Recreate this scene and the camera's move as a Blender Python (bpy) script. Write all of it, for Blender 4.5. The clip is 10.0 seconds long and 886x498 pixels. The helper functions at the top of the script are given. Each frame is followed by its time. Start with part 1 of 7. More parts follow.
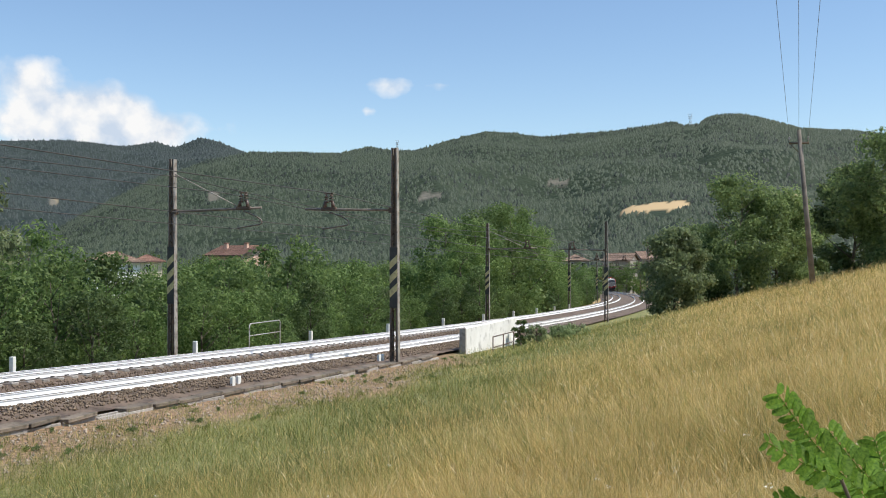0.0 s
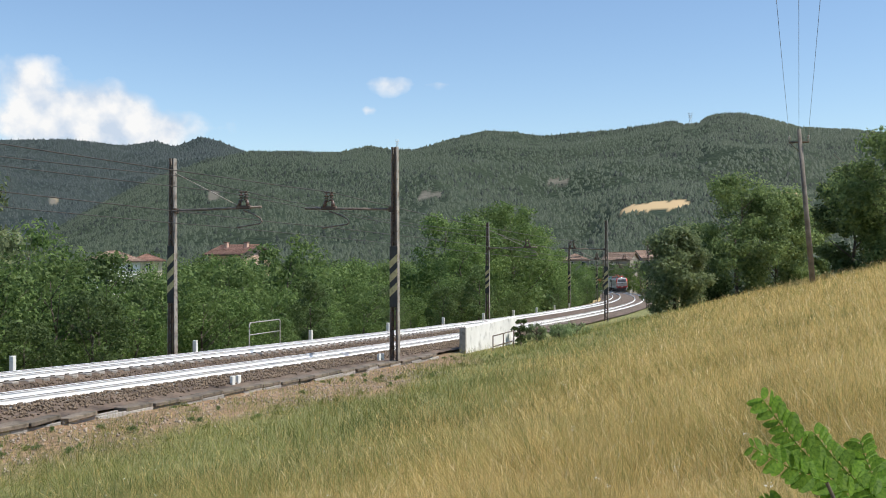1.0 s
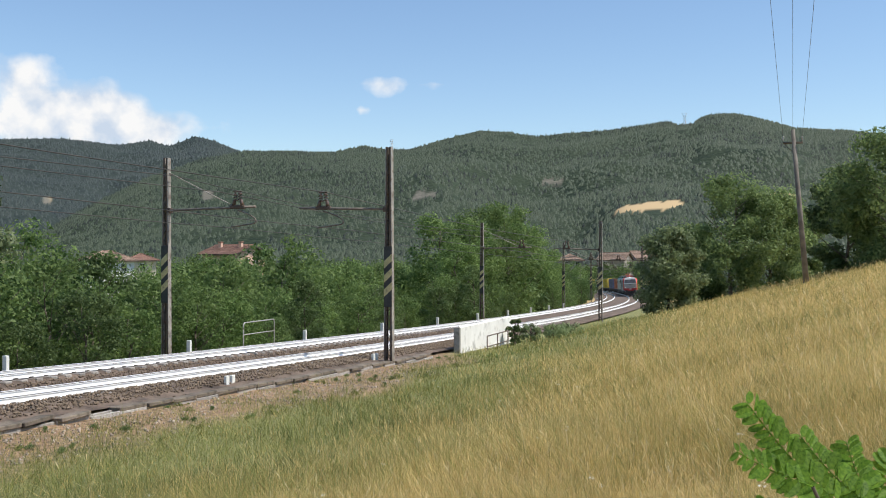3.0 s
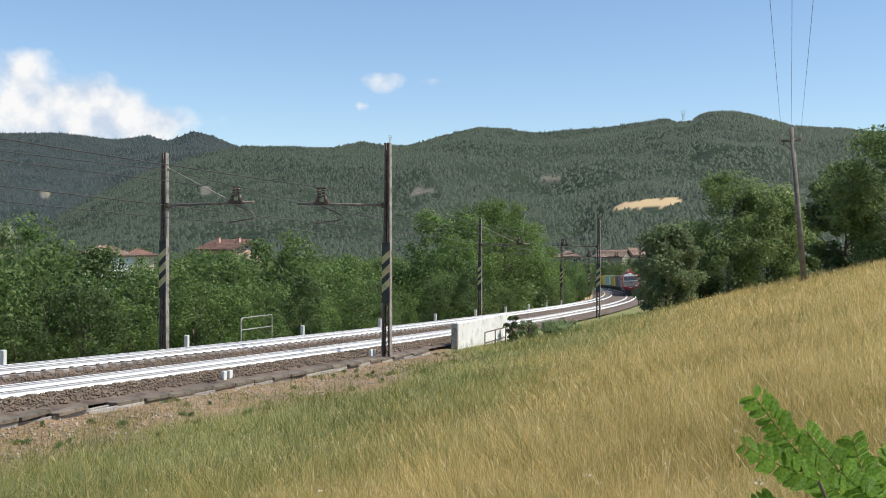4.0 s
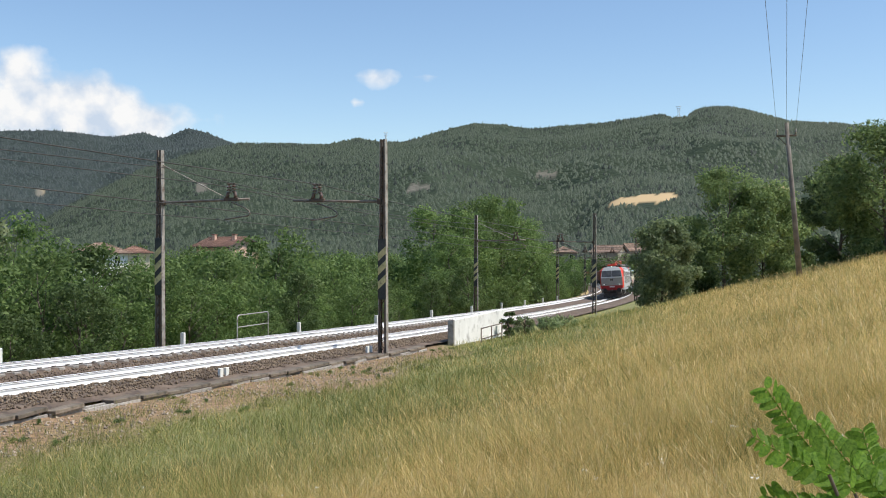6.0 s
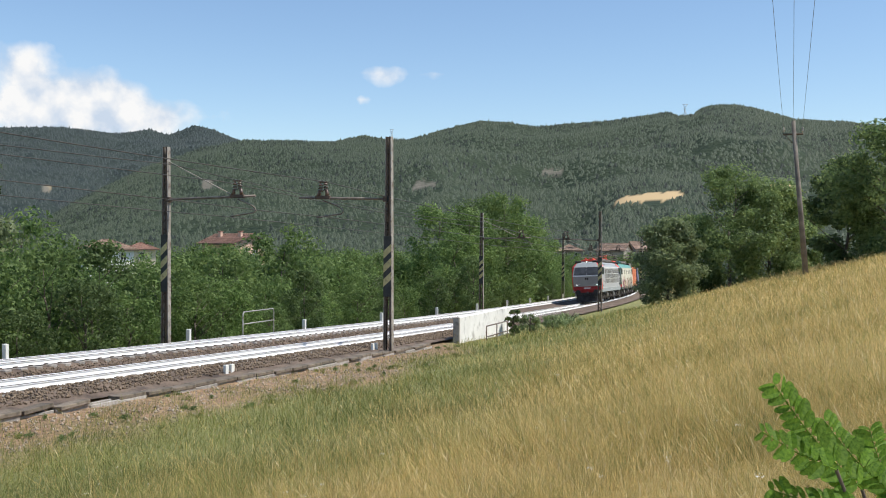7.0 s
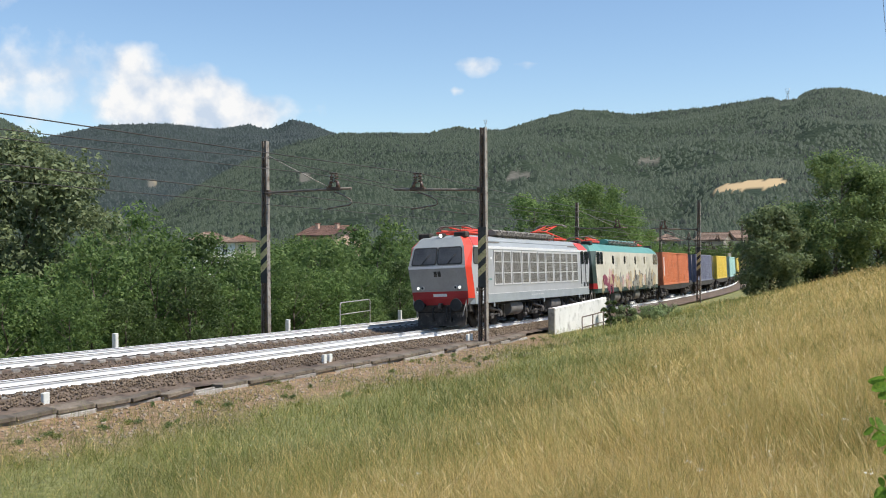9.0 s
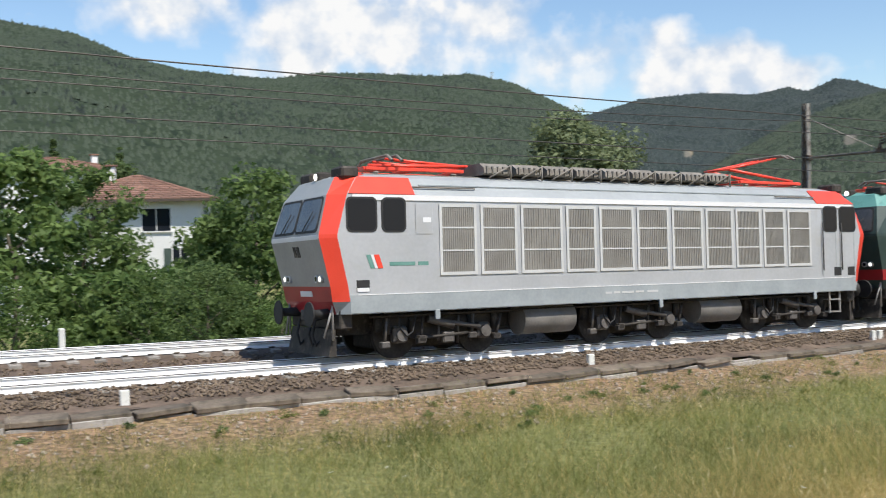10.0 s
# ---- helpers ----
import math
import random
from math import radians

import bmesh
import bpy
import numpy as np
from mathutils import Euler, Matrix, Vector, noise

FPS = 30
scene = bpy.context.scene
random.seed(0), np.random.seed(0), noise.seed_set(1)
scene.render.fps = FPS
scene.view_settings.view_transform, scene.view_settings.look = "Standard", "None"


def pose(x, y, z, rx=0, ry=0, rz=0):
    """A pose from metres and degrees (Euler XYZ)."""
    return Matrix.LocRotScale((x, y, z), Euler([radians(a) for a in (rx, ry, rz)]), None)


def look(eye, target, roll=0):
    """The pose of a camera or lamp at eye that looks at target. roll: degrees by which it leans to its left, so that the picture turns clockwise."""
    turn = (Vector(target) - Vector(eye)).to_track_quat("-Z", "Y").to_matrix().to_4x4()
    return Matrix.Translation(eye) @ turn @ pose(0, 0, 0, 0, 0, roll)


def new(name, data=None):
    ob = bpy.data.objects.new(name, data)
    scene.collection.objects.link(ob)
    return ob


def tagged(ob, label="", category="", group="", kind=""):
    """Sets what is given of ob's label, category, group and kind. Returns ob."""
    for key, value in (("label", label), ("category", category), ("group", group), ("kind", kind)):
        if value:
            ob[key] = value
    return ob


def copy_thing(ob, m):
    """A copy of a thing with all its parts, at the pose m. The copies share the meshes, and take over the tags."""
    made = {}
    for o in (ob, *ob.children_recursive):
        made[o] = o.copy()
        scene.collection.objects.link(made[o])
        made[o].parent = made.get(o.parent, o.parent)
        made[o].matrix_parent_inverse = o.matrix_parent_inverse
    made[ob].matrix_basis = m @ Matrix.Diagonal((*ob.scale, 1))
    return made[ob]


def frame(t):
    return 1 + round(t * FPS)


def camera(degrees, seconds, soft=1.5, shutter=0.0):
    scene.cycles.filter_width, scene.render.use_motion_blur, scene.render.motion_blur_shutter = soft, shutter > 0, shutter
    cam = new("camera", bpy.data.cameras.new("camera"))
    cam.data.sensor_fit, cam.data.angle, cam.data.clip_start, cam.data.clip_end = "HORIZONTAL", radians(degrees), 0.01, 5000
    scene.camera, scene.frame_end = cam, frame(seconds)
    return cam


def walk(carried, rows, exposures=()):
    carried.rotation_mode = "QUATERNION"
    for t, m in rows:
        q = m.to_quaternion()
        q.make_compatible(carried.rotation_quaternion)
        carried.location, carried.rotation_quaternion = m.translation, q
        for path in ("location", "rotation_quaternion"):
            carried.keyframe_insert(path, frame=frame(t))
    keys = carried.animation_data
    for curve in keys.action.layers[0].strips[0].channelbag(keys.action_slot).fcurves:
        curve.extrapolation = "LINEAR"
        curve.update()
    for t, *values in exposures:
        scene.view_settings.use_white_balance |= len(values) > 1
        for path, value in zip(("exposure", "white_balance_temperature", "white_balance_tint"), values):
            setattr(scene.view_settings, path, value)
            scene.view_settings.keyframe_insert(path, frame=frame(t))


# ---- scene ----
from collections import namedtuple

# ---- camera: a tripod on the hillside that pans with the train at the end ----
cam = camera(48.67, 10.0, soft=1.0, shutter=0.08)
CAM_ROWS = [
    (0.0, 0.0, 0.3, 0.0), (0.5, 0.01, 0.27, 0.04), (1.0, 0.0, 0.25, 0.0), (1.5, -0.02, 0.37, -0.03),
    (2.0, -0.14, 0.4, 0.05), (2.5, -0.26, 0.36, 0.05), (4.0, -0.44, 0.03, -0.33), (4.5, -0.59, -0.01, -0.29),
    (5.0, -0.78, -0.08, -0.17), (5.5, -0.78, -0.11, -0.08), (7.0, -0.35, -0.33, -0.29), (7.5, -0.23, -0.33, -0.27),
    (8.0, 0.01, -0.4, -0.07), (8.5, 1.52, -0.61, 0.09), (9.0, 5.17, -0.88, 0.1), (9.2, 8.17, -1.1, 0.16),
    (9.5, 16.01, -1.66, 0.66), (9.7, 23.39, -1.93, 1.01), (9.8, 27.31, -2.08, 1.1), (9.9, 31.2, -2.2, 1.15),
    (10.0, 35.76, -2.3, 1.25)]
walk(cam, [(t, pose(0, 0, 0, 90 + p, r, y)) for t, y, p, r in CAM_ROWS])

# ---- sun, sky ----
SUN_EL, SUN_AZ = radians(59), radians(103)          # azimuth from +y towards +x
scene.view_settings.exposure = 0.28
world = bpy.data.worlds.new("world")
scene.world = world
world.use_nodes = True
wt = world.node_tree
sky = wt.nodes.new("ShaderNodeTexSky")
sky.sky_type, sky.sun_disc = "NISHITA", False
sky.sun_elevation, sky.sun_rotation = SUN_EL, SUN_AZ
sky.altitude, sky.air_density, sky.dust_density, sky.ozone_density = 300, 1.1, 0.2, 4.0
wt.links.new(sky.outputs[0], wt.nodes["Background"].inputs[0])
wt.nodes["Background"].inputs[1].default_value = 0.124
sun = new("sun", bpy.data.lights.new("sun", "SUN"))
sun.data.energy, sun.data.angle, sun.data.color = 4.6, radians(0.53), (1.0, 0.95, 0.87)
sun_dir = Vector((math.sin(SUN_AZ) * math.cos(SUN_EL), math.cos(SUN_AZ) * math.cos(SUN_EL), math.sin(SUN_EL)))
sun.matrix_world = look(sun_dir * 200, (0, 0, 0))


# ---- materials ----
def nodes_of(name):
    m = bpy.data.materials.new(name)
    m.use_nodes = True
    return m, m.node_tree.nodes, m.node_tree.links, m.node_tree.nodes["Principled BSDF"]


def surf(name, c1, c2, scale=3.0, rough=0.7, bump=0.0, metal=0.0, fine=40.0, dirt=None, dirt_at=0.62, coords="Object", vary=0.0):
    """A two-scale surface: c1 and c2 mixed by a coarse and a fine noise, dirt over part of it."""
    m, n, l, b = nodes_of(name)
    tc = n.new("ShaderNodeTexCoord")
    big, small = n.new("ShaderNodeTexNoise"), n.new("ShaderNodeTexNoise")
    for t, s in ((big, scale), (small, fine)):
        l.new(tc.outputs[coords], t.inputs["Vector"])
        t.inputs["Scale"].default_value, t.inputs["Detail"].default_value = s, 6
    add = n.new("ShaderNodeMath")
    add.operation = "MULTIPLY_ADD"
    l.new(small.outputs[0], add.inputs[0])
    add.inputs[1].default_value = 0.45
    l.new(big.outputs[0], add.inputs[2])
    ramp = n.new("ShaderNodeValToRGB")
    ramp.color_ramp.elements[0].position, ramp.color_ramp.elements[1].position = 0.5, 0.95
    ramp.color_ramp.elements[0].color, ramp.color_ramp.elements[1].color = (*c1, 1), (*c2, 1)
    l.new(add.outputs[0], ramp.inputs[0])
    out = ramp.outputs[0]
    if dirt:
        d = n.new("ShaderNodeTexNoise")
        l.new(tc.outputs[coords], d.inputs["Vector"])
        d.inputs["Scale"].default_value, d.inputs["Detail"].default_value = scale * 2.3, 9
        dr = n.new("ShaderNodeValToRGB")
        dr.color_ramp.elements[0].position, dr.color_ramp.elements[1].position = dirt_at - 0.1, dirt_at + 0.08
        l.new(d.outputs[0], dr.inputs[0])
        mix = n.new("ShaderNodeMix")
        mix.data_type = "RGBA"
        l.new(dr.outputs[0], mix.inputs[0])
        l.new(out, mix.inputs[6])
        mix.inputs[7].default_value = (*dirt, 1)
        out = mix.outputs[2]
    if vary:
        info = n.new("ShaderNodeObjectInfo")
        hsv = n.new("ShaderNodeHueSaturation")
        mr = n.new("ShaderNodeMapRange")
        l.new(info.outputs["Random"], mr.inputs[0])
        mr.inputs[3].default_value, mr.inputs[4].default_value = 1 - vary, 1 + vary
        l.new(mr.outputs[0], hsv.inputs["Value"])
        l.new(out, hsv.inputs["Color"])
        out = hsv.outputs[0]
    l.new(out, b.inputs["Base Color"])
    b.inputs["Roughness"].default_value, b.inputs["Metallic"].default_value = rough, metal
    if bump:
        bp = n.new("ShaderNodeBump")
        bp.inputs["Strength"].default_value, bp.inputs["Distance"].default_value = min(1, bump * 10), bump
        l.new(add.outputs[0], bp.inputs["Height"])
        l.new(bp.outputs[0], b.inputs["Normal"])
    return m


def leafy(name, dark, light, glow=0.5, rough=0.55, coords_scale=0.25, vary=0.25, third=None, patchy=0.3, each=0.5, gloss=0.25):
    """Leaves or blades: a colour per piece, a patchy drift over the plant, light passing through."""
    m, n, l, b = nodes_of(name)
    geo, info, tc = n.new("ShaderNodeNewGeometry"), n.new("ShaderNodeObjectInfo"), n.new("ShaderNodeTexCoord")
    noise_ = n.new("ShaderNodeTexNoise")
    l.new(tc.outputs["Object"], noise_.inputs["Vector"])
    noise_.inputs["Scale"].default_value, noise_.inputs["Detail"].default_value = coords_scale, 3
    patch = n.new("ShaderNodeTexNoise")
    l.new(tc.outputs["Object"], patch.inputs["Vector"])
    patch.inputs["Scale"].default_value, patch.inputs["Detail"].default_value = coords_scale * 6, 4
    pm, a = n.new("ShaderNodeMath"), n.new("ShaderNodeMath")
    pm.operation = a.operation = "MULTIPLY_ADD"
    l.new(patch.outputs[0], pm.inputs[0])
    pm.inputs[1].default_value, pm.inputs[2].default_value = patchy, -0.5 * patchy
    l.new(noise_.outputs[0], a.inputs[2])
    l.new(geo.outputs["Random Per Island"], a.inputs[0])
    a.inputs[1].default_value = each
    both = n.new("ShaderNodeMath")
    l.new(a.outputs[0], both.inputs[0])
    l.new(pm.outputs[0], both.inputs[1])
    a = both
    ramp = n.new("ShaderNodeValToRGB")
    ramp.color_ramp.elements[0].position, ramp.color_ramp.elements[1].position = 0.4, 1.05
    ramp.color_ramp.elements[0].color, ramp.color_ramp.elements[1].color = (*dark, 1), (*light, 1)
    if third:
        el = ramp.color_ramp.elements.new(0.62)
        el.color = (*third, 1)
    l.new(a.outputs[0], ramp.inputs[0])
    hsv, mr = n.new("ShaderNodeHueSaturation"), n.new("ShaderNodeMapRange")
    l.new(info.outputs["Random"], mr.inputs[0])
    mr.inputs[3].default_value, mr.inputs[4].default_value = 1 - vary, 1 + vary
    l.new(mr.outputs[0], hsv.inputs["Value"])
    l.new(ramp.outputs[0], hsv.inputs["Color"])
    l.new(hsv.outputs[0], b.inputs["Base Color"])
    b.inputs["Roughness"].default_value = rough
    b.inputs["Specular IOR Level"].default_value = gloss
    tr, mx = n.new("ShaderNodeBsdfTranslucent"), n.new("ShaderNodeMixShader")
    l.new(hsv.outputs[0], tr.inputs[0])
    mx.inputs[0].default_value = glow
    l.new(b.outputs[0], mx.inputs[1])
    l.new(tr.outputs[0], mx.inputs[2])
    l.new(mx.outputs[0], n["Material Output"].inputs[0])
    return m


M_WHITE_RAIL = surf("white_rail_paint", (0.78, 0.78, 0.76), (0.86, 0.86, 0.84), 2, 0.6, 0, 0, 30)
M_HEAD_SIDE = surf("rail_rust", (0.05, 0.04, 0.035), (0.1, 0.08, 0.06), 4, 0.7)
# polished rail top: its white sky reflection painted as a pale colour
M_HEAD_TOP = surf("rail_top_sheen", (0.72, 0.72, 0.72), (0.82, 0.82, 0.82), 4, 0.3, 0, 0.1)
M_BALLAST = surf("ballast", (0.06, 0.042, 0.030), (0.19, 0.138, 0.10), 1.2, 0.95, 0.03, 0, 14, (0.06, 0.045, 0.035), 0.66)
M_STONE = surf("ballast_stone", (0.085, 0.062, 0.042), (0.24, 0.18, 0.125), 2.5, 0.95, 0, 0, 20, vary=0.4)
M_CONCRETE = surf("concrete", (0.23, 0.21, 0.185), (0.42, 0.39, 0.35), 1.5, 0.9, 0.01, 0, 25, (0.12, 0.11, 0.09), 0.62, vary=0.2)
M_TROUGH = surf("earthy_concrete", (0.10, 0.08, 0.058), (0.25, 0.205, 0.155), 1.5, 0.95, 0.01, 0, 22, (0.09, 0.075, 0.055), 0.58, vary=0.25)
M_WHITEWASH = surf("whitewashed_concrete", (0.68, 0.67, 0.63), (0.82, 0.81, 0.78), 1.0, 0.85, 0.006, 0, 12, (0.4, 0.39, 0.36), 0.66)
M_STEEL_GREY = surf("galvanised_steel", (0.3, 0.29, 0.27), (0.46, 0.44, 0.41), 3, 0.55, 0, 0.3, 40, (0.16, 0.1, 0.07), 0.66)
M_MAST = surf("mast_steel", (0.23, 0.205, 0.175), (0.40, 0.365, 0.32), 2.5, 0.6, 0, 0.1, 30, (0.13, 0.085, 0.06), 0.62)
M_ARM = surf("bracket_steel", (0.11, 0.088, 0.07), (0.23, 0.19, 0.155), 3, 0.6, 0, 0.1, 30)
M_POLE = surf("weathered_pole", (0.10, 0.085, 0.07), (0.21, 0.185, 0.16), 2.0, 0.85, 0.004, 0, 25)
M_STEEL_RUST = surf("rusty_steel", (0.06, 0.045, 0.035), (0.16, 0.11, 0.08), 3, 0.75, 0, 0.2, 40)
M_WIRE = surf("wire", (0.05, 0.045, 0.04), (0.1, 0.09, 0.08), 3, 0.5, 0, 0.4)
M_INSULATOR = surf("insulator", (0.08, 0.05, 0.04), (0.14, 0.09, 0.07), 8, 0.25)
M_BLACK = surf("plate_black", (0.02, 0.02, 0.02), (0.05, 0.05, 0.045), 5, 0.6)
M_YELLOW = surf("plate_yellow", (0.42, 0.36, 0.16), (0.6, 0.52, 0.26), 5, 0.6, 0, 0, 30, (0.25, 0.2, 0.1), 0.64)
M_POST = surf("white_post_paint", (0.66, 0.66, 0.6), (0.8, 0.8, 0.75), 4, 0.7, 0, 0, 25, (0.4, 0.38, 0.3), 0.68)
M_BARK = surf("bark", (0.05, 0.04, 0.03), (0.16, 0.13, 0.1), 2, 0.95, 0.03, 0, 18)
M_LEAF_ACACIA = leafy("acacia_leaves", (0.060, 0.112, 0.030), (0.195, 0.275, 0.085))
M_LEAF_DARK = leafy("dark_leaves", (0.050, 0.090, 0.030), (0.165, 0.23, 0.080))
M_LEAF_POPLAR = leafy("poplar_leaves", (0.065, 0.09, 0.035), (0.24, 0.28, 0.14), 0.4, 0.5)
M_LEAF_OLIVE = leafy("willow_leaves", (0.065, 0.11, 0.035), (0.19, 0.26, 0.09))
M_LEAF_MEADOW = leafy("meadow_tree_leaves", (0.066, 0.108, 0.036), (0.205, 0.27, 0.10), 0.5)
M_LEAF_SHRUB = leafy("shrub_leaves", (0.14, 0.19, 0.085), (0.34, 0.41, 0.20), 0.55, 0.42)
M_LEAF_FRESH = leafy("fresh_acacia_leaflets", (0.06, 0.14, 0.022), (0.24, 0.40, 0.055), 0.6, 0.5, 6.0, 0.2, None, 0.3, 0.6, 0.12)
M_GRASS_DRY = leafy("dry_grass_blades", (0.19, 0.185, 0.055), (0.74, 0.585, 0.26), 0.45, 0.6, 0.22, 0.1, (0.49, 0.35, 0.128), 0.95, 0.62, 0.15)
M_STEM = leafy("pale_seed_stems", (0.55, 0.43, 0.20), (0.86, 0.74, 0.45), 0.4, 0.6, 0.4, 0.1)
M_GRASS_GREEN = leafy("green_grass_blades", (0.07, 0.096, 0.028), (0.30, 0.315, 0.10), 0.45, 0.6, 0.3, 0.1, None, 0.75, 0.6, 0.15)
M_RUBBLE = surf("pale_rubble", (0.24, 0.19, 0.14), (0.46, 0.39, 0.31), 3, 0.95)
M_FLOWER = surf("white_umbels", (0.7, 0.7, 0.62), (0.8, 0.8, 0.75), 5, 0.8)


def glass_material():
    m, n, l, b = nodes_of("cab_glass")
    b.inputs["Base Color"].default_value = (0.015, 0.018, 0.024, 1)
    b.inputs["Roughness"].default_value, b.inputs["Specular IOR Level"].default_value = 0.08, 0.3
    return m


M_GLASS = glass_material()
# windscreen: the sky's grey reflection is put into the pane colour
M_WINDSCREEN = surf("sky_sheen_windscreen", (0.045, 0.048, 0.052), (0.10, 0.10, 0.10), 1.5, 0.14, 0, 0, 18)


# ---- the railway's line: arc length s from the camera's side into the distance, v towards the camera's hillside ----
KNOTS_S = [-80, -25, 0, 30, 60, 90, 120, 150, 180, 215, 260, 300, 480]
KNOTS_K = [0.0026, 0.00256, 0.00254, 0.00134, 0.0012, 0.00085, 0.00155, 0.00119, 0.00074, 0.0013, 0.00111, 0.0035, 0.0045]
S0 = -80
SS = np.arange(S0, 481, 1.0)
_k = np.interp(SS, KNOTS_S, KNOTS_K)
_th = np.concatenate([[0], np.cumsum((_k[1:] + _k[:-1]) / 2)])
_th += radians(66.276) - _th[-S0]
_x = np.concatenate([[0], np.cumsum((np.cos(_th[1:]) + np.cos(_th[:-1])) / 2)])
_y = np.concatenate([[0], np.cumsum((np.sin(_th[1:]) + np.sin(_th[:-1])) / 2)])
_x += -11.884 - _x[-S0]
_y += 22.028 - _y[-S0]
_z = -3.4443 - 0.030255 * SS + 7.89e-6 * SS ** 2
CANT, GAP, GAUGE = 0.0537, 4.31, 1.505


def line(s):
    """x, y, z and heading of the near track's middle, at the rails' top."""
    return tuple(float(np.interp(s, SS, a)) for a in (_x, _y, _z, _th))


def tpt(s, v, z=0.0):
    x, y, h, th = line(s)
    return Vector((x + v * math.sin(th), y - v * math.cos(th), h + z))


def tframe(s, v=0.0, z=0.0, lean=0.0):
    """A pose on the line: x along it into the distance, y to the far side, z up; lean: the track's cant."""
    x, y, h, th = line(s)
    m = Matrix.Rotation(th, 4, "Z") @ Matrix.Rotation(lean, 4, "X")
    m.translation = tpt(s, v, z)
    return m


def sv_grid(px, py):
    """s, v and the rails' height for arrays of places."""
    px, py = np.asarray(px, float), np.asarray(py, float)
    step = SS[::4].astype(int) - S0
    best = np.full(px.shape, 1e18)
    idx = np.zeros(px.shape, int)
    for i in step:
        d = (px - _x[i]) ** 2 + (py - _y[i]) ** 2
        m = d < best
        best[m], idx[m] = d[m], i
    th = _th[idx]
    dx, dy = px - _x[idx], py - _y[idx]
    ds, v = dx * np.cos(th) + dy * np.sin(th), dx * np.sin(th) - dy * np.cos(th)
    s = SS[idx] + ds
    return s, v, np.interp(s, SS, _z)


def smooth(a, b, x):
    t = np.clip((x - a) / (b - a), 0, 1)
    return t * t * (3 - 2 * t)


PROF_V = [-400, -120, -60, -30, -16, -9.0, -7.4, -6.2, -0.2, 2.55, 2.9, 5.3, 12, 30, 80, 400]
PROF_Z = [-6, -6.5, -6.0, -5.0, -3.6, -1.1, -0.45, -0.32, -0.36, -0.36, -0.43, -0.40, -0.40, 0.6, 2.5, 10]


def ground_z(px, py):
    px, py = np.asarray(px, float), np.asarray(py, float)
    s, v, zt = sv_grid(px, py)
    prof = zt + np.interp(v, PROF_V, PROF_Z)
    dist = np.hypot(px, py)
    hill = -1.66 + 0.2392 * px - 0.0922 * py
    hill = hill - 0.0011 * np.maximum(dist - 62, 0) ** 2 - 0.02 * np.maximum(px - 45, 0) ** 2 * 0.1
    hill = np.maximum(hill, prof - 12)
    k = 0.45
    d = np.clip(hill - prof, -12, 12)
    mx = prof + k * np.log1p(np.exp(d / k))
    w = smooth(4.0, 6.5, v)
    return prof * (1 - w) + mx * w


# ---- builders ----
def to_mesh(name, verts, faces, mats=(), mat_idx=None, smooth_=False):
    me = bpy.data.meshes.new(name)
    me.from_pydata([tuple(map(float, p)) for p in verts], [], [tuple(map(int, f)) for f in faces])
    for m in mats:
        me.materials.append(m)
    if mat_idx is not None:
        me.polygons.foreach_set("material_index", np.asarray(mat_idx, np.int32))
    if smooth_:
        me.polygons.foreach_set("use_smooth", np.ones(len(me.polygons), bool))
    me.update()
    return me


def fast_mesh(name, verts, quads, mat, smooth_=False):
    """A mesh out of numpy arrays: verts (n, 3), quads (m, 3 or 4)."""
    verts, quads = np.asarray(verts, np.float32), np.asarray(quads, np.int32)
    me = bpy.data.meshes.new(name)
    m, k = quads.shape
    me.vertices.add(len(verts))
    me.vertices.foreach_set("co", verts.ravel())
    me.loops.add(m * k)
    me.loops.foreach_set("vertex_index", quads.ravel())
    me.polygons.add(m)
    me.polygons.foreach_set("loop_start", np.arange(0, m * k, k, dtype=np.int32))
    me.polygons.foreach_set("loop_total", np.full(m, k, np.int32))
    if smooth_:
        me.polygons.foreach_set("use_smooth", np.ones(m, bool))
    me.materials.append(mat)
    me.update(calc_edges=True)
    me.validate()
    return me


def part(name, bm, material, parent=None, label=""):
    """One bmesh as one mesh object under a thing or a part."""
    me = bpy.data.meshes.new(name)
    bm.to_mesh(me)
    bm.free()
    for m in (material if isinstance(material, (list, tuple)) else [material]):
        me.materials.append(m)
    ob = new(name, me)
    ob.parent = parent
    if label:
        ob["label"] = label
    return ob


def thing(name, m=None, label="", category="", group="", kind=""):
    ob = new(name)
    ob.empty_display_size = 0.2
    if m is not None:
        ob.matrix_world = m
    return tagged(ob, label, category, group, kind)


def box(bm, x0, x1, y0, y1, z0, z1, bevel=0.0, mi=0, m=None):
    r = bmesh.ops.create_cube(bm, size=1)
    vs = r["verts"]
    for v in vs:
        v.co = Vector(((x0 + x1) / 2 + v.co.x * (x1 - x0), (y0 + y1) / 2 + v.co.y * (y1 - y0), (z0 + z1) / 2 + v.co.z * (z1 - z0)))
    faces = list({f for v in vs for f in v.link_faces})
    if bevel:
        e = list({e for v in vs for e in v.link_edges})
        rb = bmesh.ops.bevel(bm, geom=e, offset=bevel, segments=1, affect="EDGES")
        faces = list(set(rb["faces"]) | {f for f in faces if f.is_valid})
        vs = list({v for f in faces for v in f.verts})
    for f in faces:
        f.material_index = mi
    if m is not None:
        bmesh.ops.transform(bm, matrix=m, verts=vs)
    return vs


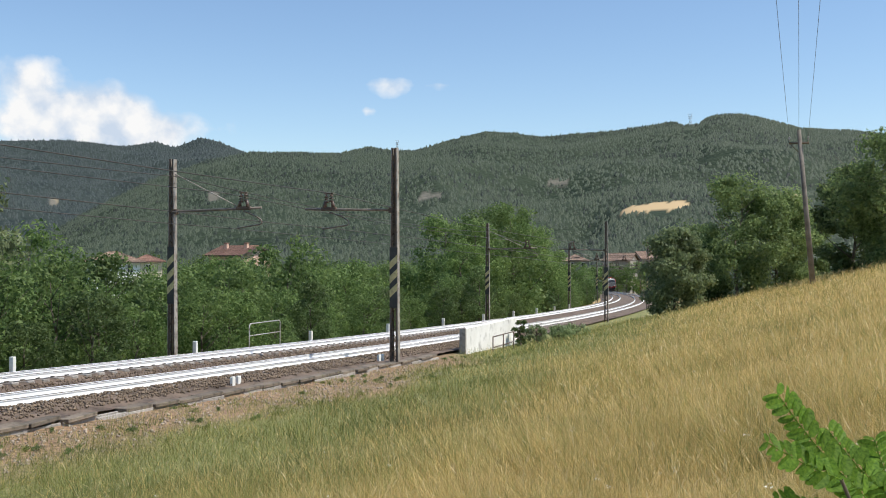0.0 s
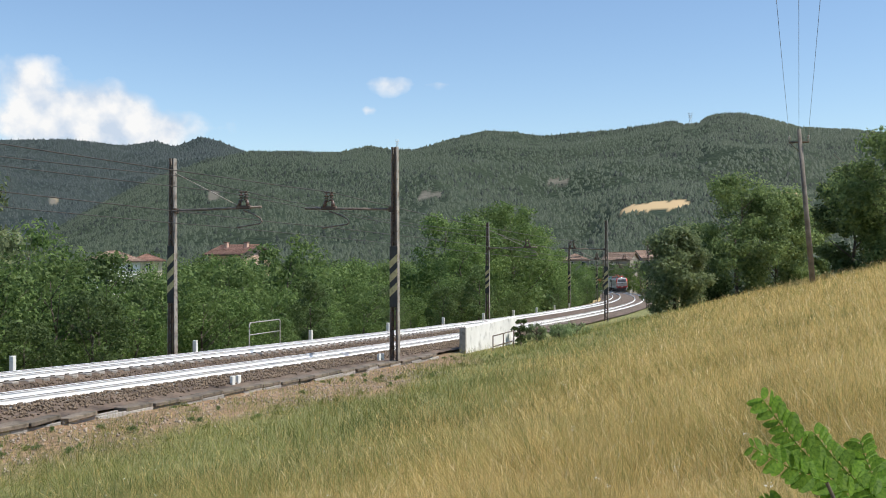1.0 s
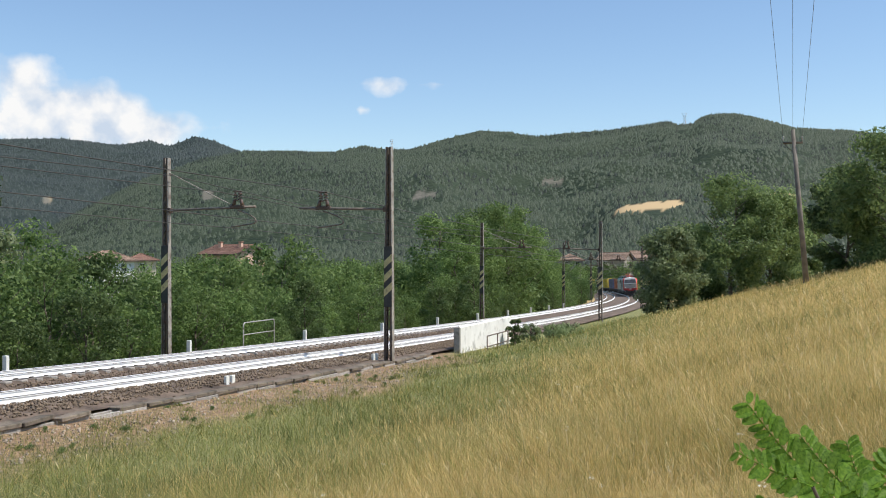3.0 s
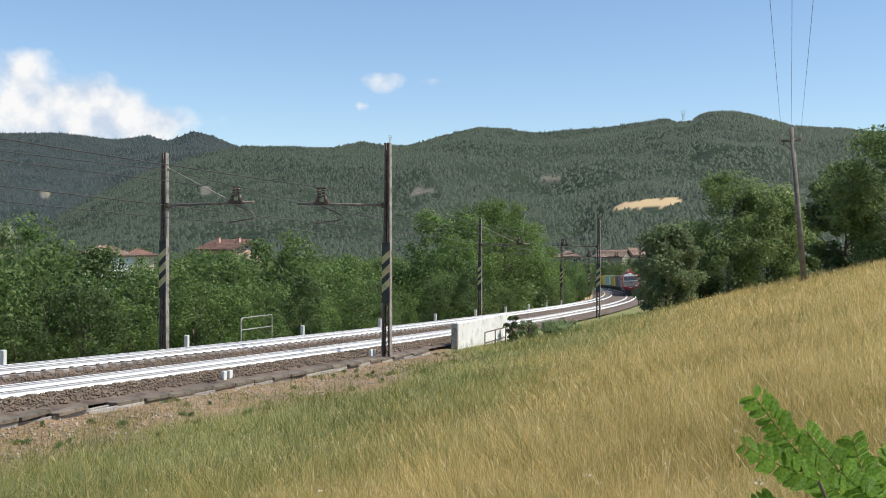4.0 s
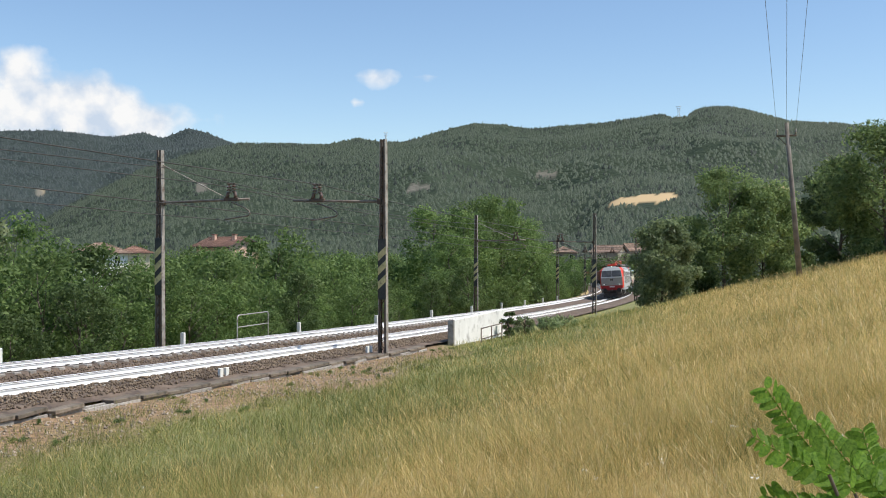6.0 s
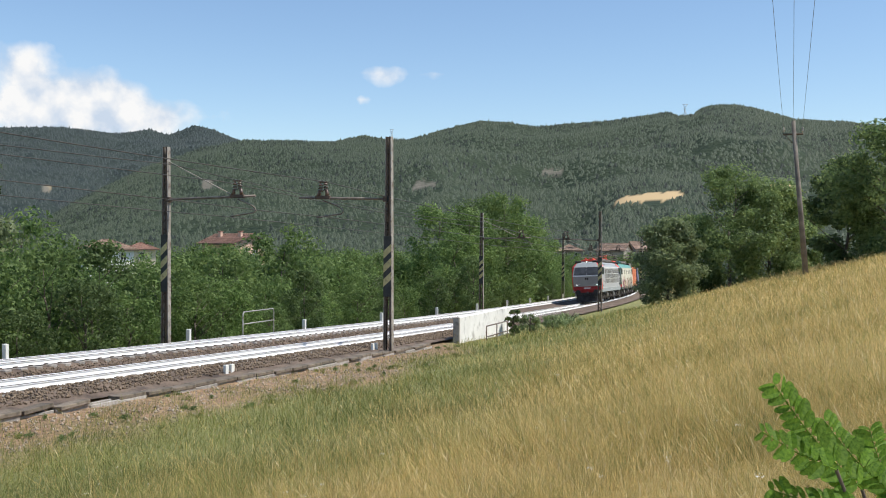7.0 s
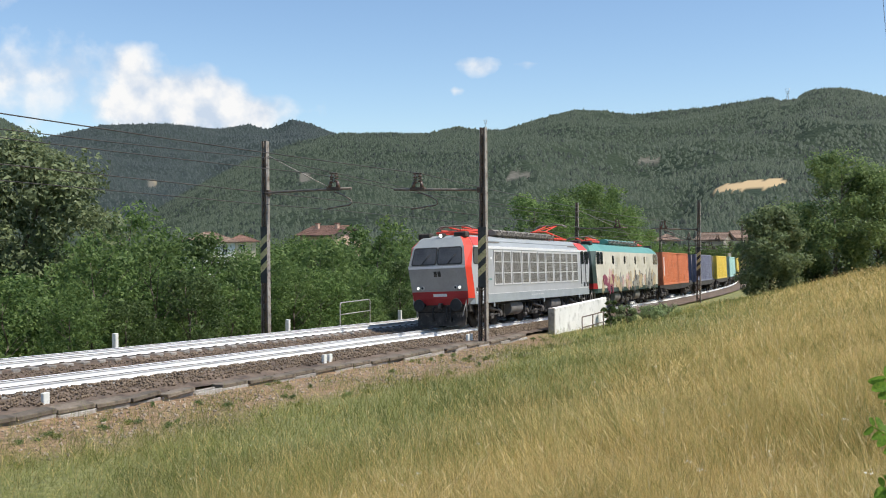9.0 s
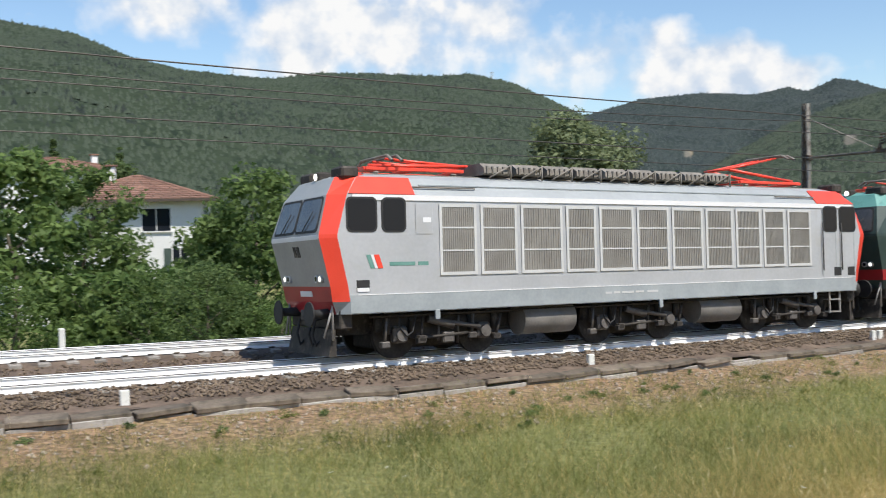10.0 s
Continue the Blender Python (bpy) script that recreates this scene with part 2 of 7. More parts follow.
def cyl(bm, a, b, r1, r2=None, seg=10, mi=0):
    a, b = Vector(a), Vector(b)
    d = b - a
    r = bmesh.ops.create_cone(bm, cap_ends=True, segments=seg, radius1=r1, radius2=r1 if r2 is None else r2, depth=d.length)
    m = Matrix.Translation((a + b) / 2) @ d.to_track_quat("Z", "Y").to_matrix().to_4x4()
    bmesh.ops.transform(bm, matrix=m, verts=r["verts"])
    for f in {f for v in r["verts"] for f in v.link_faces}:
        f.material_index = mi
        f.smooth = len(f.verts) == 4
    return r["verts"]


def tube(name, pts, r, mat, parent=None, res=2):
    cu = bpy.data.curves.new(name, "CURVE")
    cu.dimensions, cu.bevel_depth, cu.bevel_resolution = "3D", r, res
    sp = cu.splines.new("POLY")
    sp.points.add(len(pts) - 1)
    for p, q in zip(sp.points, pts):
        p.co = (*q, 1)
    cu.materials.append(mat)
    ob = new(name, cu)
    ob.parent = parent
    return ob


def prism(bm, outline, d0, d1, axis="y", mi=0):
    """An outline in two axes, drawn out along the third."""
    def at(p, d):
        return {"x": (d, p[0], p[1]), "y": (p[0], d, p[1]), "z": (p[0], p[1], d)}[axis]
    a = [bm.verts.new(at(p, d0)) for p in outline]
    b = [bm.verts.new(at(p, d1)) for p in outline]
    n = len(outline)
    fs = [bm.faces.new(a), bm.faces.new(b[::-1])]
    for i in range(n):
        fs.append(bm.faces.new((a[i], b[i], b[(i + 1) % n], a[(i + 1) % n])))
    for f in fs:
        f.material_index = mi
    bmesh.ops.recalc_face_normals(bm, faces=fs)
    return fs


# ---- ground ----
def ground_material():
    m, n, l, b = nodes_of("meadow_soil")
    at = n.new("ShaderNodeAttribute")
    at.attribute_name = "cover"
    tc, big, fine = n.new("ShaderNodeTexCoord"), n.new("ShaderNodeTexNoise"), n.new("ShaderNodeTexNoise")
    for t, s in ((big, 1.1), (fine, 7.0)):
        l.new(tc.outputs["Object"], t.inputs["Vector"])
        t.inputs["Scale"].default_value, t.inputs["Detail"].default_value = s, 8
    sep = n.new("ShaderNodeSeparateColor")
    l.new(at.outputs["Color"], sep.inputs[0])

    def two(c1, c2, tex):
        r = n.new("ShaderNodeValToRGB")
        r.color_ramp.elements[0].position, r.color_ramp.elements[1].position = 0.35, 0.68
        r.color_ramp.elements[0].color, r.color_ramp.elements[1].color = (*c1, 1), (*c2, 1)
        l.new(tex.outputs[0], r.inputs[0])
        return r.outputs[0]

    def mix(f, a, c):
        x = n.new("ShaderNodeMix")
        x.data_type = "RGBA"
        l.new(f, x.inputs[0])
        l.new(a, x.inputs[6])
        l.new(c, x.inputs[7])
        return x.outputs[2]
    soil = mix(big.outputs[0], two((0.12, 0.06, 0.034), (0.42, 0.24, 0.135), fine), two((0.08, 0.07, 0.032), (0.32, 0.245, 0.14), fine))
    green = two((0.11, 0.12, 0.035), (0.26, 0.25, 0.09), fine)
    dry = two((0.31, 0.22, 0.085), (0.53, 0.395, 0.175), fine)
    c = mix(sep.outputs[1], mix(sep.outputs[0], soil, green), dry)
    l.new(c, b.inputs["Base Color"])
    b.inputs["Roughness"].default_value = 0.95
    bp = n.new("ShaderNodeBump")
    bp.inputs["Strength"].default_value, bp.inputs["Distance"].default_value = 0.8, 0.08
    l.new(fine.outputs[0], bp.inputs["Height"])
    l.new(bp.outputs[0], b.inputs["Normal"])
    return m


def wob(px, py, scale, seed=0.0):
    return np.array([noise.noise((float(a) * scale, float(c) * scale, seed)) for a, c in zip(np.ravel(px), np.ravel(py))]).reshape(np.shape(px))


def covers(px, py):
    """How grassy and how dry the ground is."""
    s, v, zt = sv_grid(px, py)
    w = wob(px, py, 0.16) * 2.0 + wob(px, py, 0.7, 5.0) * 0.9
    grassy = smooth(5.2, 7.4, v + w * 0.9 + np.maximum(s - 14, 0) * 0.22)
    grassy = np.where(v < -6.6, 1.0, grassy)
    dry = smooth(9.0, 18.5, v + w * 2.6 + np.clip(s, -10, 50) * 0.05) * (v > 0)
    dry = np.where((v < -6) & (v > -12), 0.75 * smooth(40, 70, s), dry)
    return grassy, dry


def build_ground():
    az = np.radians(np.concatenate([np.arange(-32, 70, 0.45), np.arange(70, 328, 4.0)]))
    rr = np.concatenate([[0.25, 0.9, 2.0], 3.2 * 1.042 ** np.arange(0, 178)])
    rr = rr[rr < 4900]
    A, Rr = np.meshgrid(az, rr, indexing="ij")
    px, py = -np.sin(A) * Rr, np.cos(A) * Rr
    z = ground_z(px, py)
    far = smooth(150, 500, Rr)
    z = z * (1 - far) - 22 * far
    z += np.where(Rr < 60, wob(px * (Rr < 60), py * (Rr < 60), 0.5) * 0.05, 0)
    na, nr = A.shape
    idx = np.arange(na * nr).reshape(na, nr)
    nx = np.roll(idx, -1, 0)
    quads = np.stack([idx[:, :-1], idx[:, 1:], nx[:, 1:], nx[:, :-1]], -1).reshape(-1, 4)
    verts = np.stack([px, py, z], -1).reshape(-1, 3)
    ring = [int(np.abs(az - radians(a)).argmin()) for a in (0, 90, 180, 270)]
    quads = np.concatenate([quads, [[idx[k, 0] for k in ring]]])
    me = fast_mesh("ground", verts, quads[:, ::-1], ground_material(), True)
    g, d = covers(px, py)
    col = np.zeros((len(me.vertices), 4), np.float32)
    col[:na * nr, 0], col[:na * nr, 1], col[:, 3] = g.ravel(), d.ravel(), 1
    a = me.color_attributes.new("cover", "FLOAT_COLOR", "POINT")
    a.data.foreach_set("color", col.ravel())
    tagged(new("ground", me), "grassy hillside and valley floor with bare earth beside the railway", "ground", kind="structure")


build_ground()


# ---- mountains ----
def forest_material(name, dark, light, cell):
    m, n, l, b = nodes_of(name)
    tc = n.new("ShaderNodeTexCoord")
    vor, big, mid = n.new("ShaderNodeTexVoronoi"), n.new("ShaderNodeTexNoise"), n.new("ShaderNodeTexNoise")
    for t, s in ((vor, 1 / cell), (big, 0.005), (mid, 0.022)):
        l.new(tc.outputs["Object"], t.inputs["Vector"])
        t.inputs["Scale"].default_value = s
    big.inputs["Detail"].default_value, mid.inputs["Detail"].default_value = 5, 5
    vor.inputs["Randomness"].default_value = 1.0
    sep = n.new("ShaderNodeSeparateColor")
    l.new(vor.outputs["Color"], sep.inputs[0])

    def ma(op, a, c, k=None):
        x = n.new("ShaderNodeMath")
        x.operation = op
        for i, q in enumerate((a, c, k)):
            if q is None:
                continue
            if isinstance(q, (int, float)):
                x.inputs[i].default_value = q
            else:
                l.new(q, x.inputs[i])
        return x.outputs[0]
    f = ma("MULTIPLY_ADD", sep.outputs[0], 0.35, ma("MULTIPLY_ADD", big.outputs[0], 0.9, ma("MULTIPLY", mid.outputs[0], 0.6)))
    ramp = n.new("ShaderNodeValToRGB")
    ramp.color_ramp.elements[0].position, ramp.color_ramp.elements[1].position = 0.6, 1.25
    ramp.color_ramp.elements[0].color, ramp.color_ramp.elements[1].color = (*dark, 1), (*light, 1)
    l.new(f, ramp.inputs[0])
    at = n.new("ShaderNodeAttribute")
    at.attribute_name = "open"
    osep = n.new("ShaderNodeSeparateColor")
    l.new(at.outputs["Color"], osep.inputs[0])
    out = ramp.outputs[0]
    for k, col in ((0, (0.46, 0.34, 0.19)), (1, (0.15, 0.14, 0.115)), (2, (0.10, 0.15, 0.05))):
        mx = n.new("ShaderNodeMix")
        mx.data_type = "RGBA"
        l.new(osep.outputs[k], mx.inputs[0])
        l.new(out, mx.inputs[6])
        mx.inputs[7].default_value = (*col, 1)
        out = mx.outputs[2]
    l.new(out, b.inputs["Base Color"])
    b.inputs["Roughness"].default_value = 0.9
    b.inputs["Specular IOR Level"].default_value = 0.1
    h = ma("MULTIPLY_ADD", vor.outputs["Distance"], -1.0, ma("MULTIPLY", mid.outputs[0], 0.6))
    h = ma("MULTIPLY", h, ma("SUBTRACT", 1.0, osep.outputs[0]))
    bp = n.new("ShaderNodeBump")
    bp.inputs["Strength"].default_value, bp.inputs["Distance"].default_value = 0.5, cell * 0.3
    l.new(h, bp.inputs["Height"])
    l.new(bp.outputs[0], b.inputs["Normal"])
    return m


def mountain_surface(ridge_az, ridge_el, r0, r1, foot, bow, seed, calm=()):
    """Place on a mountain flank for azimuth a (degrees, left positive) and rise t (0 foot, 1 ridge, above 1 the far side)."""
    def f(a, t):
        soft_el = sum(np.interp(a + k, ridge_az, ridge_el) for k in (-3, -1.5, 0, 1.5, 3)) / 5
        w = np.clip(t, 0, 1) ** 4
        el = np.interp(a, ridge_az, ridge_el) * w + soft_el * (1 - w)
        top = r1 * np.tan(np.radians(el))
        rise = np.where(t <= 1, np.clip(t, 0, 1) ** bow, 1 - (t - 1) * 1.2)
        r = r0 + (r1 - r0) * t
        x, y = -np.sin(np.radians(a)) * r, np.cos(np.radians(a)) * r
        g = wob(x, y, 1 / 520.0, seed) * 0.22 - np.abs(wob(x, y, 1 / 260.0, seed + 3)) * 0.22 + wob(x, y, 1 / 110.0, seed + 6) * 0.03
        for ca, ct in calm:                    # a field lies on an even stretch
            g = g * (1 - np.exp(-((a - ca) / 3.0) ** 4 - ((t - ct) / 0.13) ** 2))
        z = foot + (top - foot) * (rise + g * np.sin(np.pi * np.clip(t, 0, 1)) * 1.0)
        return x, y, z
    return f


def clearings(f, A, T_, openings, grow=1.0):
    """How bare the flank is: fields, rock and meadow in the three channels."""
    clear = np.zeros((*A.shape, 4), np.float32)
    clear[..., 3] = 1
    u = np.linspace(0.02, 1, 200)
    for c, ca, ce, wa, we, tilt in openings:
        x, y, z = f(np.full(200, ca), u)
        el = np.maximum.accumulate(np.degrees(np.arctan2(z, np.hypot(x, y))))
        mid = float(np.interp(ce, el, u))
        half = float(np.interp(ce + we, el, u) - np.interp(ce - we, el, u)) / 2 * grow
        rag = 0.16 * np.sin(A * 4.3 + 1.0) + 0.10 * np.sin(A * 11.0)
        d = ((A - ca) / (wa * grow)) ** 4 + ((T_ - mid - tilt * half / we * (A - ca)) / half + rag) ** 2
        clear[..., c] = np.maximum(clear[..., c], 1 - smooth(0.8, 1.1, d))
    return clear


def build_woods(label, f, a0, a1, r0, r1, s0, s1, mat, seed, openings=()):
    """Tree crowns closing over a flank: each an uneven dome; spacing s0 at the foot, s1 at the ridge."""
    rng = np.random.default_rng(seed)
    n = int(radians(a1 - a0) * (r1 * r1 - r0 * r0) / 2 / (s0 * s0))
    r = np.sqrt(r0 * r0 + (r1 * r1 - r0 * r0) * 1.02 * rng.random(n))
    u = (r - r0) / (r1 - r0)
    gap = s0 + (s1 - s0) * u
    keep = rng.random(n) < (s0 / gap) ** 2
    r, u, gap = r[keep], u[keep], gap[keep]
    A = a0 + (a1 - a0) * rng.random(len(r))
    x, y, z = f(A, u)
    bare = clearings(f, A, u, openings, 1.04)[..., :2].max(-1)
    glade = wob(x, y, 1 / 45.0, seed + 2.0) + 0.6 * wob(x, y, 1 / 150.0, seed + 5.0)
    ok = (bare < 0.3) & (glade > -0.62)
    x, y, z, gap = x[ok], y[ok], z[ok], gap[ok]
    n = len(x)
    rad = gap * (0.45 + 0.4 * rng.random(n) ** 1.5)
    tall = rad * (0.75 + 0.65 * rng.random(n))
    verts = np.zeros((n, 6, 3))
    turn = rng.random(n) * 6.283
    for k in range(5):
        a = turn + 6.283 * k / 5
        j = 0.75 + 0.5 * rng.random(n)
        verts[:, k] = np.stack([x + np.cos(a) * rad * j, y + np.sin(a) * rad * j, z - tall * (0.6 + 0.4 * rng.random(n))], -1)
    verts[:, 5] = np.stack([x, y, z + tall * (0.8 + 0.3 * rng.random(n))], -1)
    tri = [(k, (k + 1) % 5, 5) for k in range(5)]
    faces = (np.arange(n)[:, None, None] * 6 + np.array(tri)[None]).reshape(-1, 3)
    me = fast_mesh("mountain_woods", verts.reshape(-1, 3), faces, mat, True)
    return tagged(new("mountain_woods", me), label, "woods", kind="stuff")


def crown_material(name, dark, light, far=1.0):
    """Distant tree crowns: a colour for each tree, stands of other trees, leafy relief."""
    m, n, l, b = nodes_of(name)
    geo, tc = n.new("ShaderNodeNewGeometry"), n.new("ShaderNodeTexCoord")
    big, mid, fine = (n.new("ShaderNodeTexNoise") for _ in range(3))
    for t, s, d in ((big, 0.006, 4), (mid, 0.03, 4), (fine, 0.55 / far, 5)):
        l.new(tc.outputs["Object"], t.inputs["Vector"])
        t.inputs["Scale"].default_value, t.inputs["Detail"].default_value = s, d
    total = None
    for out, k in ((geo.outputs["Random Per Island"], 0.5), (big.outputs[0], 0.85), (mid.outputs[0], 0.55), (fine.outputs[0], 0.25)):
        x = n.new("ShaderNodeMath")
        x.operation = "MULTIPLY_ADD"
        l.new(out, x.inputs[0])
        x.inputs[1].default_value = k
        if total is None:
            x.inputs[2].default_value = 0.0
        else:
            l.new(total, x.inputs[2])
        total = x.outputs[0]
    ramp = n.new("ShaderNodeValToRGB")
    ramp.color_ramp.elements[0].position, ramp.color_ramp.elements[1].position = 0.80, 1.40
    ramp.color_ramp.elements[0].color, ramp.color_ramp.elements[1].color = (*dark, 1), (*light, 1)
    l.new(total, ramp.inputs[0])
    l.new(ramp.outputs[0], b.inputs["Base Color"])
    b.inputs["Roughness"].default_value, b.inputs["Specular IOR Level"].default_value = 0.7, 0.35
    bp = n.new("ShaderNodeBump")
    bp.inputs["Strength"].default_value, bp.inputs["Distance"].default_value = 0.8, 1.6 * far
    l.new(fine.outputs[0], bp.inputs["Height"])
    l.new(bp.outputs[0], b.inputs["Normal"])
    return m


def build_mountain(name, label, f, a0, a1, da, steps, mat, openings=()):
    a = np.arange(a0, a1 + da, da)
    t = np.concatenate([np.linspace(0, 1, steps), [1.04, 1.12]])
    A, T_ = np.meshgrid(a, t, indexing="ij")
    x, y, z = f(A, T_)
    clear = clearings(f, A, T_, openings)
    na, nt = A.shape
    i = np.arange(na * nt).reshape(na, nt)
    q = np.stack([i[:-1, :-1], i[1:, :-1], i[1:, 1:], i[:-1, 1:]], -1).reshape(-1, 4)
    me = fast_mesh(name, np.stack([x, y, z], -1).reshape(-1, 3), q[:, ::-1], mat, True)
    at = me.color_attributes.new("open", "FLOAT_COLOR", "POINT")
    at.data.foreach_set("color", clear.ravel())
    return tagged(new(name, me), label, "mountain", kind="structure")


M_FOREST = forest_material("forest_canopy", (0.014, 0.024, 0.017), (0.036, 0.050, 0.031), 5.0)
# the far forest's blue haze is put into its base colour
M_FOREST_HAZED = forest_material("hazed_forest_canopy", (0.018, 0.028, 0.030), (0.036, 0.048, 0.044), 8.0)
RIDGE_MAIN = [(-40, 5.5), (-32, 6.2), (-24.3, 6.37), (-22.5, 6.64), (-20.2, 6.8), (-18.1, 7.5), (-16.9, 7.78), (-16, 7.81), (-15.2, 7.7), (-14.6, 7.3), (-13.8, 7.25),
              (-13.2, 7.49), (-10.3, 7.09), (-8, 6.95), (-5.8, 6.78), (-4.1, 7.02), (-2.5, 7.14), (-0.5, 6.65), (1.6, 6.0), (3.2, 6.05), (4.4, 6.21), (6.1, 5.8),
              (8.5, 5.85), (11.2, 5.82), (13.5, 5.3), (16.5, 4.2), (20, 2.3), (23, 0.4), (26, -1.0)]
RIDGE_FAR = [(2, 4.0), (8, 5.0), (11.2, 5.75), (13.0, 6.4), (13.9, 6.59), (15.3, 5.98), (16.4, 6.26), (18.0, 5.96), (21, 6.19), (24.3, 6.01), (27, 5.3), (30, 4.8), (36, 4.5)]
RIDGE_LEFT = [(24, -0.5), (25.5, 3.0), (27.5, 5.2), (29.5, 6.2), (31.6, 7.2), (34.0, 7.79), (36, 7.7), (38.3, 7.83), (40.2, 7.9), (42.5, 7.97), (45.4, 7.65), (47, 7.75),
              (50.4, 8.09), (53.1, 8.71), (56, 9.91), (59.7, 10.43), (66, 11), (80, 10)]
flank_main = mountain_surface([p[0] for p in RIDGE_MAIN], [p[1] for p in RIDGE_MAIN], 420, 2300, -25, 1.25, 1.0, [(-12.2, 0.30)])
flank_far = mountain_surface([p[0] for p in RIDGE_FAR], [p[1] for p in RIDGE_FAR], 1900, 3800, -30, 1.15, 2.0)
flank_left = mountain_surface([p[0] for p in RIDGE_LEFT], [p[1] for p in RIDGE_LEFT], 380, 2000, -25, 1.2, 3.0)
OPEN_MAIN = [(0, -12.2, 2.74, 2.0, 0.22, -0.015), (0, -19.3, 3.3, 0.8, 0.12, 0.05), (1, 0.8, 3.35, 0.8, 0.2, 0.1), (1, -6.8, 4.15, 0.65, 0.12, 0.1), (1, 13.1, 3.05, 0.35, 0.14, 0.3)]
OPEN_FAR = [(1, 21.65, 2.85, 0.22, 0.22, 0.0), (0, 21.65, 2.9, 0.13, 0.12, 0.0)]
build_mountain("mountain_main", "long forested green mountain ridge across the valley", flank_main, -28, 26, 0.2, 100, M_FOREST, OPEN_MAIN)
build_mountain("mountain_far", "distant forested mountain with blue haze in its colour", flank_far, 2, 36, 0.2, 70, M_FOREST_HAZED, OPEN_FAR)
build_mountain("mountain_left", "forested mountain slope above the village", flank_left, 24, 66, 0.22, 90, M_FOREST)
M_CROWN = crown_material("mixed_forest_crowns", (0.008, 0.016, 0.012), (0.044, 0.062, 0.038))
# bluer, flatter crowns: distance haze mixed into the leaf colour
M_CROWN_HAZED = crown_material("hazed_forest_crowns", (0.016, 0.026, 0.030), (0.036, 0.050, 0.047), 1.6)
build_woods("closed canopy of mixed woods over the long ridge", flank_main, -27.5, 26, 420, 2300, 4.8, 6.4, M_CROWN, 31, OPEN_MAIN)
build_woods("woods over the distant mountain, coloured with blue haze", flank_far, 10, 36, 1900, 3800, 9.0, 10.0, M_CROWN_HAZED, 32, OPEN_FAR)
build_woods("dense woods over the slope above the village", flank_left, 24, 64, 380, 2000, 5.0, 6.4, M_CROWN, 33)


# ---- clouds: a far backdrop of cumulus ----
def cloud_material():
    m, n, l, b = nodes_of("cumulus")
    tc, big, det = n.new("ShaderNodeTexCoord"), n.new("ShaderNodeTexNoise"), n.new("ShaderNodeTexNoise")
    at = n.new("ShaderNodeAttribute")
    at.attribute_name = "thick"
    for t, s in ((big, 0.0022), (det, 0.0075)):
        l.new(tc.outputs["Object"], t.inputs["Vector"])
        t.inputs["Scale"].default_value, t.inputs["Detail"].default_value = s, 10
    a = n.new("ShaderNodeMath")
    a.operation = "ADD"
    puff = n.new("ShaderNodeMath")
    puff.operation = "MULTIPLY_ADD"
    l.new(det.outputs[0], puff.inputs[0])
    puff.inputs[1].default_value = 0.45
    l.new(big.outputs[0], puff.inputs[2])
    l.new(puff.outputs[0], a.inputs[0])
    l.new(at.outputs["Fac"], a.inputs[1])
    ramp = n.new("ShaderNodeMapRange")
    ramp.inputs[1].default_value, ramp.inputs[2].default_value = 1.15, 1.44
    l.new(a.outputs[0], ramp.inputs[0])
    col = n.new("ShaderNodeValToRGB")
    col.color_ramp.elements[0].position, col.color_ramp.elements[1].position = 0.36, 0.60
    col.color_ramp.elements[0].color, col.color_ramp.elements[1].color = (0.62, 0.72, 0.86, 1), (0.98, 0.98, 0.98, 1)
    l.new(det.outputs[0], col.inputs[0])
    e, tr, mx = n.new("ShaderNodeEmission"), n.new("ShaderNodeBsdfTransparent"), n.new("ShaderNodeMixShader")
    l.new(col.outputs[0], e.inputs[0])
    e.inputs[1].default_value = 0.80
    l.new(ramp.outputs[0], mx.inputs[0])
    l.new(tr.outputs[0], mx.inputs[1])
    l.new(e.outputs[0], mx.inputs[2])
    l.new(mx.outputs[0], n["Material Output"].inputs[0])
    return m


CLOUDS = [  # azimuth, elevation, half width, half height, weight
    (21.5, 7.4, 5.5, 1.9, 0.66), (23.2, 9.2, 2.2, 1.8, 0.62), (15.8, 7.0, 3.8, 1.3, 0.64), (18.5, 7.3, 3.5, 1.5, 0.66), (28, 8.5, 5, 2.6, 0.66), (33, 10.8, 5, 2.6, 0.66), (38, 10.4, 5, 3.0, 0.66),
    (44, 10.6, 5, 2.8, 0.66), (51, 12.0, 6, 2.2, 0.64), (58, 14.5, 5, 1.8, 0.6), (30, 12.5, 3, 1.5, 0.55), (2.8, 9.8, 1.7, 0.6, 0.49), (4.4, 8.3, 0.5, 0.3, 0.48), (0.6, 9.7, 1.6, 0.4, 0.42)]


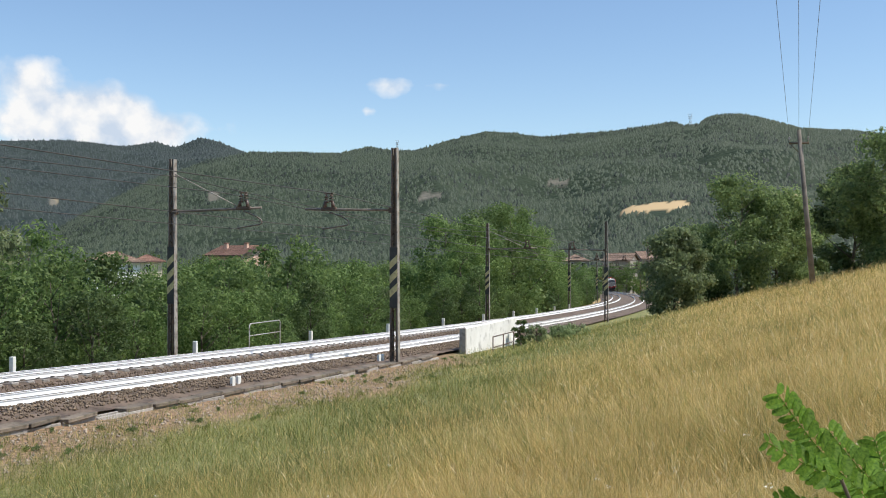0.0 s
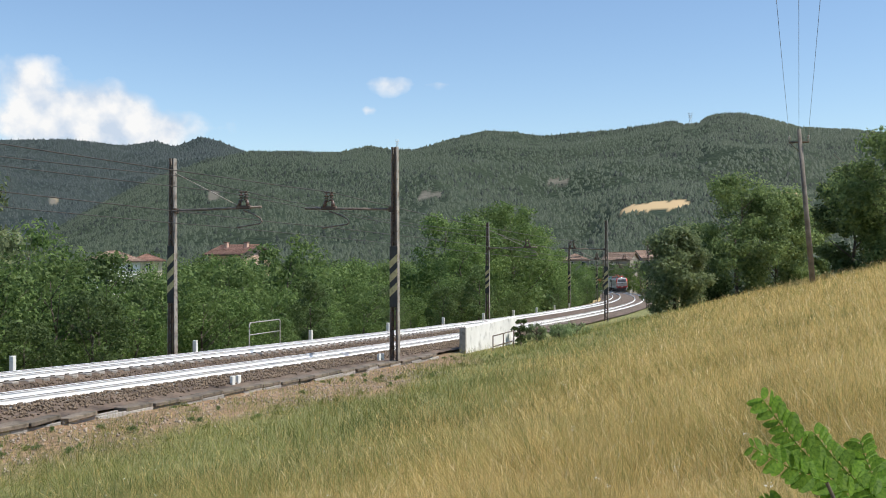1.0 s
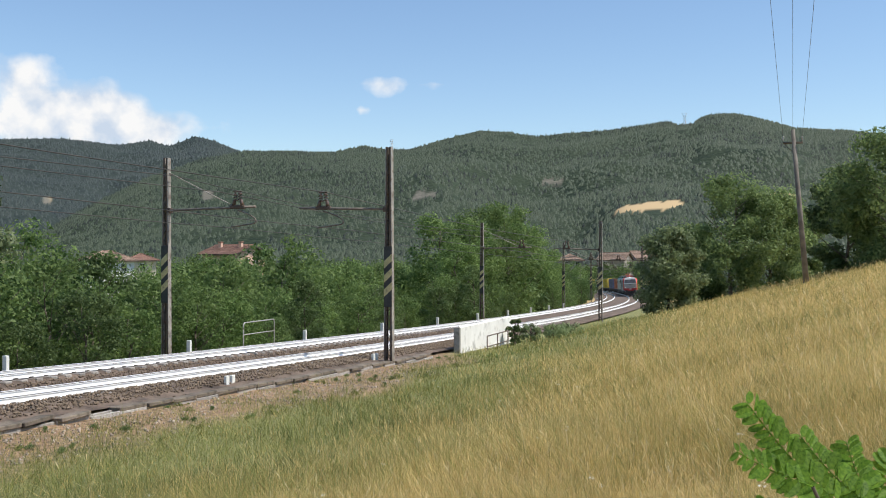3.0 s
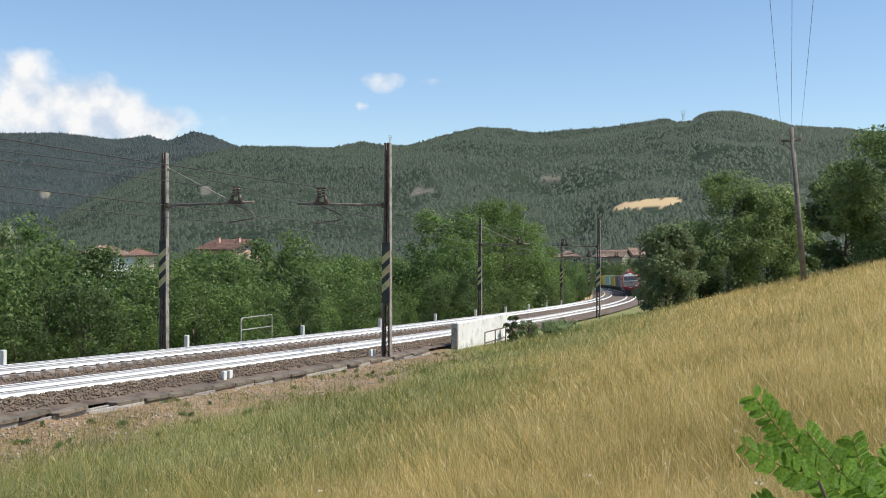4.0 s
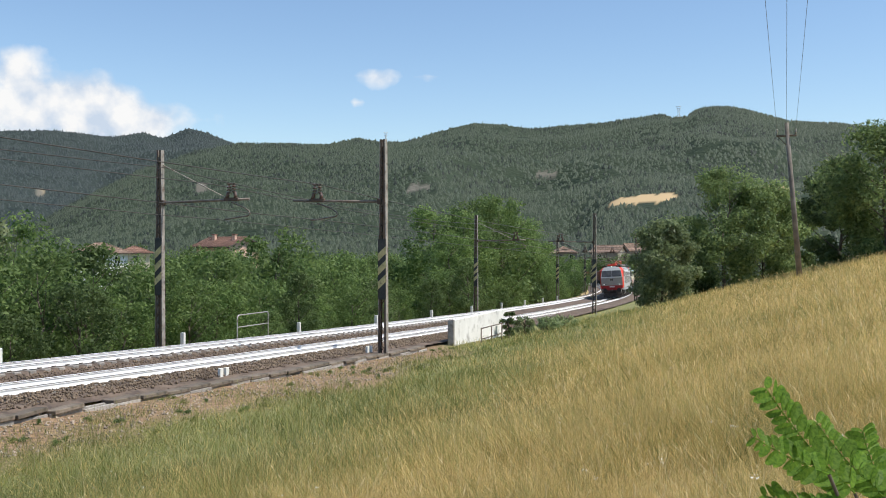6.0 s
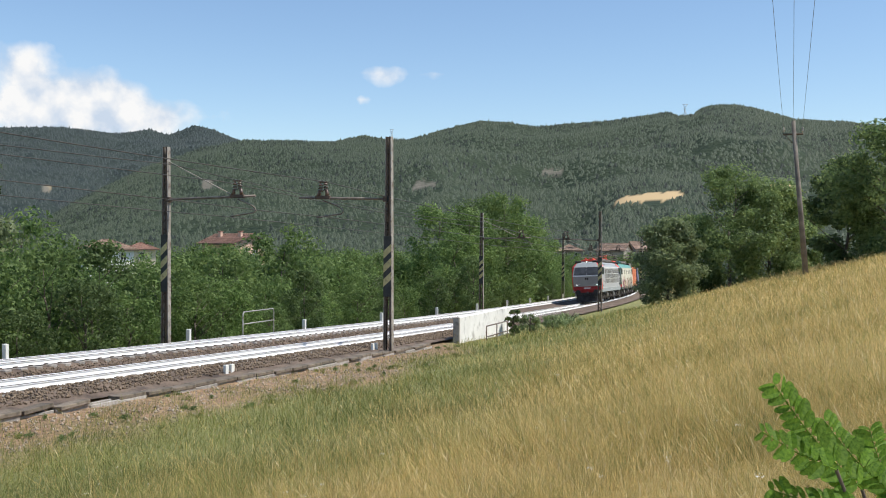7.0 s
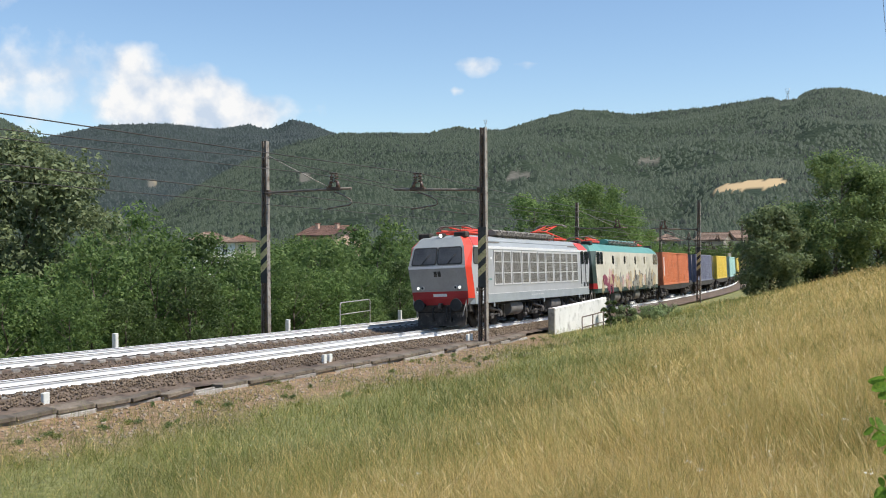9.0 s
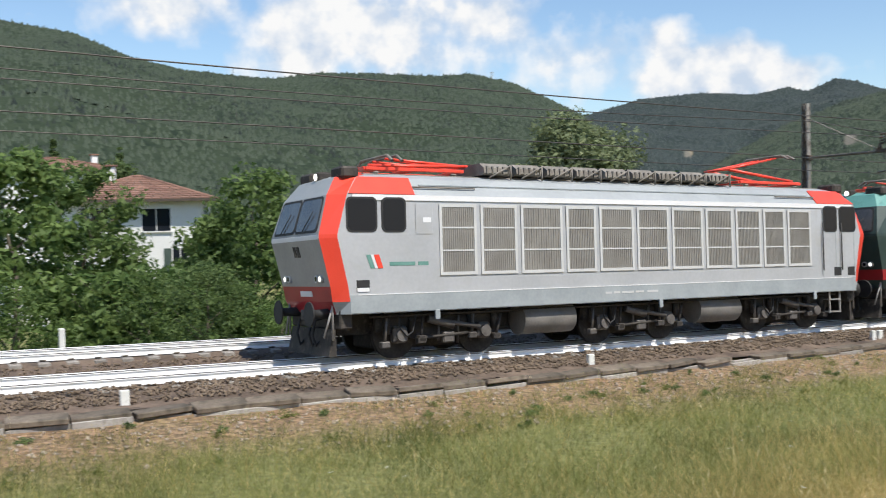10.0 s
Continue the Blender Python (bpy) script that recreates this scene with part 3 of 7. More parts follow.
def build_clouds():
    a, e = np.arange(-30, 75, 0.5), np.arange(2, 26, 0.3)
    A, E_ = np.meshgrid(a, e, indexing="ij")
    r = 4600.0
    x, y, z = -np.sin(np.radians(A)) * r * np.cos(np.radians(E_)), np.cos(np.radians(A)) * r * np.cos(np.radians(E_)), np.sin(np.radians(E_)) * r
    th = np.zeros_like(A)
    for ca, ce, wa, we, k in CLOUDS:
        d = ((A - ca) / wa) ** 2 + (np.where(E_ < ce, (E_ - ce) * 0.8, E_ - ce) / we) ** 2
        th = np.maximum(th, (k + 0.12) * np.exp(-d * 0.55))
    na, ne = A.shape
    i = np.arange(na * ne).reshape(na, ne)
    q = np.stack([i[:-1, :-1], i[1:, :-1], i[1:, 1:], i[:-1, 1:]], -1).reshape(-1, 4)
    me = fast_mesh("clouds", np.stack([x, y, z], -1).reshape(-1, 3), q, cloud_material(), True)
    at = me.attributes.new("thick", "FLOAT", "POINT")
    at.data.foreach_set("value", th.ravel().astype(np.float32))
    ob = tagged(new("backdrop", me), "white summer cumulus clouds over the mountains", "cloud", kind="structure")
    ob.visible_shadow = False


build_clouds()


# ---- railway: ballast, sleepers, rails ----
def strip(name, s_list, section, mat, kind_label, jitter=0.0, lean_of=None, smooth_=True, seed=1, closed=False):
    """Draws a cross-section (v, z) along the line."""
    rng = np.random.default_rng(seed)
    verts = []
    for s in s_list:
        for v, z in section:
            verts.append(tpt(s, v, z + (rng.random() - 0.5) * jitter))
    k = len(section)
    i = np.arange(len(verts)).reshape(-1, k)
    if closed:
        i = np.concatenate([i, i[:, :1]], 1)
    q = np.stack([i[:-1, :-1], i[:-1, 1:], i[1:, 1:], i[1:, :-1]], -1).reshape(-1, 4)
    return fast_mesh(name, verts, q, mat, smooth_)


def build_ballast():
    vs = np.concatenate([np.linspace(-7.6, -6.3, 6), np.arange(-6.1, 2.0, 0.16), np.linspace(2.05, 2.6, 5)])
    sec = []
    for v in vs:
        top = -0.17
        if -3.35 < v < -0.95:
            top = -0.2 - 0.05 * math.sin((v + 3.35) / 2.4 * math.pi)
        for c in (0.0, -GAP):
            if abs(v - c) < 1.25:
                top = -0.2 + (v - c) * CANT
        if v > 1.3:
            top = -0.13 - (v - 1.3) * 0.1
        if v < -6.0:
            top = -0.25 - (-6.0 - v) * 0.45
        sec.append((v, top))
    near = np.arange(-36, 62, 0.2)
    far = np.concatenate([np.arange(-80, -40, 2.0), near, np.arange(75, 478, 1.0)])
    me = strip("ballast_bed", far, sec, M_BALLAST, "", 0.055, seed=3)
    ob = tagged(new("ballast_bed", me), "brown crushed-stone ballast bed of the double track", "ballast", kind="structure")
    ob["kind"] = "structure"
    # loose stones on the shoulder and between the tracks
    rng = np.random.default_rng(5)
    n = 20000
    s = -28 + 75 * rng.random(n) ** 1.2
    v = np.where(rng.random(n) < 0.55, 0.95 + 1.3 * rng.random(n), -3.5 + 2.7 * rng.random(n))
    size = 0.014 + 0.02 * rng.random(n)
    tet = np.array([[1, 1, 1], [1, -1, -1], [-1, 1, -1], [-1, -1, 1]], float)
    verts, faces = np.zeros((n, 4, 3)), np.zeros((n, 4, 3), int)
    xs, ys, zs, th = (np.interp(s, SS, a) for a in (_x, _y, _z, _th))
    zoff = np.where(v > 0, -0.10 - np.maximum(v - 1.3, 0) * 0.1, -0.2)
    c = np.stack([xs + v * np.sin(th), ys - v * np.cos(th), zs + zoff], -1)
    q = rng.normal(size=(n, 3, 3))
    q, _ = np.linalg.qr(q)
    verts = c[:, None, :] + np.einsum("nij,kj->nki", q, tet) * size[:, None, None] * (0.7 + 0.6 * rng.random((n, 4, 1)))
    base = np.arange(n)[:, None] * 4
    faces = np.concatenate([base + np.array([f]) for f in ((0, 1, 2), (0, 3, 1), (0, 2, 3), (1, 3, 2))], 0)
    me = fast_mesh("ballast_stones", verts.reshape(-1, 3), faces, M_STONE)
    tagged(new("ballast_stones", me), "loose brown ballast stones beside the rails", "stones", kind="stuff")


build_ballast()


def build_rails():
    s_list = np.concatenate([np.arange(-78, 0, 1.5), np.arange(0, 470, 2.5)])
    for c in (0.0, -GAP):
        for side in (-1, 1):
            v0 = c + side * GAUGE / 2
            dz = side * GAUGE / 2 * CANT
            body = [(-0.075, -0.17), (-0.075, -0.155), (-0.012, -0.13), (-0.012, -0.06), (-0.034, -0.045), (-0.034, -0.028), (0.034, -0.028), (0.034, -0.045), (0.012, -0.06), (0.012, -0.13), (0.075, -0.155), (0.075, -0.17)]
            head = [(-0.034, -0.028), (-0.037, -0.009), (-0.037, 0.0), (0.037, 0.0), (0.037, -0.009), (0.034, -0.028)]
            rail = thing("rail", None, "steel rail with white-painted web and foot", "rail", "rails of the double track", "structure")
            for nm, sec, mat in (("web", body, M_WHITE_RAIL), ("head", head, M_HEAD_SIDE)):
                me = strip(nm, s_list, [(v0 + a, dz + z) for a, z in sec], mat, "", smooth_=False, closed=True)
                if nm == "head":
                    me.materials.append(M_HEAD_TOP)
                    idx = np.tile([0, 1, 1, 1, 0, 0], len(me.polygons) // 6).astype(np.int32)
                    me.polygons.foreach_set("material_index", idx)
                ob = new(nm, me)
                ob.parent = rail


build_rails()


def build_sleepers():
    bm = bmesh.new()
    box(bm, -0.13, 0.13, -1.2, 1.2, -0.40, -0.185, 0.02)
    proto = part("sleeper", bm, M_CONCRETE)
    me = proto.data
    bpy.data.objects.remove(proto)
    for c, nm in ((0.0, "near"), (-GAP, "far")):
        track = thing("sleepers", None, "row of weathered concrete sleepers bedded in ballast", "sleepers", "sleepers", "structure")
        for i in range(150):
            ob = new("sleeper", me)
            ob.parent = track
            ob.matrix_local = tframe(-32 + i * 0.6, c, 0, -CANT)


def build_fastenings():
    """Rusty clips that hold the rail's foot at each sleeper."""
    cube = np.array([(a, b, c) for a in (-1, 1) for b in (-1, 1) for c in (-1, 1)], float)
    quads = np.array([(0, 1, 3, 2), (4, 6, 7, 5), (0, 4, 5, 1), (2, 3, 7, 6), (0, 2, 6, 4), (1, 5, 7, 3)])
    verts = []
    for i in range(150):
        for c in (0.0, -GAP):
            for side in (-1, 1):
                m = np.array(tframe(-32 + i * 0.6, c, 0, -CANT))
                p = cube * (0.07, 0.03, 0.018) + (0, -side * GAUGE / 2 - 0.085, -0.158)
                verts.append(p @ m[:3, :3].T + m[:3, 3])
    faces = (np.arange(len(verts))[:, None, None] * 8 + quads[None]).reshape(-1, 4)
    tagged(new("rail_fastenings", fast_mesh("rail_fastenings", np.concatenate(verts), faces, M_HEAD_SIDE)), "rusty clips fastening the rails to the sleepers", "rail clips", kind="stuff")


build_fastenings()


# ---- cable trough of concrete lids beside the track ----
def build_trough():
    rng = random.Random(4)
    t = thing("cable_trough", None, "weathered concrete cable trough with loose lids along the track", "cable trough", kind="structure")
    bm = bmesh.new()
    box(bm, -0.49, 0.49, -0.2, 0.2, -0.05, 0.05, 0.015)
    lid = part("lid", bm, M_TROUGH).data
    bm = bmesh.new()
    box(bm, -0.495, 0.495, -0.17, -0.10, -0.5, -0.05, 0.012)
    box(bm, -0.495, 0.495, 0.10, 0.17, -0.5, -0.05, 0.012)
    wall_ = part("trough_wall", bm, M_CONCRETE).data
    for o in list(bpy.data.objects):
        if o.name in ("lid", "trough_wall"):
            bpy.data.objects.remove(o)
    for i in range(58):
        s = -34 + i
        for me, dz in ((wall_, 0.0), (lid, 0.0)):
            rough_zone = s < 4
            if me is lid and rough_zone and rng.random() < 0.22:
                continue
            ob = new("lid" if me is lid else "trough_wall", me)
            ob.parent = t
            tilt = (rng.gauss(0, 0.08 if rough_zone else 0.012), rng.gauss(0, 0.04 if rough_zone else 0.008), rng.gauss(0, 0.06 if rough_zone else 0.01)) if me is lid else (0, 0, 0)
            m = tframe(s, 2.78 + rng.gauss(0, 0.03), -0.285 + (abs(tilt[0]) * 0.15 if me is lid else 0) + rng.gauss(0, 0.012))
            ob.matrix_local = m @ Euler(tilt).to_matrix().to_4x4()


build_trough()


# ---- masts with bracket arms ----
def build_mast(s, v, side, label, arm=True, plate=True, h=8.25):
    """Two steel channels laced together; side +1 reaches to the hillside's rails, -1 the other way."""
    base = tframe(s, v, -0.55)
    t = thing("catenary_mast", base, label, "catenary mast", "masts of the overhead line")
    hh = h + 0.55
    w0, w1 = 0.17, 0.10
    for sy in (-1, 1):
        bm = bmesh.new()
        vs = box(bm, -0.11, 0.11, sy * w0 - 0.022, sy * w0 + 0.022, 0, hh, 0.004)
        vs += box(bm, -0.11, -0.085, min(sy * w0, sy * (w0 - 0.075)), max(sy * w0, sy * (w0 - 0.075)), 0, hh, 0, 1)
        vs += box(bm, 0.085, 0.11, min(sy * w0, sy * (w0 - 0.075)), max(sy * w0, sy * (w0 - 0.075)), 0, hh, 0, 1)
        for vv in vs:
            if vv.co.z > hh / 2:
                vv.co.y += sy * (w1 - w0)
        part("channel", bm, [M_MAST, M_STEEL_RUST], t)
    bm = bmesh.new()
    z, k = 0.3, 1
    while z < hh - 0.4:
        f = 1 - z / hh
        wa = w1 + (w0 - w1) * f
        for xx in (-0.1, 0.1):
            cyl(bm, (xx, -k * wa, z), (xx, k * wa, z + 0.38), 0.016, seg=5)
        z += 0.38
        k = -k
    tagged(part("lacing", bm, M_STEEL_RUST, t), kind="stuff")
    bm = bmesh.new()
    box(bm, -0.38, 0.38, -0.35, 0.35, -0.35, 0.08, 0.03)
    part("footing", bm, M_CONCRETE, t)
    if plate:
        face = -0.125
        bm = bmesh.new()
        box(bm, face - 0.02, face, -0.17, 0.17, 2.45, 4.85, 0.004)
        pl = part("warning_plate", bm, M_BLACK, t, "black plate with dull yellow diagonal stripes")
        for z0 in (2.84, 3.40, 3.96):
            bm = bmesh.new()
            prism(bm, [(0.165, z0), (-0.165, z0 + 0.30), (-0.165, z0 + 0.60), (0.165, z0 + 0.30)], face - 0.026, face - 0.021, "x")
            part("stripe", bm, M_YELLOW, pl, "dull yellow stripe")
    if arm:
        az = 5.78 + 0.55
        d = 1 if side < 0 else -1          # the arm reaches along local y (+y is away from the hillside)
        far_ = d < 0
        br = thing("bracket_arm")
        br.parent = t
        tip, ins = (4.35, 3.5) if far_ else (4.05, 2.95)
        bm = bmesh.new()
        cyl(bm, (0, d * 0.1, az), (0, d * tip, az + 0.1), 0.05, seg=8)
        part("tube", bm, M_ARM, br)
        bm = bmesh.new()
        box(bm, -0.12, 0.12, *sorted((d * 0.05, d * 0.24)), az - 0.11, az + 0.11, 0.02)
        part("clamp", bm, M_STEEL_RUST, br)
        if far_:
            bm = bmesh.new()
            cyl(bm, (0, d * 0.1, az + 1.6), (0, d * (ins - 0.25), az + 0.16), 0.022, seg=6)
            part("stay", bm, M_MAST, br)
        bm = bmesh.new()
        box(bm, -0.07, 0.07, d * ins - 0.34, d * ins + 0.34, az + 0.02, az + 0.17, 0.02)
        part("saddle", bm, M_STEEL_RUST, br)
        for k, top in ((-0.16, 0.0), (0.16, -0.04)):
            bm = bmesh.new()
            y0, y1 = d * ins + k * 1.25, d * ins + k * 0.7
            cyl(bm, (0, y0, az + 0.15), (0, (y0 + y1) / 2, az + 0.4), 0.085, 0.06, seg=10)
            for i in range(3):
                zz = az + 0.38 + i * 0.11 + top
                cyl(bm, (0, y1, zz), (0, y1, zz + 0.08), 0.105, 0.06, seg=12)
            cyl(bm, (0, y1, az + 0.6 + top), (0, y1, az + 0.76 + top), 0.035, seg=6)
            part("insulator", bm, M_INSULATOR, br)
        bm = bmesh.new()
        box(bm, -0.04, 0.04, d * ins - 0.2, d * ins + 0.2, az + 0.70, az + 0.75, 0.01)
        part("wire_clamp", bm, M_STEEL_RUST, br)
        e = -0.95 if far_ else -1.0         # both steady arms curl towards the hillside
        drop = [(0.0, -0.02), (0.62, -0.24), (0.86, -0.38), (0.92, -0.5), (0.82, -0.58), (-0.3, -0.72)]
        tube("steady_arm", [(0, d * ins + e * u, az + z) for u, z in drop], 0.032, M_ARM, br)
    return t


MAST_L = "laced steel catenary mast with bracket arm and hazard-striped plate"
FAR_MASTS = [-27.5, 18.2, 64.2, 107.6, 150, 190]
NEAR_MASTS = [-25.5, 19.4, 67.2, 109.5, 150, 186]
for i, s in enumerate(FAR_MASTS):
    build_mast(s, -7.0, 1, MAST_L, h=8.0)
for i, s in enumerate(NEAR_MASTS):
    build_mast(s, 2.75, -1, MAST_L)


def build_wires():
    for c, name in ((0.0, "near"), (-GAP, "far")):
        masts = NEAR_MASTS if c == 0 else FAR_MASTS
        t = thing("overhead_wires", None, "thin copper contact wire hung from a messenger wire", "overhead wire", "wires over the tracks", "structure")
        stops = [-75] + masts + [228, 262]
        top, low = [], []
        for a, b in zip(stops, stops[1:]):
            for i in range(12):
                u = i / 12
                s = a + (b - a) * u
                top.append(tpt(s, c - 0.1, 6.52 - 4 * 0.3 * u * (1 - u)))
                low.append(tpt(s, c + 0.2 * math.cos(math.pi * u), 5.05))
        tube("messenger_wire", top, 0.017, M_WIRE, t, 1)
        tube("contact_wire", low, 0.015, M_WIRE, t, 1)
        for a, b in zip(stops, stops[1:]):
            for i in range(1, 8):
                u = i / 8
                s = a + (b - a) * u
                if s < 120:
                    tube("dropper", [tpt(s, c - 0.1, 6.52 - 1.2 * u * (1 - u)), tpt(s, c + 0.1, 5.05)], 0.004, M_WIRE, t, 0)
    f = thing("feeder_wire", None, "thin dark feeder wire strung along the mast tops", "wire", "wires over the tracks", "structure")
    for v, z, masts in ((-7.0, 7.25, FAR_MASTS),):
        pts = []
        for a, b in zip([-75] + masts, masts + [230]):
            for i in range(10):
                u = i / 10
                pts.append(tpt(a + (b - a) * u, v + 0.3, z - 4 * 0.5 * u * (1 - u)))
        tube("wire", pts, 0.018, M_WIRE, f, 1)


build_wires()


# ---- parapet of the culvert, rails, posts ----
def build_parapet():
    t = thing("parapet", tframe(31.2, 2.98, -0.7), "whitewashed concrete culvert parapet with worn grey end", "parapet", kind="structure")
    bm = bmesh.new()
    box(bm, -4.5, 4.1, -0.13, 0.13, -0.6, 1.62, 0.03)
    part("wall", bm, M_WHITEWASH, t)
    bm = bmesh.new()
    box(bm, -4.62, -4.5, -0.16, 0.16, -0.6, 1.64, 0.03)
    part("end_post", bm, M_CONCRETE, t, "bare grey concrete end")
    r = thing("pipe_railing", tframe(29.4, 4.0, -0.75), "rusty pipe railing before the parapet", "railing")
    for x in (-1.3, 0.4, 2.2):
        bm = bmesh.new()
        cyl(bm, (x, 0, -0.3), (x, 0, 1.15), 0.03, seg=8)
        part("post", bm, M_STEEL_RUST, r)
    for z in (0.62, 1.13):
        bm = bmesh.new()
        cyl(bm, (-1.3, 0, z), (2.2, 0, z), 0.028, seg=8)
        part("bar", bm, M_STEEL_RUST, r)
    r = thing("pipe_railing", tframe(27.2, -7.9, -0.55), "grey pipe railing beyond the far track", "railing")
    pts = [(-1.5, 0, -0.3), (-1.5, 0, 1.25), (-1.4, 0, 1.35), (1.4, 0, 1.35), (1.5, 0, 1.25), (1.5, 0, -0.3)]
    tube("frame", pts, 0.032, M_STEEL_GREY, r)
    bm = bmesh.new()
    cyl(bm, (-1.5, 0, 0.75), (1.5, 0, 0.75), 0.028, seg=8)
    part("bar", bm, M_STEEL_GREY, r)


build_parapet()


def build_posts():
    bm = bmesh.new()
    box(bm, -0.07, 0.07, -0.09, 0.09, -0.3, 0.40, 0.012)
    first = None
    for s in [-21.5, -11.4, -1.4, 8.8, 18.9, 29.2, 39.5, 50, 60.5, 71, 81.5, 92, 103]:
        m = tframe(s, -6.35, -0.1)
        if first is None:
            first = thing("marker_post", m, "small white-painted concrete marker post", "post", "marker posts")
            part("post", bm, M_POST, first)
        else:
            copy_thing(first, m)
    bm = bmesh.new()
    box(bm, -0.08, 0.08, -0.05, 0.05, -0.3, 0.2, 0.01)
    first = None
    for s in [-21.6, -11.5, -1.2, 9.0, 19.1]:
        for k in ((0.0,) if s < 5 else (0.0, 0.3)):
            m = tframe(s + k, 2.2, -0.17)
            if first is None:
                first = thing("track_stub", m, "short pale concrete stub beside the rail", "post", "stubs beside the rail")
                part("stub", bm, M_POST, first)
            else:
                copy_thing(first, m)


build_posts()


# ---- trees ----
def leaf_cloud(rng, centres, radii, n, size, up=0.35, flat=1.0):
    """n small leaf blades, in clumps."""
    k = rng.integers(0, len(centres), n)
    d = rng.normal(size=(n, 3))
    d /= np.linalg.norm(d, axis=1)[:, None]
    r = rng.random(n) ** 0.45
    p = centres[k] + d * (radii[k] * r)[:, None] * np.array([1, 1, flat])
    nrm = d * 0.8 + rng.normal(size=(n, 3)) * 0.55 + np.array([0, 0, up])
    nrm /= np.linalg.norm(nrm, axis=1)[:, None]
    t = np.cross(nrm, rng.normal(size=(n, 3)))
    t /= np.linalg.norm(t, axis=1)[:, None]
    b = np.cross(nrm, t)
    L = size * (0.6 + 0.8 * rng.random(n))[:, None]
    v = np.stack([p - t * L - b * L * 0.5, p + t * L, p - t * L * 0.3 + b * L * 0.75], 1)
    return v.reshape(-1, 3), np.arange(n * 3).reshape(n, 3)


def limb_mesh(bm, rng, h, r, spread, start, count, lift):
    """A tapered, slightly crooked trunk with limbs."""
    pts = [Vector((0, 0, -0.4))]
    for i in range(1, 6):
        pts.append(Vector((rng.gauss(0, 0.03) * h * i / 5, rng.gauss(0, 0.03) * h * i / 5, h * 0.85 * i / 5)))
    for i in range(5):
        cyl(bm, pts[i], pts[i + 1], r * (1 - i / 5.5), r * (1 - (i + 1) / 5.5), 7)
    for j in range(count):
        u = start + (1 - start) * (j + 0.5) / count * 0.9
        a = rng.random() * 6.28
        base = pts[min(4, int(u * 5))].lerp(pts[min(5, int(u * 5) + 1)], u * 5 % 1)
        ln = spread * (1.1 - 0.6 * u) * (0.7 + 0.5 * rng.random())
        mid = base + Vector((math.cos(a) * ln * 0.5, math.sin(a) * ln * 0.5, ln * lift * 0.6))
        tip = base + Vector((math.cos(a) * ln, math.sin(a) * ln, ln * lift * 1.3))
        cyl(bm, base, mid, r * 0.4 * (1 - u * 0.6), r * 0.25 * (1 - u * 0.6), 5)
        cyl(bm, mid, tip, r * 0.25 * (1 - u * 0.6), r * 0.06, 5)


def build_tree(seed, h, w, leaf_mat, n, size, low=0.2, clumps=46, shape="round", name="tree", label="", category="tree", group=""):
    rng, pr = np.random.default_rng(seed), random.Random(seed)
    t = thing(name, None, label, category, group)
    bm = bmesh.new()
    limb_mesh(bm, pr, h, max(0.09, h * 0.018), w * 0.5, max(0.15, low), 9, 0.7 if shape != "tall" else 1.6)
    part("trunk", bm, M_BARK, t)
    cs, rs = [], []
    for _ in range(clumps):
        u = low + (1 - low) * rng.random() ** 0.9
        if shape == "tall":
            prof = math.sin(min(1, (u - low) / (1 - low) * 1.12 + 0.12) * math.pi * 0.93) ** 0.6
        else:
            prof = math.sqrt(max(0.02, 1 - ((u - (low + 1) / 2) / ((1 - low) / 2 * 1.04)) ** 2))
        a, q = rng.random() * 6.283, (0.35 + 0.65 * rng.random() ** 0.5) * (0.8 + 0.4 * rng.random())
        cs.append((math.cos(a) * w / 2 * prof * q * 0.9, math.sin(a) * w / 2 * prof * q * 0.9, h * u * 0.97))
        rs.append((0.10 + 0.10 * rng.random()) * w * (0.75 if shape == "tall" else 1.0))
    v, q = leaf_cloud(rng, np.array(cs), np.array(rs), n, size, flat=0.75)
    ob = new("crown", fast_mesh("crown", v, q, leaf_mat))
    ob.parent = t
    return t


def ground_pose(x, y, turn=0.0, k=1.0, sink=0.0):
    z = float(ground_z(np.array([x]), np.array([y]))[0])
    return Matrix.Translation((x, y, z - sink)) @ Matrix.Rotation(turn, 4, "Z") @ Matrix.Scale(k, 4)


def polar(az, d):
    return -math.sin(radians(az)) * d, math.cos(radians(az)) * d


def put(ob, m):
    ob.matrix_world = m
    return ob


ACACIA_L = "feathery green acacia tree in the trackside thicket"
DARK_L = "dark green broadleaf tree in the thicket"
acacias = [build_tree(20 + i, 9.0, 6.2 + i, M_LEAF_ACACIA, 4700, 0.145, 0.08, 60, "round", "acacia_tree", ACACIA_L, "tree", "trackside thicket") for i in range(3)]
darks = [build_tree(30 + i, 9.0, 5.6 + i * 1.4, M_LEAF_DARK, 4700, 0.145, 0.1, 56, "round", "broadleaf_tree", DARK_L, "tree", "trackside thicket") for i in range(2)]
olives = [build_tree(36, 7.0, 6.5, M_LEAF_OLIVE, 5400, 0.14, 0.04, 52, "round", "shrub_willow", "grey-green shrubby willow in the thicket", "tree", "trackside thicket")]


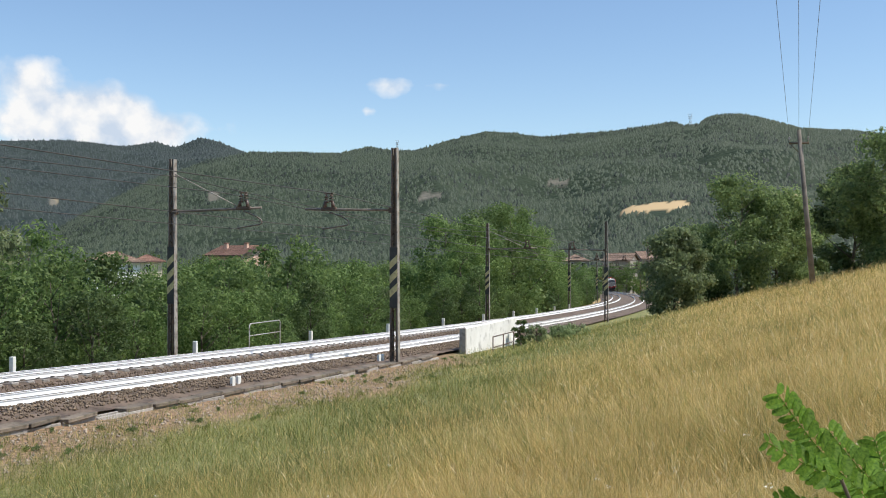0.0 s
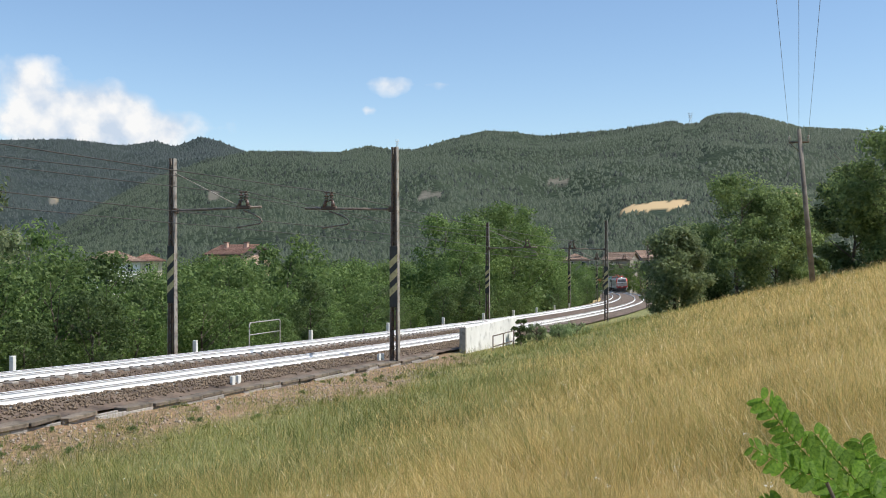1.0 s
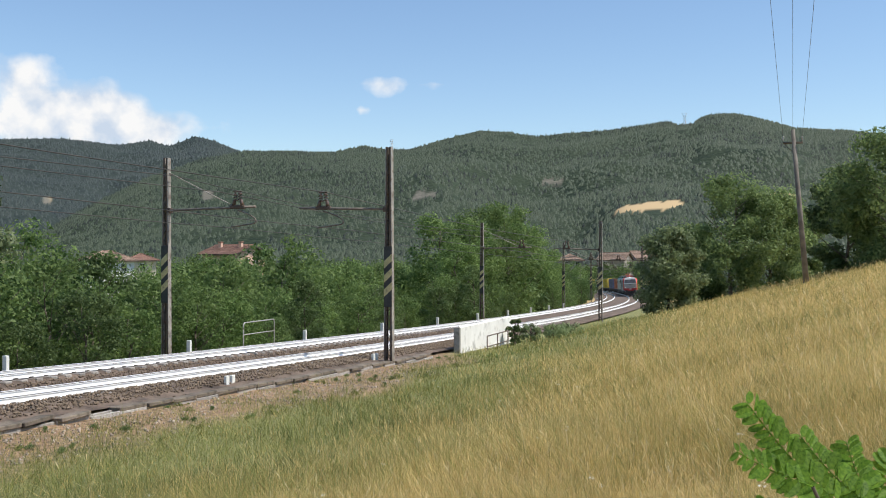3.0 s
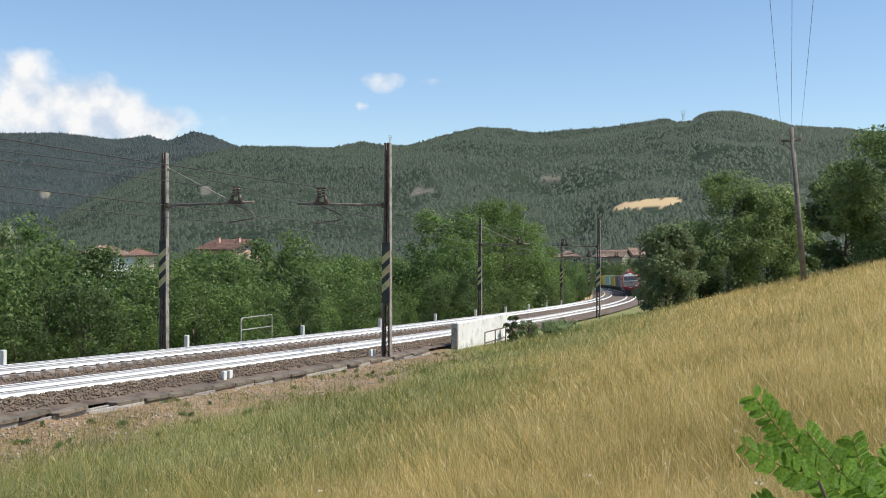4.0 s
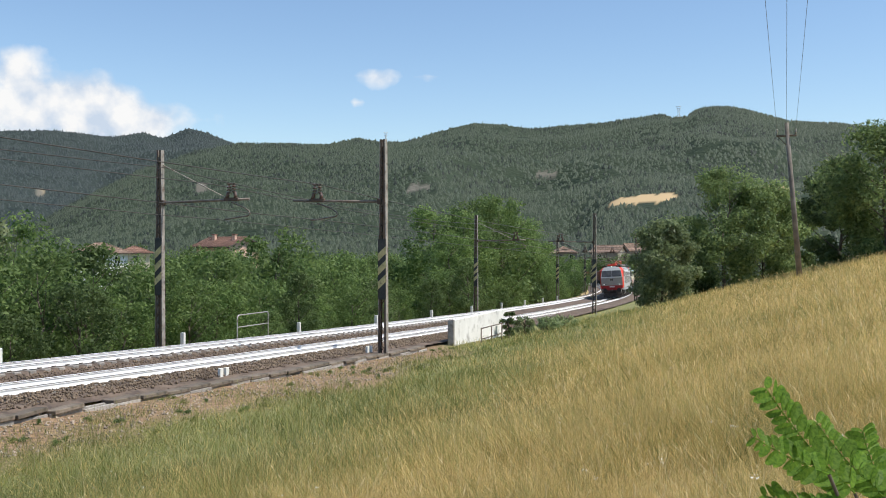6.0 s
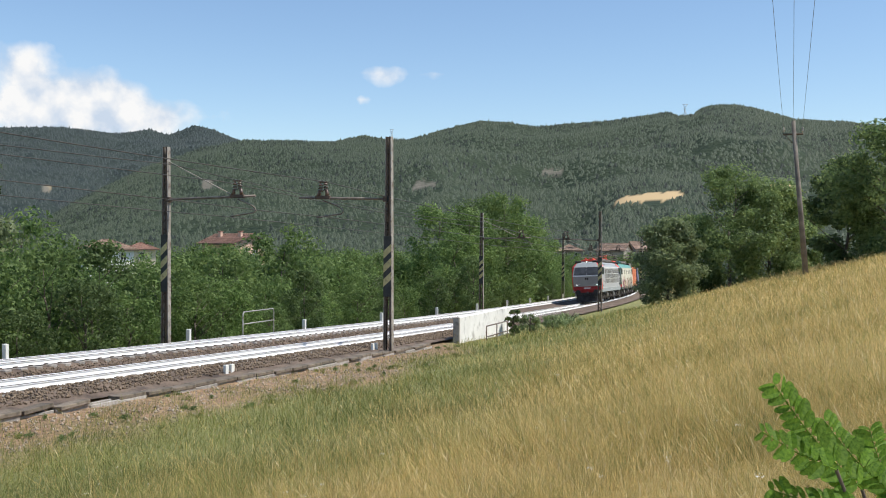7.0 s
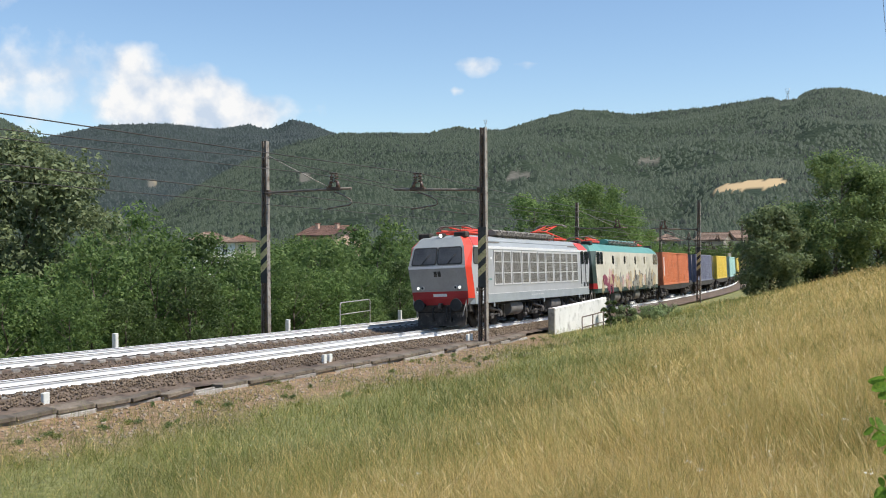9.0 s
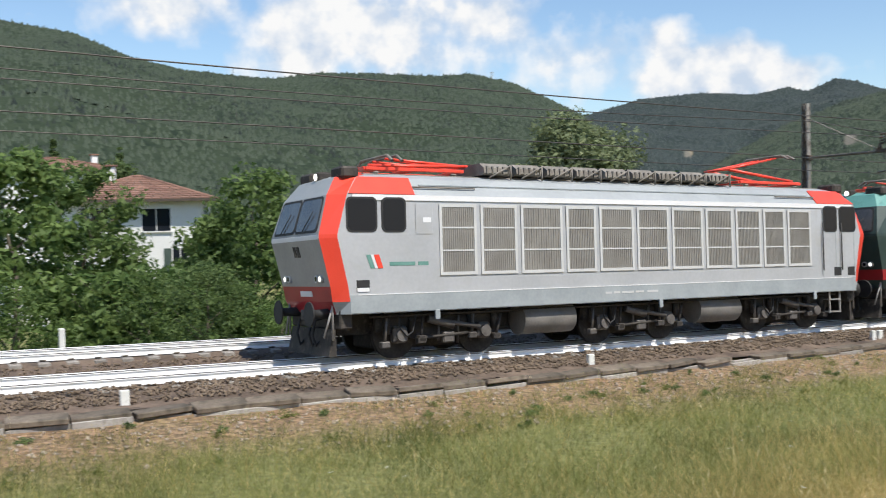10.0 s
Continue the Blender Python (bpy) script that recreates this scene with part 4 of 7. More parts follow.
def thicket():
    rng = random.Random(7)
    pool = acacias * 3 + darks * 2 + olives
    used = set()

    def place(kind, m):
        if kind.name in used:
            c = copy_thing(kind, Matrix())
            c.matrix_basis = m
            return c
        used.add(kind.name)
        kind.matrix_basis = m
        return kind
    rows = [(-11.5, 3.6, 0.42, 0.60), (-16, 4.2, 0.62, 0.85), (-22, 5.0, 0.85, 1.10), (-30, 5.6, 0.95, 1.3), (-42, 8, 1.05, 1.4)]
    for v0, step, k0, k1 in rows:
        s = -34.0
        while s < (235 if v0 > -20 else 150):
            s += step * (0.75 + 0.5 * rng.random())
            v = v0 + rng.gauss(0, 1.2)
            p = tpt(min(s, 470), v)
            az, d = math.degrees(math.atan2(-p.x, p.y)), math.hypot(p.x, p.y)
            k = k0 + (k1 - k0) * rng.random()
            if az > 61 or az < -12:
                continue
            if 23 < az < 61 and v0 < -17:
                continue
            if 32 < az < 44.5:
                if v0 < -12 or rng.random() < 0.2:
                    continue
                k *= 0.62
            if 44.5 <= az < 61:
                k *= 0.7
            if 23 < az <= 32:
                k *= 0.85
            if 9 < az < 22 and v0 < -20:
                k *= 0.80
            if s > 70:
                k *= 0.95
            if 72 < s < 128 and v0 > -26 and v0 < -12:
                continue
            kind = rng.choice(pool)
            place(kind, ground_pose(p.x, p.y, rng.random() * 6.28, 1.0, 0.3) @ Matrix.Diagonal((k * (0.9 + 0.2 * rng.random()), k, k * (0.9 + 0.2 * rng.random()), 1)))


thicket()

poplar = put(build_tree(50, 16.2, 10.6, M_LEAF_POPLAR, 24000, 0.19, 0.12, 110, "round", "poplar_tree", "tall broad grey-green poplar towering over the thicket", "tree"), ground_pose(*polar(27.9, 72), 0.4))

# trees on the hillside's edge
right = [(-16.7, 88, 11.0, 8.0, M_LEAF_MEADOW, "tall green leafy tree at the meadow's edge"), (-13.3, 76, 6.6, 5.6, M_LEAF_SHRUB, "rounded grey-green shrub tree at the meadow's edge"),
         (-18.8, 90, 9.2, 7.5, M_LEAF_MEADOW, "green leafy tree at the meadow's edge"), (-25.0, 66, 8.2, 8.0, M_LEAF_MEADOW, "dark leafy tree behind the meadow crest"),
         (-22.7, 70, 7.2, 5.0, M_LEAF_MEADOW, "dark leafy tree behind the meadow crest"), (-15.0, 93, 8.0, 6, M_LEAF_DARK, "dark green tree at the meadow's edge"),
         (-20.2, 96, 7.4, 5, M_LEAF_DARK, "dark green tree at the meadow's edge")]
for i, (az, d, h, w, mat, lab) in enumerate(right):
    x, y = polar(az, d)
    t = build_tree(60 + i, h, w, mat, 17000, 0.125, 0.03, 80, "round", "meadow_tree", lab, "tree", "trees beside the meadow")
    put(t, ground_pose(x, y, i, 1.0, 0.3))


tall = [build_tree(46 + i, 13.5, 8.0, M_LEAF_ACACIA, 10000, 0.145, 0.06, 80, "round", "tall_acacia", "tall green acacia tree beside the railway curve", "tree", "tall trees beside the curve") for i in range(2)]
for i, (s, v, k) in enumerate([(76, -12.5, 0.72), (84, -13.5, 0.95), (92, -14, 1.1), (100, -13.0, 1.15), (108, -14.5, 1.12), (116, -13.5, 1.02), (124, -13.0, 0.9), (96, -20, 1.15), (111, -21, 1.1), (133, -12.5, 0.8)]):
    pp = tpt(s, v)
    m = ground_pose(pp.x, pp.y, i * 1.3, k, 0.2)
    if i < 2:
        tall[i].matrix_basis = m
    else:
        c = copy_thing(tall[i % 2], Matrix())
        c.matrix_basis = m
for i, (az, d, k) in enumerate([(-10.6, 305, 0.95), (-11.4, 300, 1.0), (-12.3, 290, 1.05), (-9.6, 310, 1.0), (-11.0, 318, 1.05), (-10.1, 312, 0.95), (-8.0, 315, 1.05), (-7.4, 318, 1.0), (-8.3, 262, 0.8), (-7.2, 250, 0.9), (-6.4, 230, 0.85), (-12.9, 200, 0.7), (-13.8, 150, 0.7), (-9.0, 290, 0.7)]):
    c = copy_thing(acacias[i % 3], Matrix())
    x, y = polar(az, d)
    z = np.interp(d, [0, 300], [-4.0, -12.0])
    c.matrix_basis = Matrix.Translation((x, y, z)) @ Matrix.Rotation(i, 4, "Z") @ Matrix.Scale(k, 4)


for i, (az, d, top) in enumerate([(13.6, 138, -0.3), (12.9, 132, -0.7), (12.2, 136, -0.9), (11.6, 130, -1.2), (10.9, 134, -1.25), (10.1, 138, -0.6)]):
    c = copy_thing(acacias[i % 3], Matrix())
    x, y = polar(az, d)
    c.matrix_basis = Matrix.Translation((x, y, top - 8.9)) @ Matrix.Rotation(i * 1.7, 4, "Z")


# ---- meadow grass ----
def blades(name, label, n, seed, mat, dry_wanted, d0, d1, h0, h1, wide, heads, straw=False):
    rng = np.random.default_rng(seed)
    m = int(n * 2.2)
    az = np.radians(rng.uniform(-27, 64, m))
    d = d0 * (d1 / d0) ** rng.random(m)
    x, y = -np.sin(az) * d, np.cos(az) * d
    s, v, zt = sv_grid(x, y)
    g, dr = covers(x, y)
    keep = (v > 3.1) & (g < 0.85) & ((rng.random(m) < 0.8) if straw == 1 else (wob(x, y, 0.8, 3.0) + 0.4 * wob(x, y, 2.6, 1.0) > 0.12)) if straw else (v > 3.3) & (rng.random(m) < (dr * g * 0.8 + 0.10 * g if dry_wanted else g * (1 - 0.42 * dr) + 0.30 * (wob(x, y, 0.9, 2.0) > 0.0)))
    x, y, d = x[keep][:n], y[keep][:n], d[keep][:n]
    if len(x) == 0:
        return None
    k = len(x)
    z = ground_z(x, y)
    h = (h0 + (h1 - h0) * rng.random(k)) * (0.75 + 0.5 * (wob(x, y, 0.35, 8.0) + 0.5))
    a = rng.random(k) * 6.283
    h *= 0.7 + 0.9 * np.clip(wob(x, y, 1.3, 4.0) + 0.35, 0, 0.8)
    lean = h * (0.08 + 1.7 * rng.random(k) ** 1.1)
    w = np.maximum(wide, d * 0.00025)
    la = a + rng.normal(size=k) * 0.8
    tip = np.stack([x + np.cos(la) * lean, y + np.sin(la) * lean, z + h], -1)
    sd = np.stack([np.cos(a + 1.57), np.sin(a + 1.57), 0 * a], -1) * w[:, None]
    b = np.stack([x, y, z - 0.05], -1)
    verts = np.stack([b - sd, b + sd, tip], 1).reshape(-1, 3)
    if heads:
        pick = rng.random(k) < heads
        tp, up = tip[pick], (tip - b)[pick]
        up /= np.linalg.norm(up, axis=1)[:, None]
        hl = (0.03 + 0.05 * rng.random(pick.sum()))[:, None]
        hw = sd[pick] * 1.6
        verts = np.concatenate([verts, np.stack([tp - up * hl, tp + hw, tp + up * hl], 1).reshape(-1, 3), np.stack([tp - up * hl, tp + up * hl, tp - hw], 1).reshape(-1, 3)])
    q = np.arange(len(verts)).reshape(-1, 3)
    me = fast_mesh(name, verts, q, mat)
    return tagged(new(name, me), label, "grass", kind="stuff")


blades("dry_grass", "tall dry golden meadow grass on the hillside", 290000, 1, M_GRASS_DRY, True, 2.6, 95, 0.08, 0.40, 0.0010, 0.06)
blades("green_grass", "shorter green grass along the lower hillside", 300000, 2, M_GRASS_GREEN, False, 2.6, 80, 0.06, 0.34, 0.0016, 0.0)
blades("seed_stems", "scattered pale seeding grass stems over the meadow", 4200, 6, M_STEM, True, 2.6, 60, 0.28, 0.58, 0.0009, 0.6)
blades("straw", "short dead straw lying over the bare earth strip", 26000, 3, M_GRASS_DRY, True, 14, 40, 0.03, 0.14, 0.003, 0.0, 1)
blades("grass_tufts", "low green and yellow grass tufts on the bare earth strip", 42000, 4, M_GRASS_GREEN, False, 13, 42, 0.05, 0.22, 0.003, 0.0, 2)


# ---- houses ----
M_ROOF = surf("clay_roof", (0.17, 0.088, 0.062), (0.29, 0.165, 0.12), 1.2, 0.9, 0, 0, 14, (0.14, 0.09, 0.065), 0.66, vary=0.18)
M_ROOF_OLD = surf("weathered_clay_roof", (0.16, 0.10, 0.07), (0.34, 0.24, 0.18), 1.5, 0.95, 0, 0, 12, (0.1, 0.08, 0.06), 0.64, vary=0.3)
M_WALL_CREAM = surf("cream_plaster", (0.50, 0.44, 0.32), (0.62, 0.56, 0.43), 0.5, 0.9, 0, 0, 8, (0.40, 0.36, 0.28), 0.68)
M_WALL_WHITE = surf("white_plaster", (0.72, 0.71, 0.68), (0.80, 0.79, 0.76), 0.5, 0.9, 0, 0, 8, (0.6, 0.58, 0.55), 0.7)
M_WALL_PINK = surf("pink_plaster", (0.52, 0.34, 0.25), (0.62, 0.42, 0.32), 0.5, 0.9, 0, 0, 8)
M_WALL_ORANGE = surf("orange_plaster", (0.50, 0.20, 0.07), (0.60, 0.26, 0.10), 0.5, 0.9)
M_WALL_GREY = surf("grey_plaster", (0.24, 0.22, 0.195), (0.34, 0.315, 0.28), 0.5, 0.9, 0, 0, 6)
M_EAVE = surf("dark_eave_wood", (0.06, 0.045, 0.035), (0.11, 0.085, 0.065), 3, 0.85)
M_SHUTTER = surf("green_shutter", (0.05, 0.075, 0.06), (0.08, 0.11, 0.09), 3, 0.7)


def roof_mesh(w, d, rise, over, hip, thick=0.16):
    """A hipped or gabled roof over a w by d house, ridge along x; eaves at z = 0."""
    a, b = w / 2 + over, d / 2 + over
    k = max(0.2, a - b) if hip else a
    bm = bmesh.new()
    lo = [bm.verts.new(p) for p in ((-a, -b, 0), (a, -b, 0), (a, b, 0), (-a, b, 0))]
    r1, r2 = bm.verts.new((-k, 0, rise)), bm.verts.new((k, 0, rise))
    bm.faces.new((lo[0], lo[1], r2, r1))
    bm.faces.new((lo[2], lo[3], r1, r2))
    bm.faces.new((lo[1], lo[2], r2))
    bm.faces.new((lo[3], lo[0], r1))
    if not hip:
        bmesh.ops.delete(bm, geom=[f for f in bm.faces if len(f.verts) == 3], context="FACES_ONLY")
    r = bmesh.ops.extrude_face_region(bm, geom=bm.faces[:])
    bmesh.ops.translate(bm, vec=(0, 0, -thick), verts=[g for g in r["geom"] if isinstance(g, bmesh.types.BMVert)])
    bmesh.ops.recalc_face_normals(bm, faces=bm.faces)
    return bm


def tile_rows(w, d, rise, over, hip, parent, mat, step=0.42):
    """Courses of tiles, each a proud strip across the two long slopes."""
    a, b = w / 2 + over, d / 2 + over
    k = max(0.2, a - b) if hip else a
    slope = math.hypot(b, rise)
    n = int(slope / step)
    for sy in (-1, 1):
        for i in range(n):
            u0, u1 = i / n, (i + 1.0) / n
            xa = a + (k - a) * u0
            xb = a + (k - a) * u1
            y0, y1 = sy * b * (1 - u0), sy * b * (1 - u1)
            z0, z1 = rise * u0, rise * u1
            bm = bmesh.new()
            m = max(8, int(2 * xa / 0.6))
            for j in range(m):
                p, q = -1 + 2 * j / m, -1 + 2 * (j + 0.9) / m
                vs = [bm.verts.new(v) for v in ((xa * p, y0, z0 + 0.07), (xa * q, y0, z0 + 0.07), (xb * q, y1, z1 + 0.02), (xb * p, y1, z1 + 0.02))]
                bm.faces.new(vs if sy < 0 else vs[::-1])
                lo = [bm.verts.new(v) for v in ((xa * p, y0, z0 - 0.01), (xa * q, y0, z0 - 0.01))]
                bm.faces.new((lo[0], lo[1], vs[1], vs[0]))
            part("tile_course", bm, mat, parent)


def house_window(parent, x, z, w, h, y, sy, shutter=True, axis="y"):
    """A recessed-looking window with frame, pane and shutters on the wall y = const (or x = const)."""
    win = thing("window")
    win.parent = parent
    if axis == "x":
        win.matrix_local = Matrix.Translation((y, x, 0)) @ Matrix.Rotation(radians(90 * sy), 4, "Z")
        x, y, sy = 0, 0, -1
    f0, f1 = sorted((y - sy * 0.02, y + sy * 0.03))
    bm = bmesh.new()
    box(bm, x - w / 2, x + w / 2, *sorted((y + sy * 0.004, y + sy * 0.015)), z, z + h)
    part("pane", bm, M_GLASS, win)
    bm = bmesh.new()
    for q in ((x - w / 2 - 0.07, x - w / 2, z, z + h), (x + w / 2, x + w / 2 + 0.07, z, z + h), (x - w / 2 - 0.07, x + w / 2 + 0.07, z + h, z + h + 0.07), (x - 0.025, x + 0.025, z, z + h)):
        box(bm, q[0], q[1], f0, f1, q[2], q[3])
    part("frame", bm, M_WALL_WHITE, win)
    bm = bmesh.new()
    box(bm, x - w / 2 - 0.12, x + w / 2 + 0.12, *sorted((y - sy * 0.02, y + sy * 0.12)), z - 0.08, z)
    part("sill", bm, M_WALL_WHITE, win)
    if shutter:
        for k in (-1, 1):
            bm = bmesh.new()
            c = x + k * (w / 2 + 0.09 + w / 4)
            box(bm, c - w / 4, c + w / 4, *sorted((y + sy * 0.01, y + sy * 0.06)), z, z + h)
            part("shutter", bm, M_SHUTTER, win)


def build_house(az, dist, turn, w, d, eave, ridge, base, wall, roof, label, hip=True, over=0.7, windows=(), chimneys=(), dormer=None, tiles=True, name="house"):
    x, y = polar(az, dist)
    m = Matrix.Translation((x, y, eave)) @ Matrix.Rotation(radians(az + turn), 4, "Z")
    t = thing(name, m, label, "house", "village houses")
    rise = ridge - eave
    bm = bmesh.new()
    box(bm, -w / 2, w / 2, -d / 2, d / 2, base - eave, 0.0)
    if not hip:
        h = rise * (d / 2) / (d / 2 + over)
        prism(bm, [(-d / 2, -0.01), (d / 2, -0.01), (0, h)], -w / 2, w / 2, "x")
    part("wall", bm, wall, t)
    rf = part("roof", roof_mesh(w, d, rise, over, hip), M_EAVE, t, "tiled roof on dark eaves")
    if tiles:
        tile_rows(w, d, rise, over, hip, rf, roof)
    bm = bmesh.new()
    a, b = w / 2 + over, d / 2 + over
    k = max(0.2, a - b) if hip else a
    cyl(bm, (-k, 0, rise + 0.03), (k, 0, rise + 0.03), 0.11, seg=8)
    if hip:
        for sx in (-1, 1):
            for sy in (-1, 1):
                cyl(bm, (sx * a, sy * b, 0.03), (sx * k, 0, rise + 0.03), 0.1, seg=8)
        for sx in (-1, 1):
            vs = [bm.verts.new(p) for p in ((sx * a, -b, 0.03), (sx * a, b, 0.03), (sx * k, 0, rise + 0.03))]
            bm.faces.new(vs)
    part("ridge_tiles", bm, roof, rf)
    for axis, px, pz, ww, hh, side, sh in windows:
        if axis == "y":
            house_window(t, px, pz, ww, hh, side * d / 2, side, sh)
        else:
            house_window(t, px, pz, ww, hh, side * w / 2, side, sh, "x")
    for cx, cy, top in chimneys:
        c = thing("chimney")
        c.parent = rf
        bm = bmesh.new()
        box(bm, cx - 0.25, cx + 0.25, cy - 0.25, cy + 0.25, 0, top, 0.02)
        part("flue", bm, wall, c)
        bm = bmesh.new()
        box(bm, cx - 0.34, cx + 0.34, cy - 0.34, cy + 0.34, top, top + 0.12, 0.02)
        part("cap", bm, roof, c)
    if dormer:
        dx, dz = dormer
        dy = -(d / 2 + over) * (1 - dz / rise)
        dm = thing("dormer")
        dm.parent = rf
        bm = bmesh.new()
        box(bm, dx - 0.75, dx + 0.75, dy, dy + 1.6, dz - 0.1, dz + 0.95)
        part("cheek", bm, M_EAVE, dm)
        bm = bmesh.new()
        box(bm, dx - 0.95, dx + 0.95, dy - 0.3, dy + 1.7, dz + 0.95, dz + 1.08, 0.02)
        part("cover", bm, roof, dm)
        bm = bmesh.new()
        box(bm, dx - 0.6, dx + 0.6, dy - 0.03, dy - 0.005, dz + 0.1, dz + 0.9)
        part("pane", bm, M_GLASS, dm)
        bm = bmesh.new()
        box(bm, dx - 0.7, dx + 0.7, dy - 0.12, dy - 0.005, dz - 0.04, dz + 0.08)
        part("sill", bm, M_WALL_WHITE, dm)
    return t


build_house(38.5, 77, 16, 11.0, 9.0, -1.25, 1.7, -10, M_WALL_CREAM, M_ROOF, "cream two-storey house with a hipped brown-red tiled roof", True, 0.9,
            [("y", 1.2, -1.9, 1.0, 0.9, -1, False), ("y", -3.2, -4.6, 1.0, 1.4, -1, True), ("y", 1.2, -4.6, 1.0, 1.4, -1, True), ("y", 4.0, -4.6, 1.0, 1.4, -1, True), ("x", 1.0, -4.6, 1.0, 1.4, -1, True)],
            [(4.3, -3.6, 1.1), (3.6, -3.6, 1.1), (-4.6, -2.5, 1.7)], (0.3, 0.95))
build_house(36.9, 57, 72, 5.6, 4.2, -3.75, -2.6, -9.5, M_WALL_CREAM, M_ROOF_OLD, "small pale plastered shed with a mossy tiled gable roof", False, 0.45,
            [("x", 0.2, -0.75, 0.55, 0.5, -1, False)], [(1.6, 0.6, 1.5)], name="shed")
build_house(53.0, 68, -8, 8.6, 8.0, 1.05, 2.6, -9, M_WALL_WHITE, M_ROOF, "white three-storey house with a hipped brown-red roof", True, 0.8,
            [("y", 1.6, -2.0, 1.7, 1.4, -1, False), ("y", 3.0, -4.6, 0.9, 1.5, -1, True), ("y", -1.8, -2.0, 1.0, 1.5, -1, True), ("x", 0.0, -2.0, 1.0, 1.5, 1, True)], [(-1.5, -1.0, 2.2)])
build_house(57.4, 92, 10, 9.0, 8.0, 4.0, 5.2, -9, M_WALL_WHITE, M_ROOF, "pale house with a brown-red roof above the trees", True, 0.7, [("y", 2.5, -1.8, 1.0, 1.3, -1, False)], [(3.2, -1.5, 1.4)])
build_house(34.3, 128, 5, 7.5, 6.0, -0.6, 0.5, -9, M_WALL_ORANGE, M_ROOF_OLD, "small orange house with a weathered roof", False, 0.5, [("y", 0, -1.8, 0.9, 1.2, -1, False)])
build_house(31.8, 122, -10, 6.0, 6.0, 0.3, 1.4, -9, M_WALL_WHITE, M_ROOF_OLD, "small white house with a weathered roof", False, 0.5, [("y", 0, -1.8, 0.9, 1.2, -1, False)])
build_house(11.7, 152, -42, 6.4, 6.8, -0.2, 1.2, -10, M_WALL_PINK, M_ROOF, "pink house with a shallow red gable roof among trees", False, 0.7, [("x", -1.0, -1.6, 0.9, 0.9, 1, False), ("x", 1.2, -1.6, 0.9, 0.9, 1, False)], [(-1.8, -1.0, 1.8), (2.2, -1.0, 1.8)])
build_house(18.6, 185, 12, 8.0, 6.5, -1.4, 0.35, -11, M_WALL_WHITE, M_ROOF_OLD, "white house with a brown tiled roof among trees", True, 0.7, [("y", 2.2, -1.8, 0.9, 1.2, -1, False)])
build_house(16.8, 195, 5, 5.0, 5.0, -1.4, -0.2, -11, M_WALL_CREAM, M_ROOF, "low house with a red roof among trees", True, 0.6, [("y", 0, -1.8, 0.9, 1.2, -1, False)])
build_house(-11.9, 345, 25, 9.0, 8.0, -1.6, 0.9, -18, M_WALL_GREY, M_ROOF_OLD, "grey-roofed gabled house beyond the railway curve", False, 0.7, [("y", -2, -2.0, 1.2, 1.5, -1, False), ("y", 2, -2.0, 1.2, 1.5, -1, False)])
build_house(-7.7, 345, 10, 8.0, 8.0, -2.4, -0.2, -18, M_WALL_GREY, M_ROOF_OLD, "grey-roofed house beyond the railway curve", True, 0.7, [("y", -2, -2.0, 1.2, 1.5, -1, False), ("y", 2, -2.0, 1.2, 1.5, -1, False)])
build_house(-10.3, 335, -20, 9.0, 8.0, -2.2, 0.3, -18, M_WALL_GREY, M_ROOF_OLD, "grey-roofed house beyond the railway curve", False, 0.7, [("y", -2, -2.0, 1.2, 1.5, -1, False)])
build_house(40.3, 430, 10, 12.0, 9.0, 3.0, 6.0, -14, M_WALL_CREAM, M_ROOF, "cream farmhouse on the lower mountain slope", True, 0.8)
build_house(41.6, 470, 30, 10.0, 8.0, 5.0, 7.0, -14, M_WALL_WHITE, M_ROOF_OLD, "white farmhouse on the lower mountain slope", True, 0.8)


# ---- power pylons on the ridges ----
def build_pylon(az, dist, z0, h, label):
    x, y = polar(az, dist)
    t = thing("power_pylon", Matrix.Translation((x, y, z0)) @ Matrix.Rotation(radians(az), 4, "Z"), label, "pylon", "power pylons")
    w = h * 0.16
    for sx in (-1, 1):
        for sy in (-1, 1):
            bm = bmesh.new()
            cyl(bm, (sx * w, sy * w, -15), (sx * w * 0.25, sy * w * 0.25, h * 0.6), 0.35, seg=4)
            cyl(bm, (sx * w * 0.25, sy * w * 0.25, h * 0.6), (sx * h * 0.16, 0, h), 0.35, seg=4)
            part("leg", bm, M_STEEL_GREY, t)
    for z in (0.6, 0.8, 1.0):
        bm = bmesh.new()
        k = h * (0.18 if z < 1 else 0.24)
        cyl(bm, (-k, 0, h * z), (k, 0, h * z), 0.35, seg=4)
        part("cross_arm", bm, M_STEEL_GREY, t)
    bm = bmesh.new()
    for i in range(4):
        a, b = i / 4 * 0.6, (i + 1) / 4 * 0.6
        cyl(bm, (-w * (1 - a), -w * (1 - a), h * a), (w * (1 - b), -w * (1 - b), h * b), 0.22, seg=4)
        cyl(bm, (w * (1 - a), -w * (1 - a), h * a), (-w * (1 - b), -w * (1 - b), h * b), 0.22, seg=4)
    part("bracing", bm, M_STEEL_GREY, t)


build_pylon(-14.18, 2280, 2280 * math.tan(radians(7.28)), 25, "tall lattice power pylon on the ridge")
build_pylon(32.76, 1980, 1980 * math.tan(radians(7.45)), 14, "lattice power pylon on the ridge")
build_pylon(2.68, 2260, 2260 * math.tan(radians(6.1)), 20, "slim lattice pylon on the ridge")


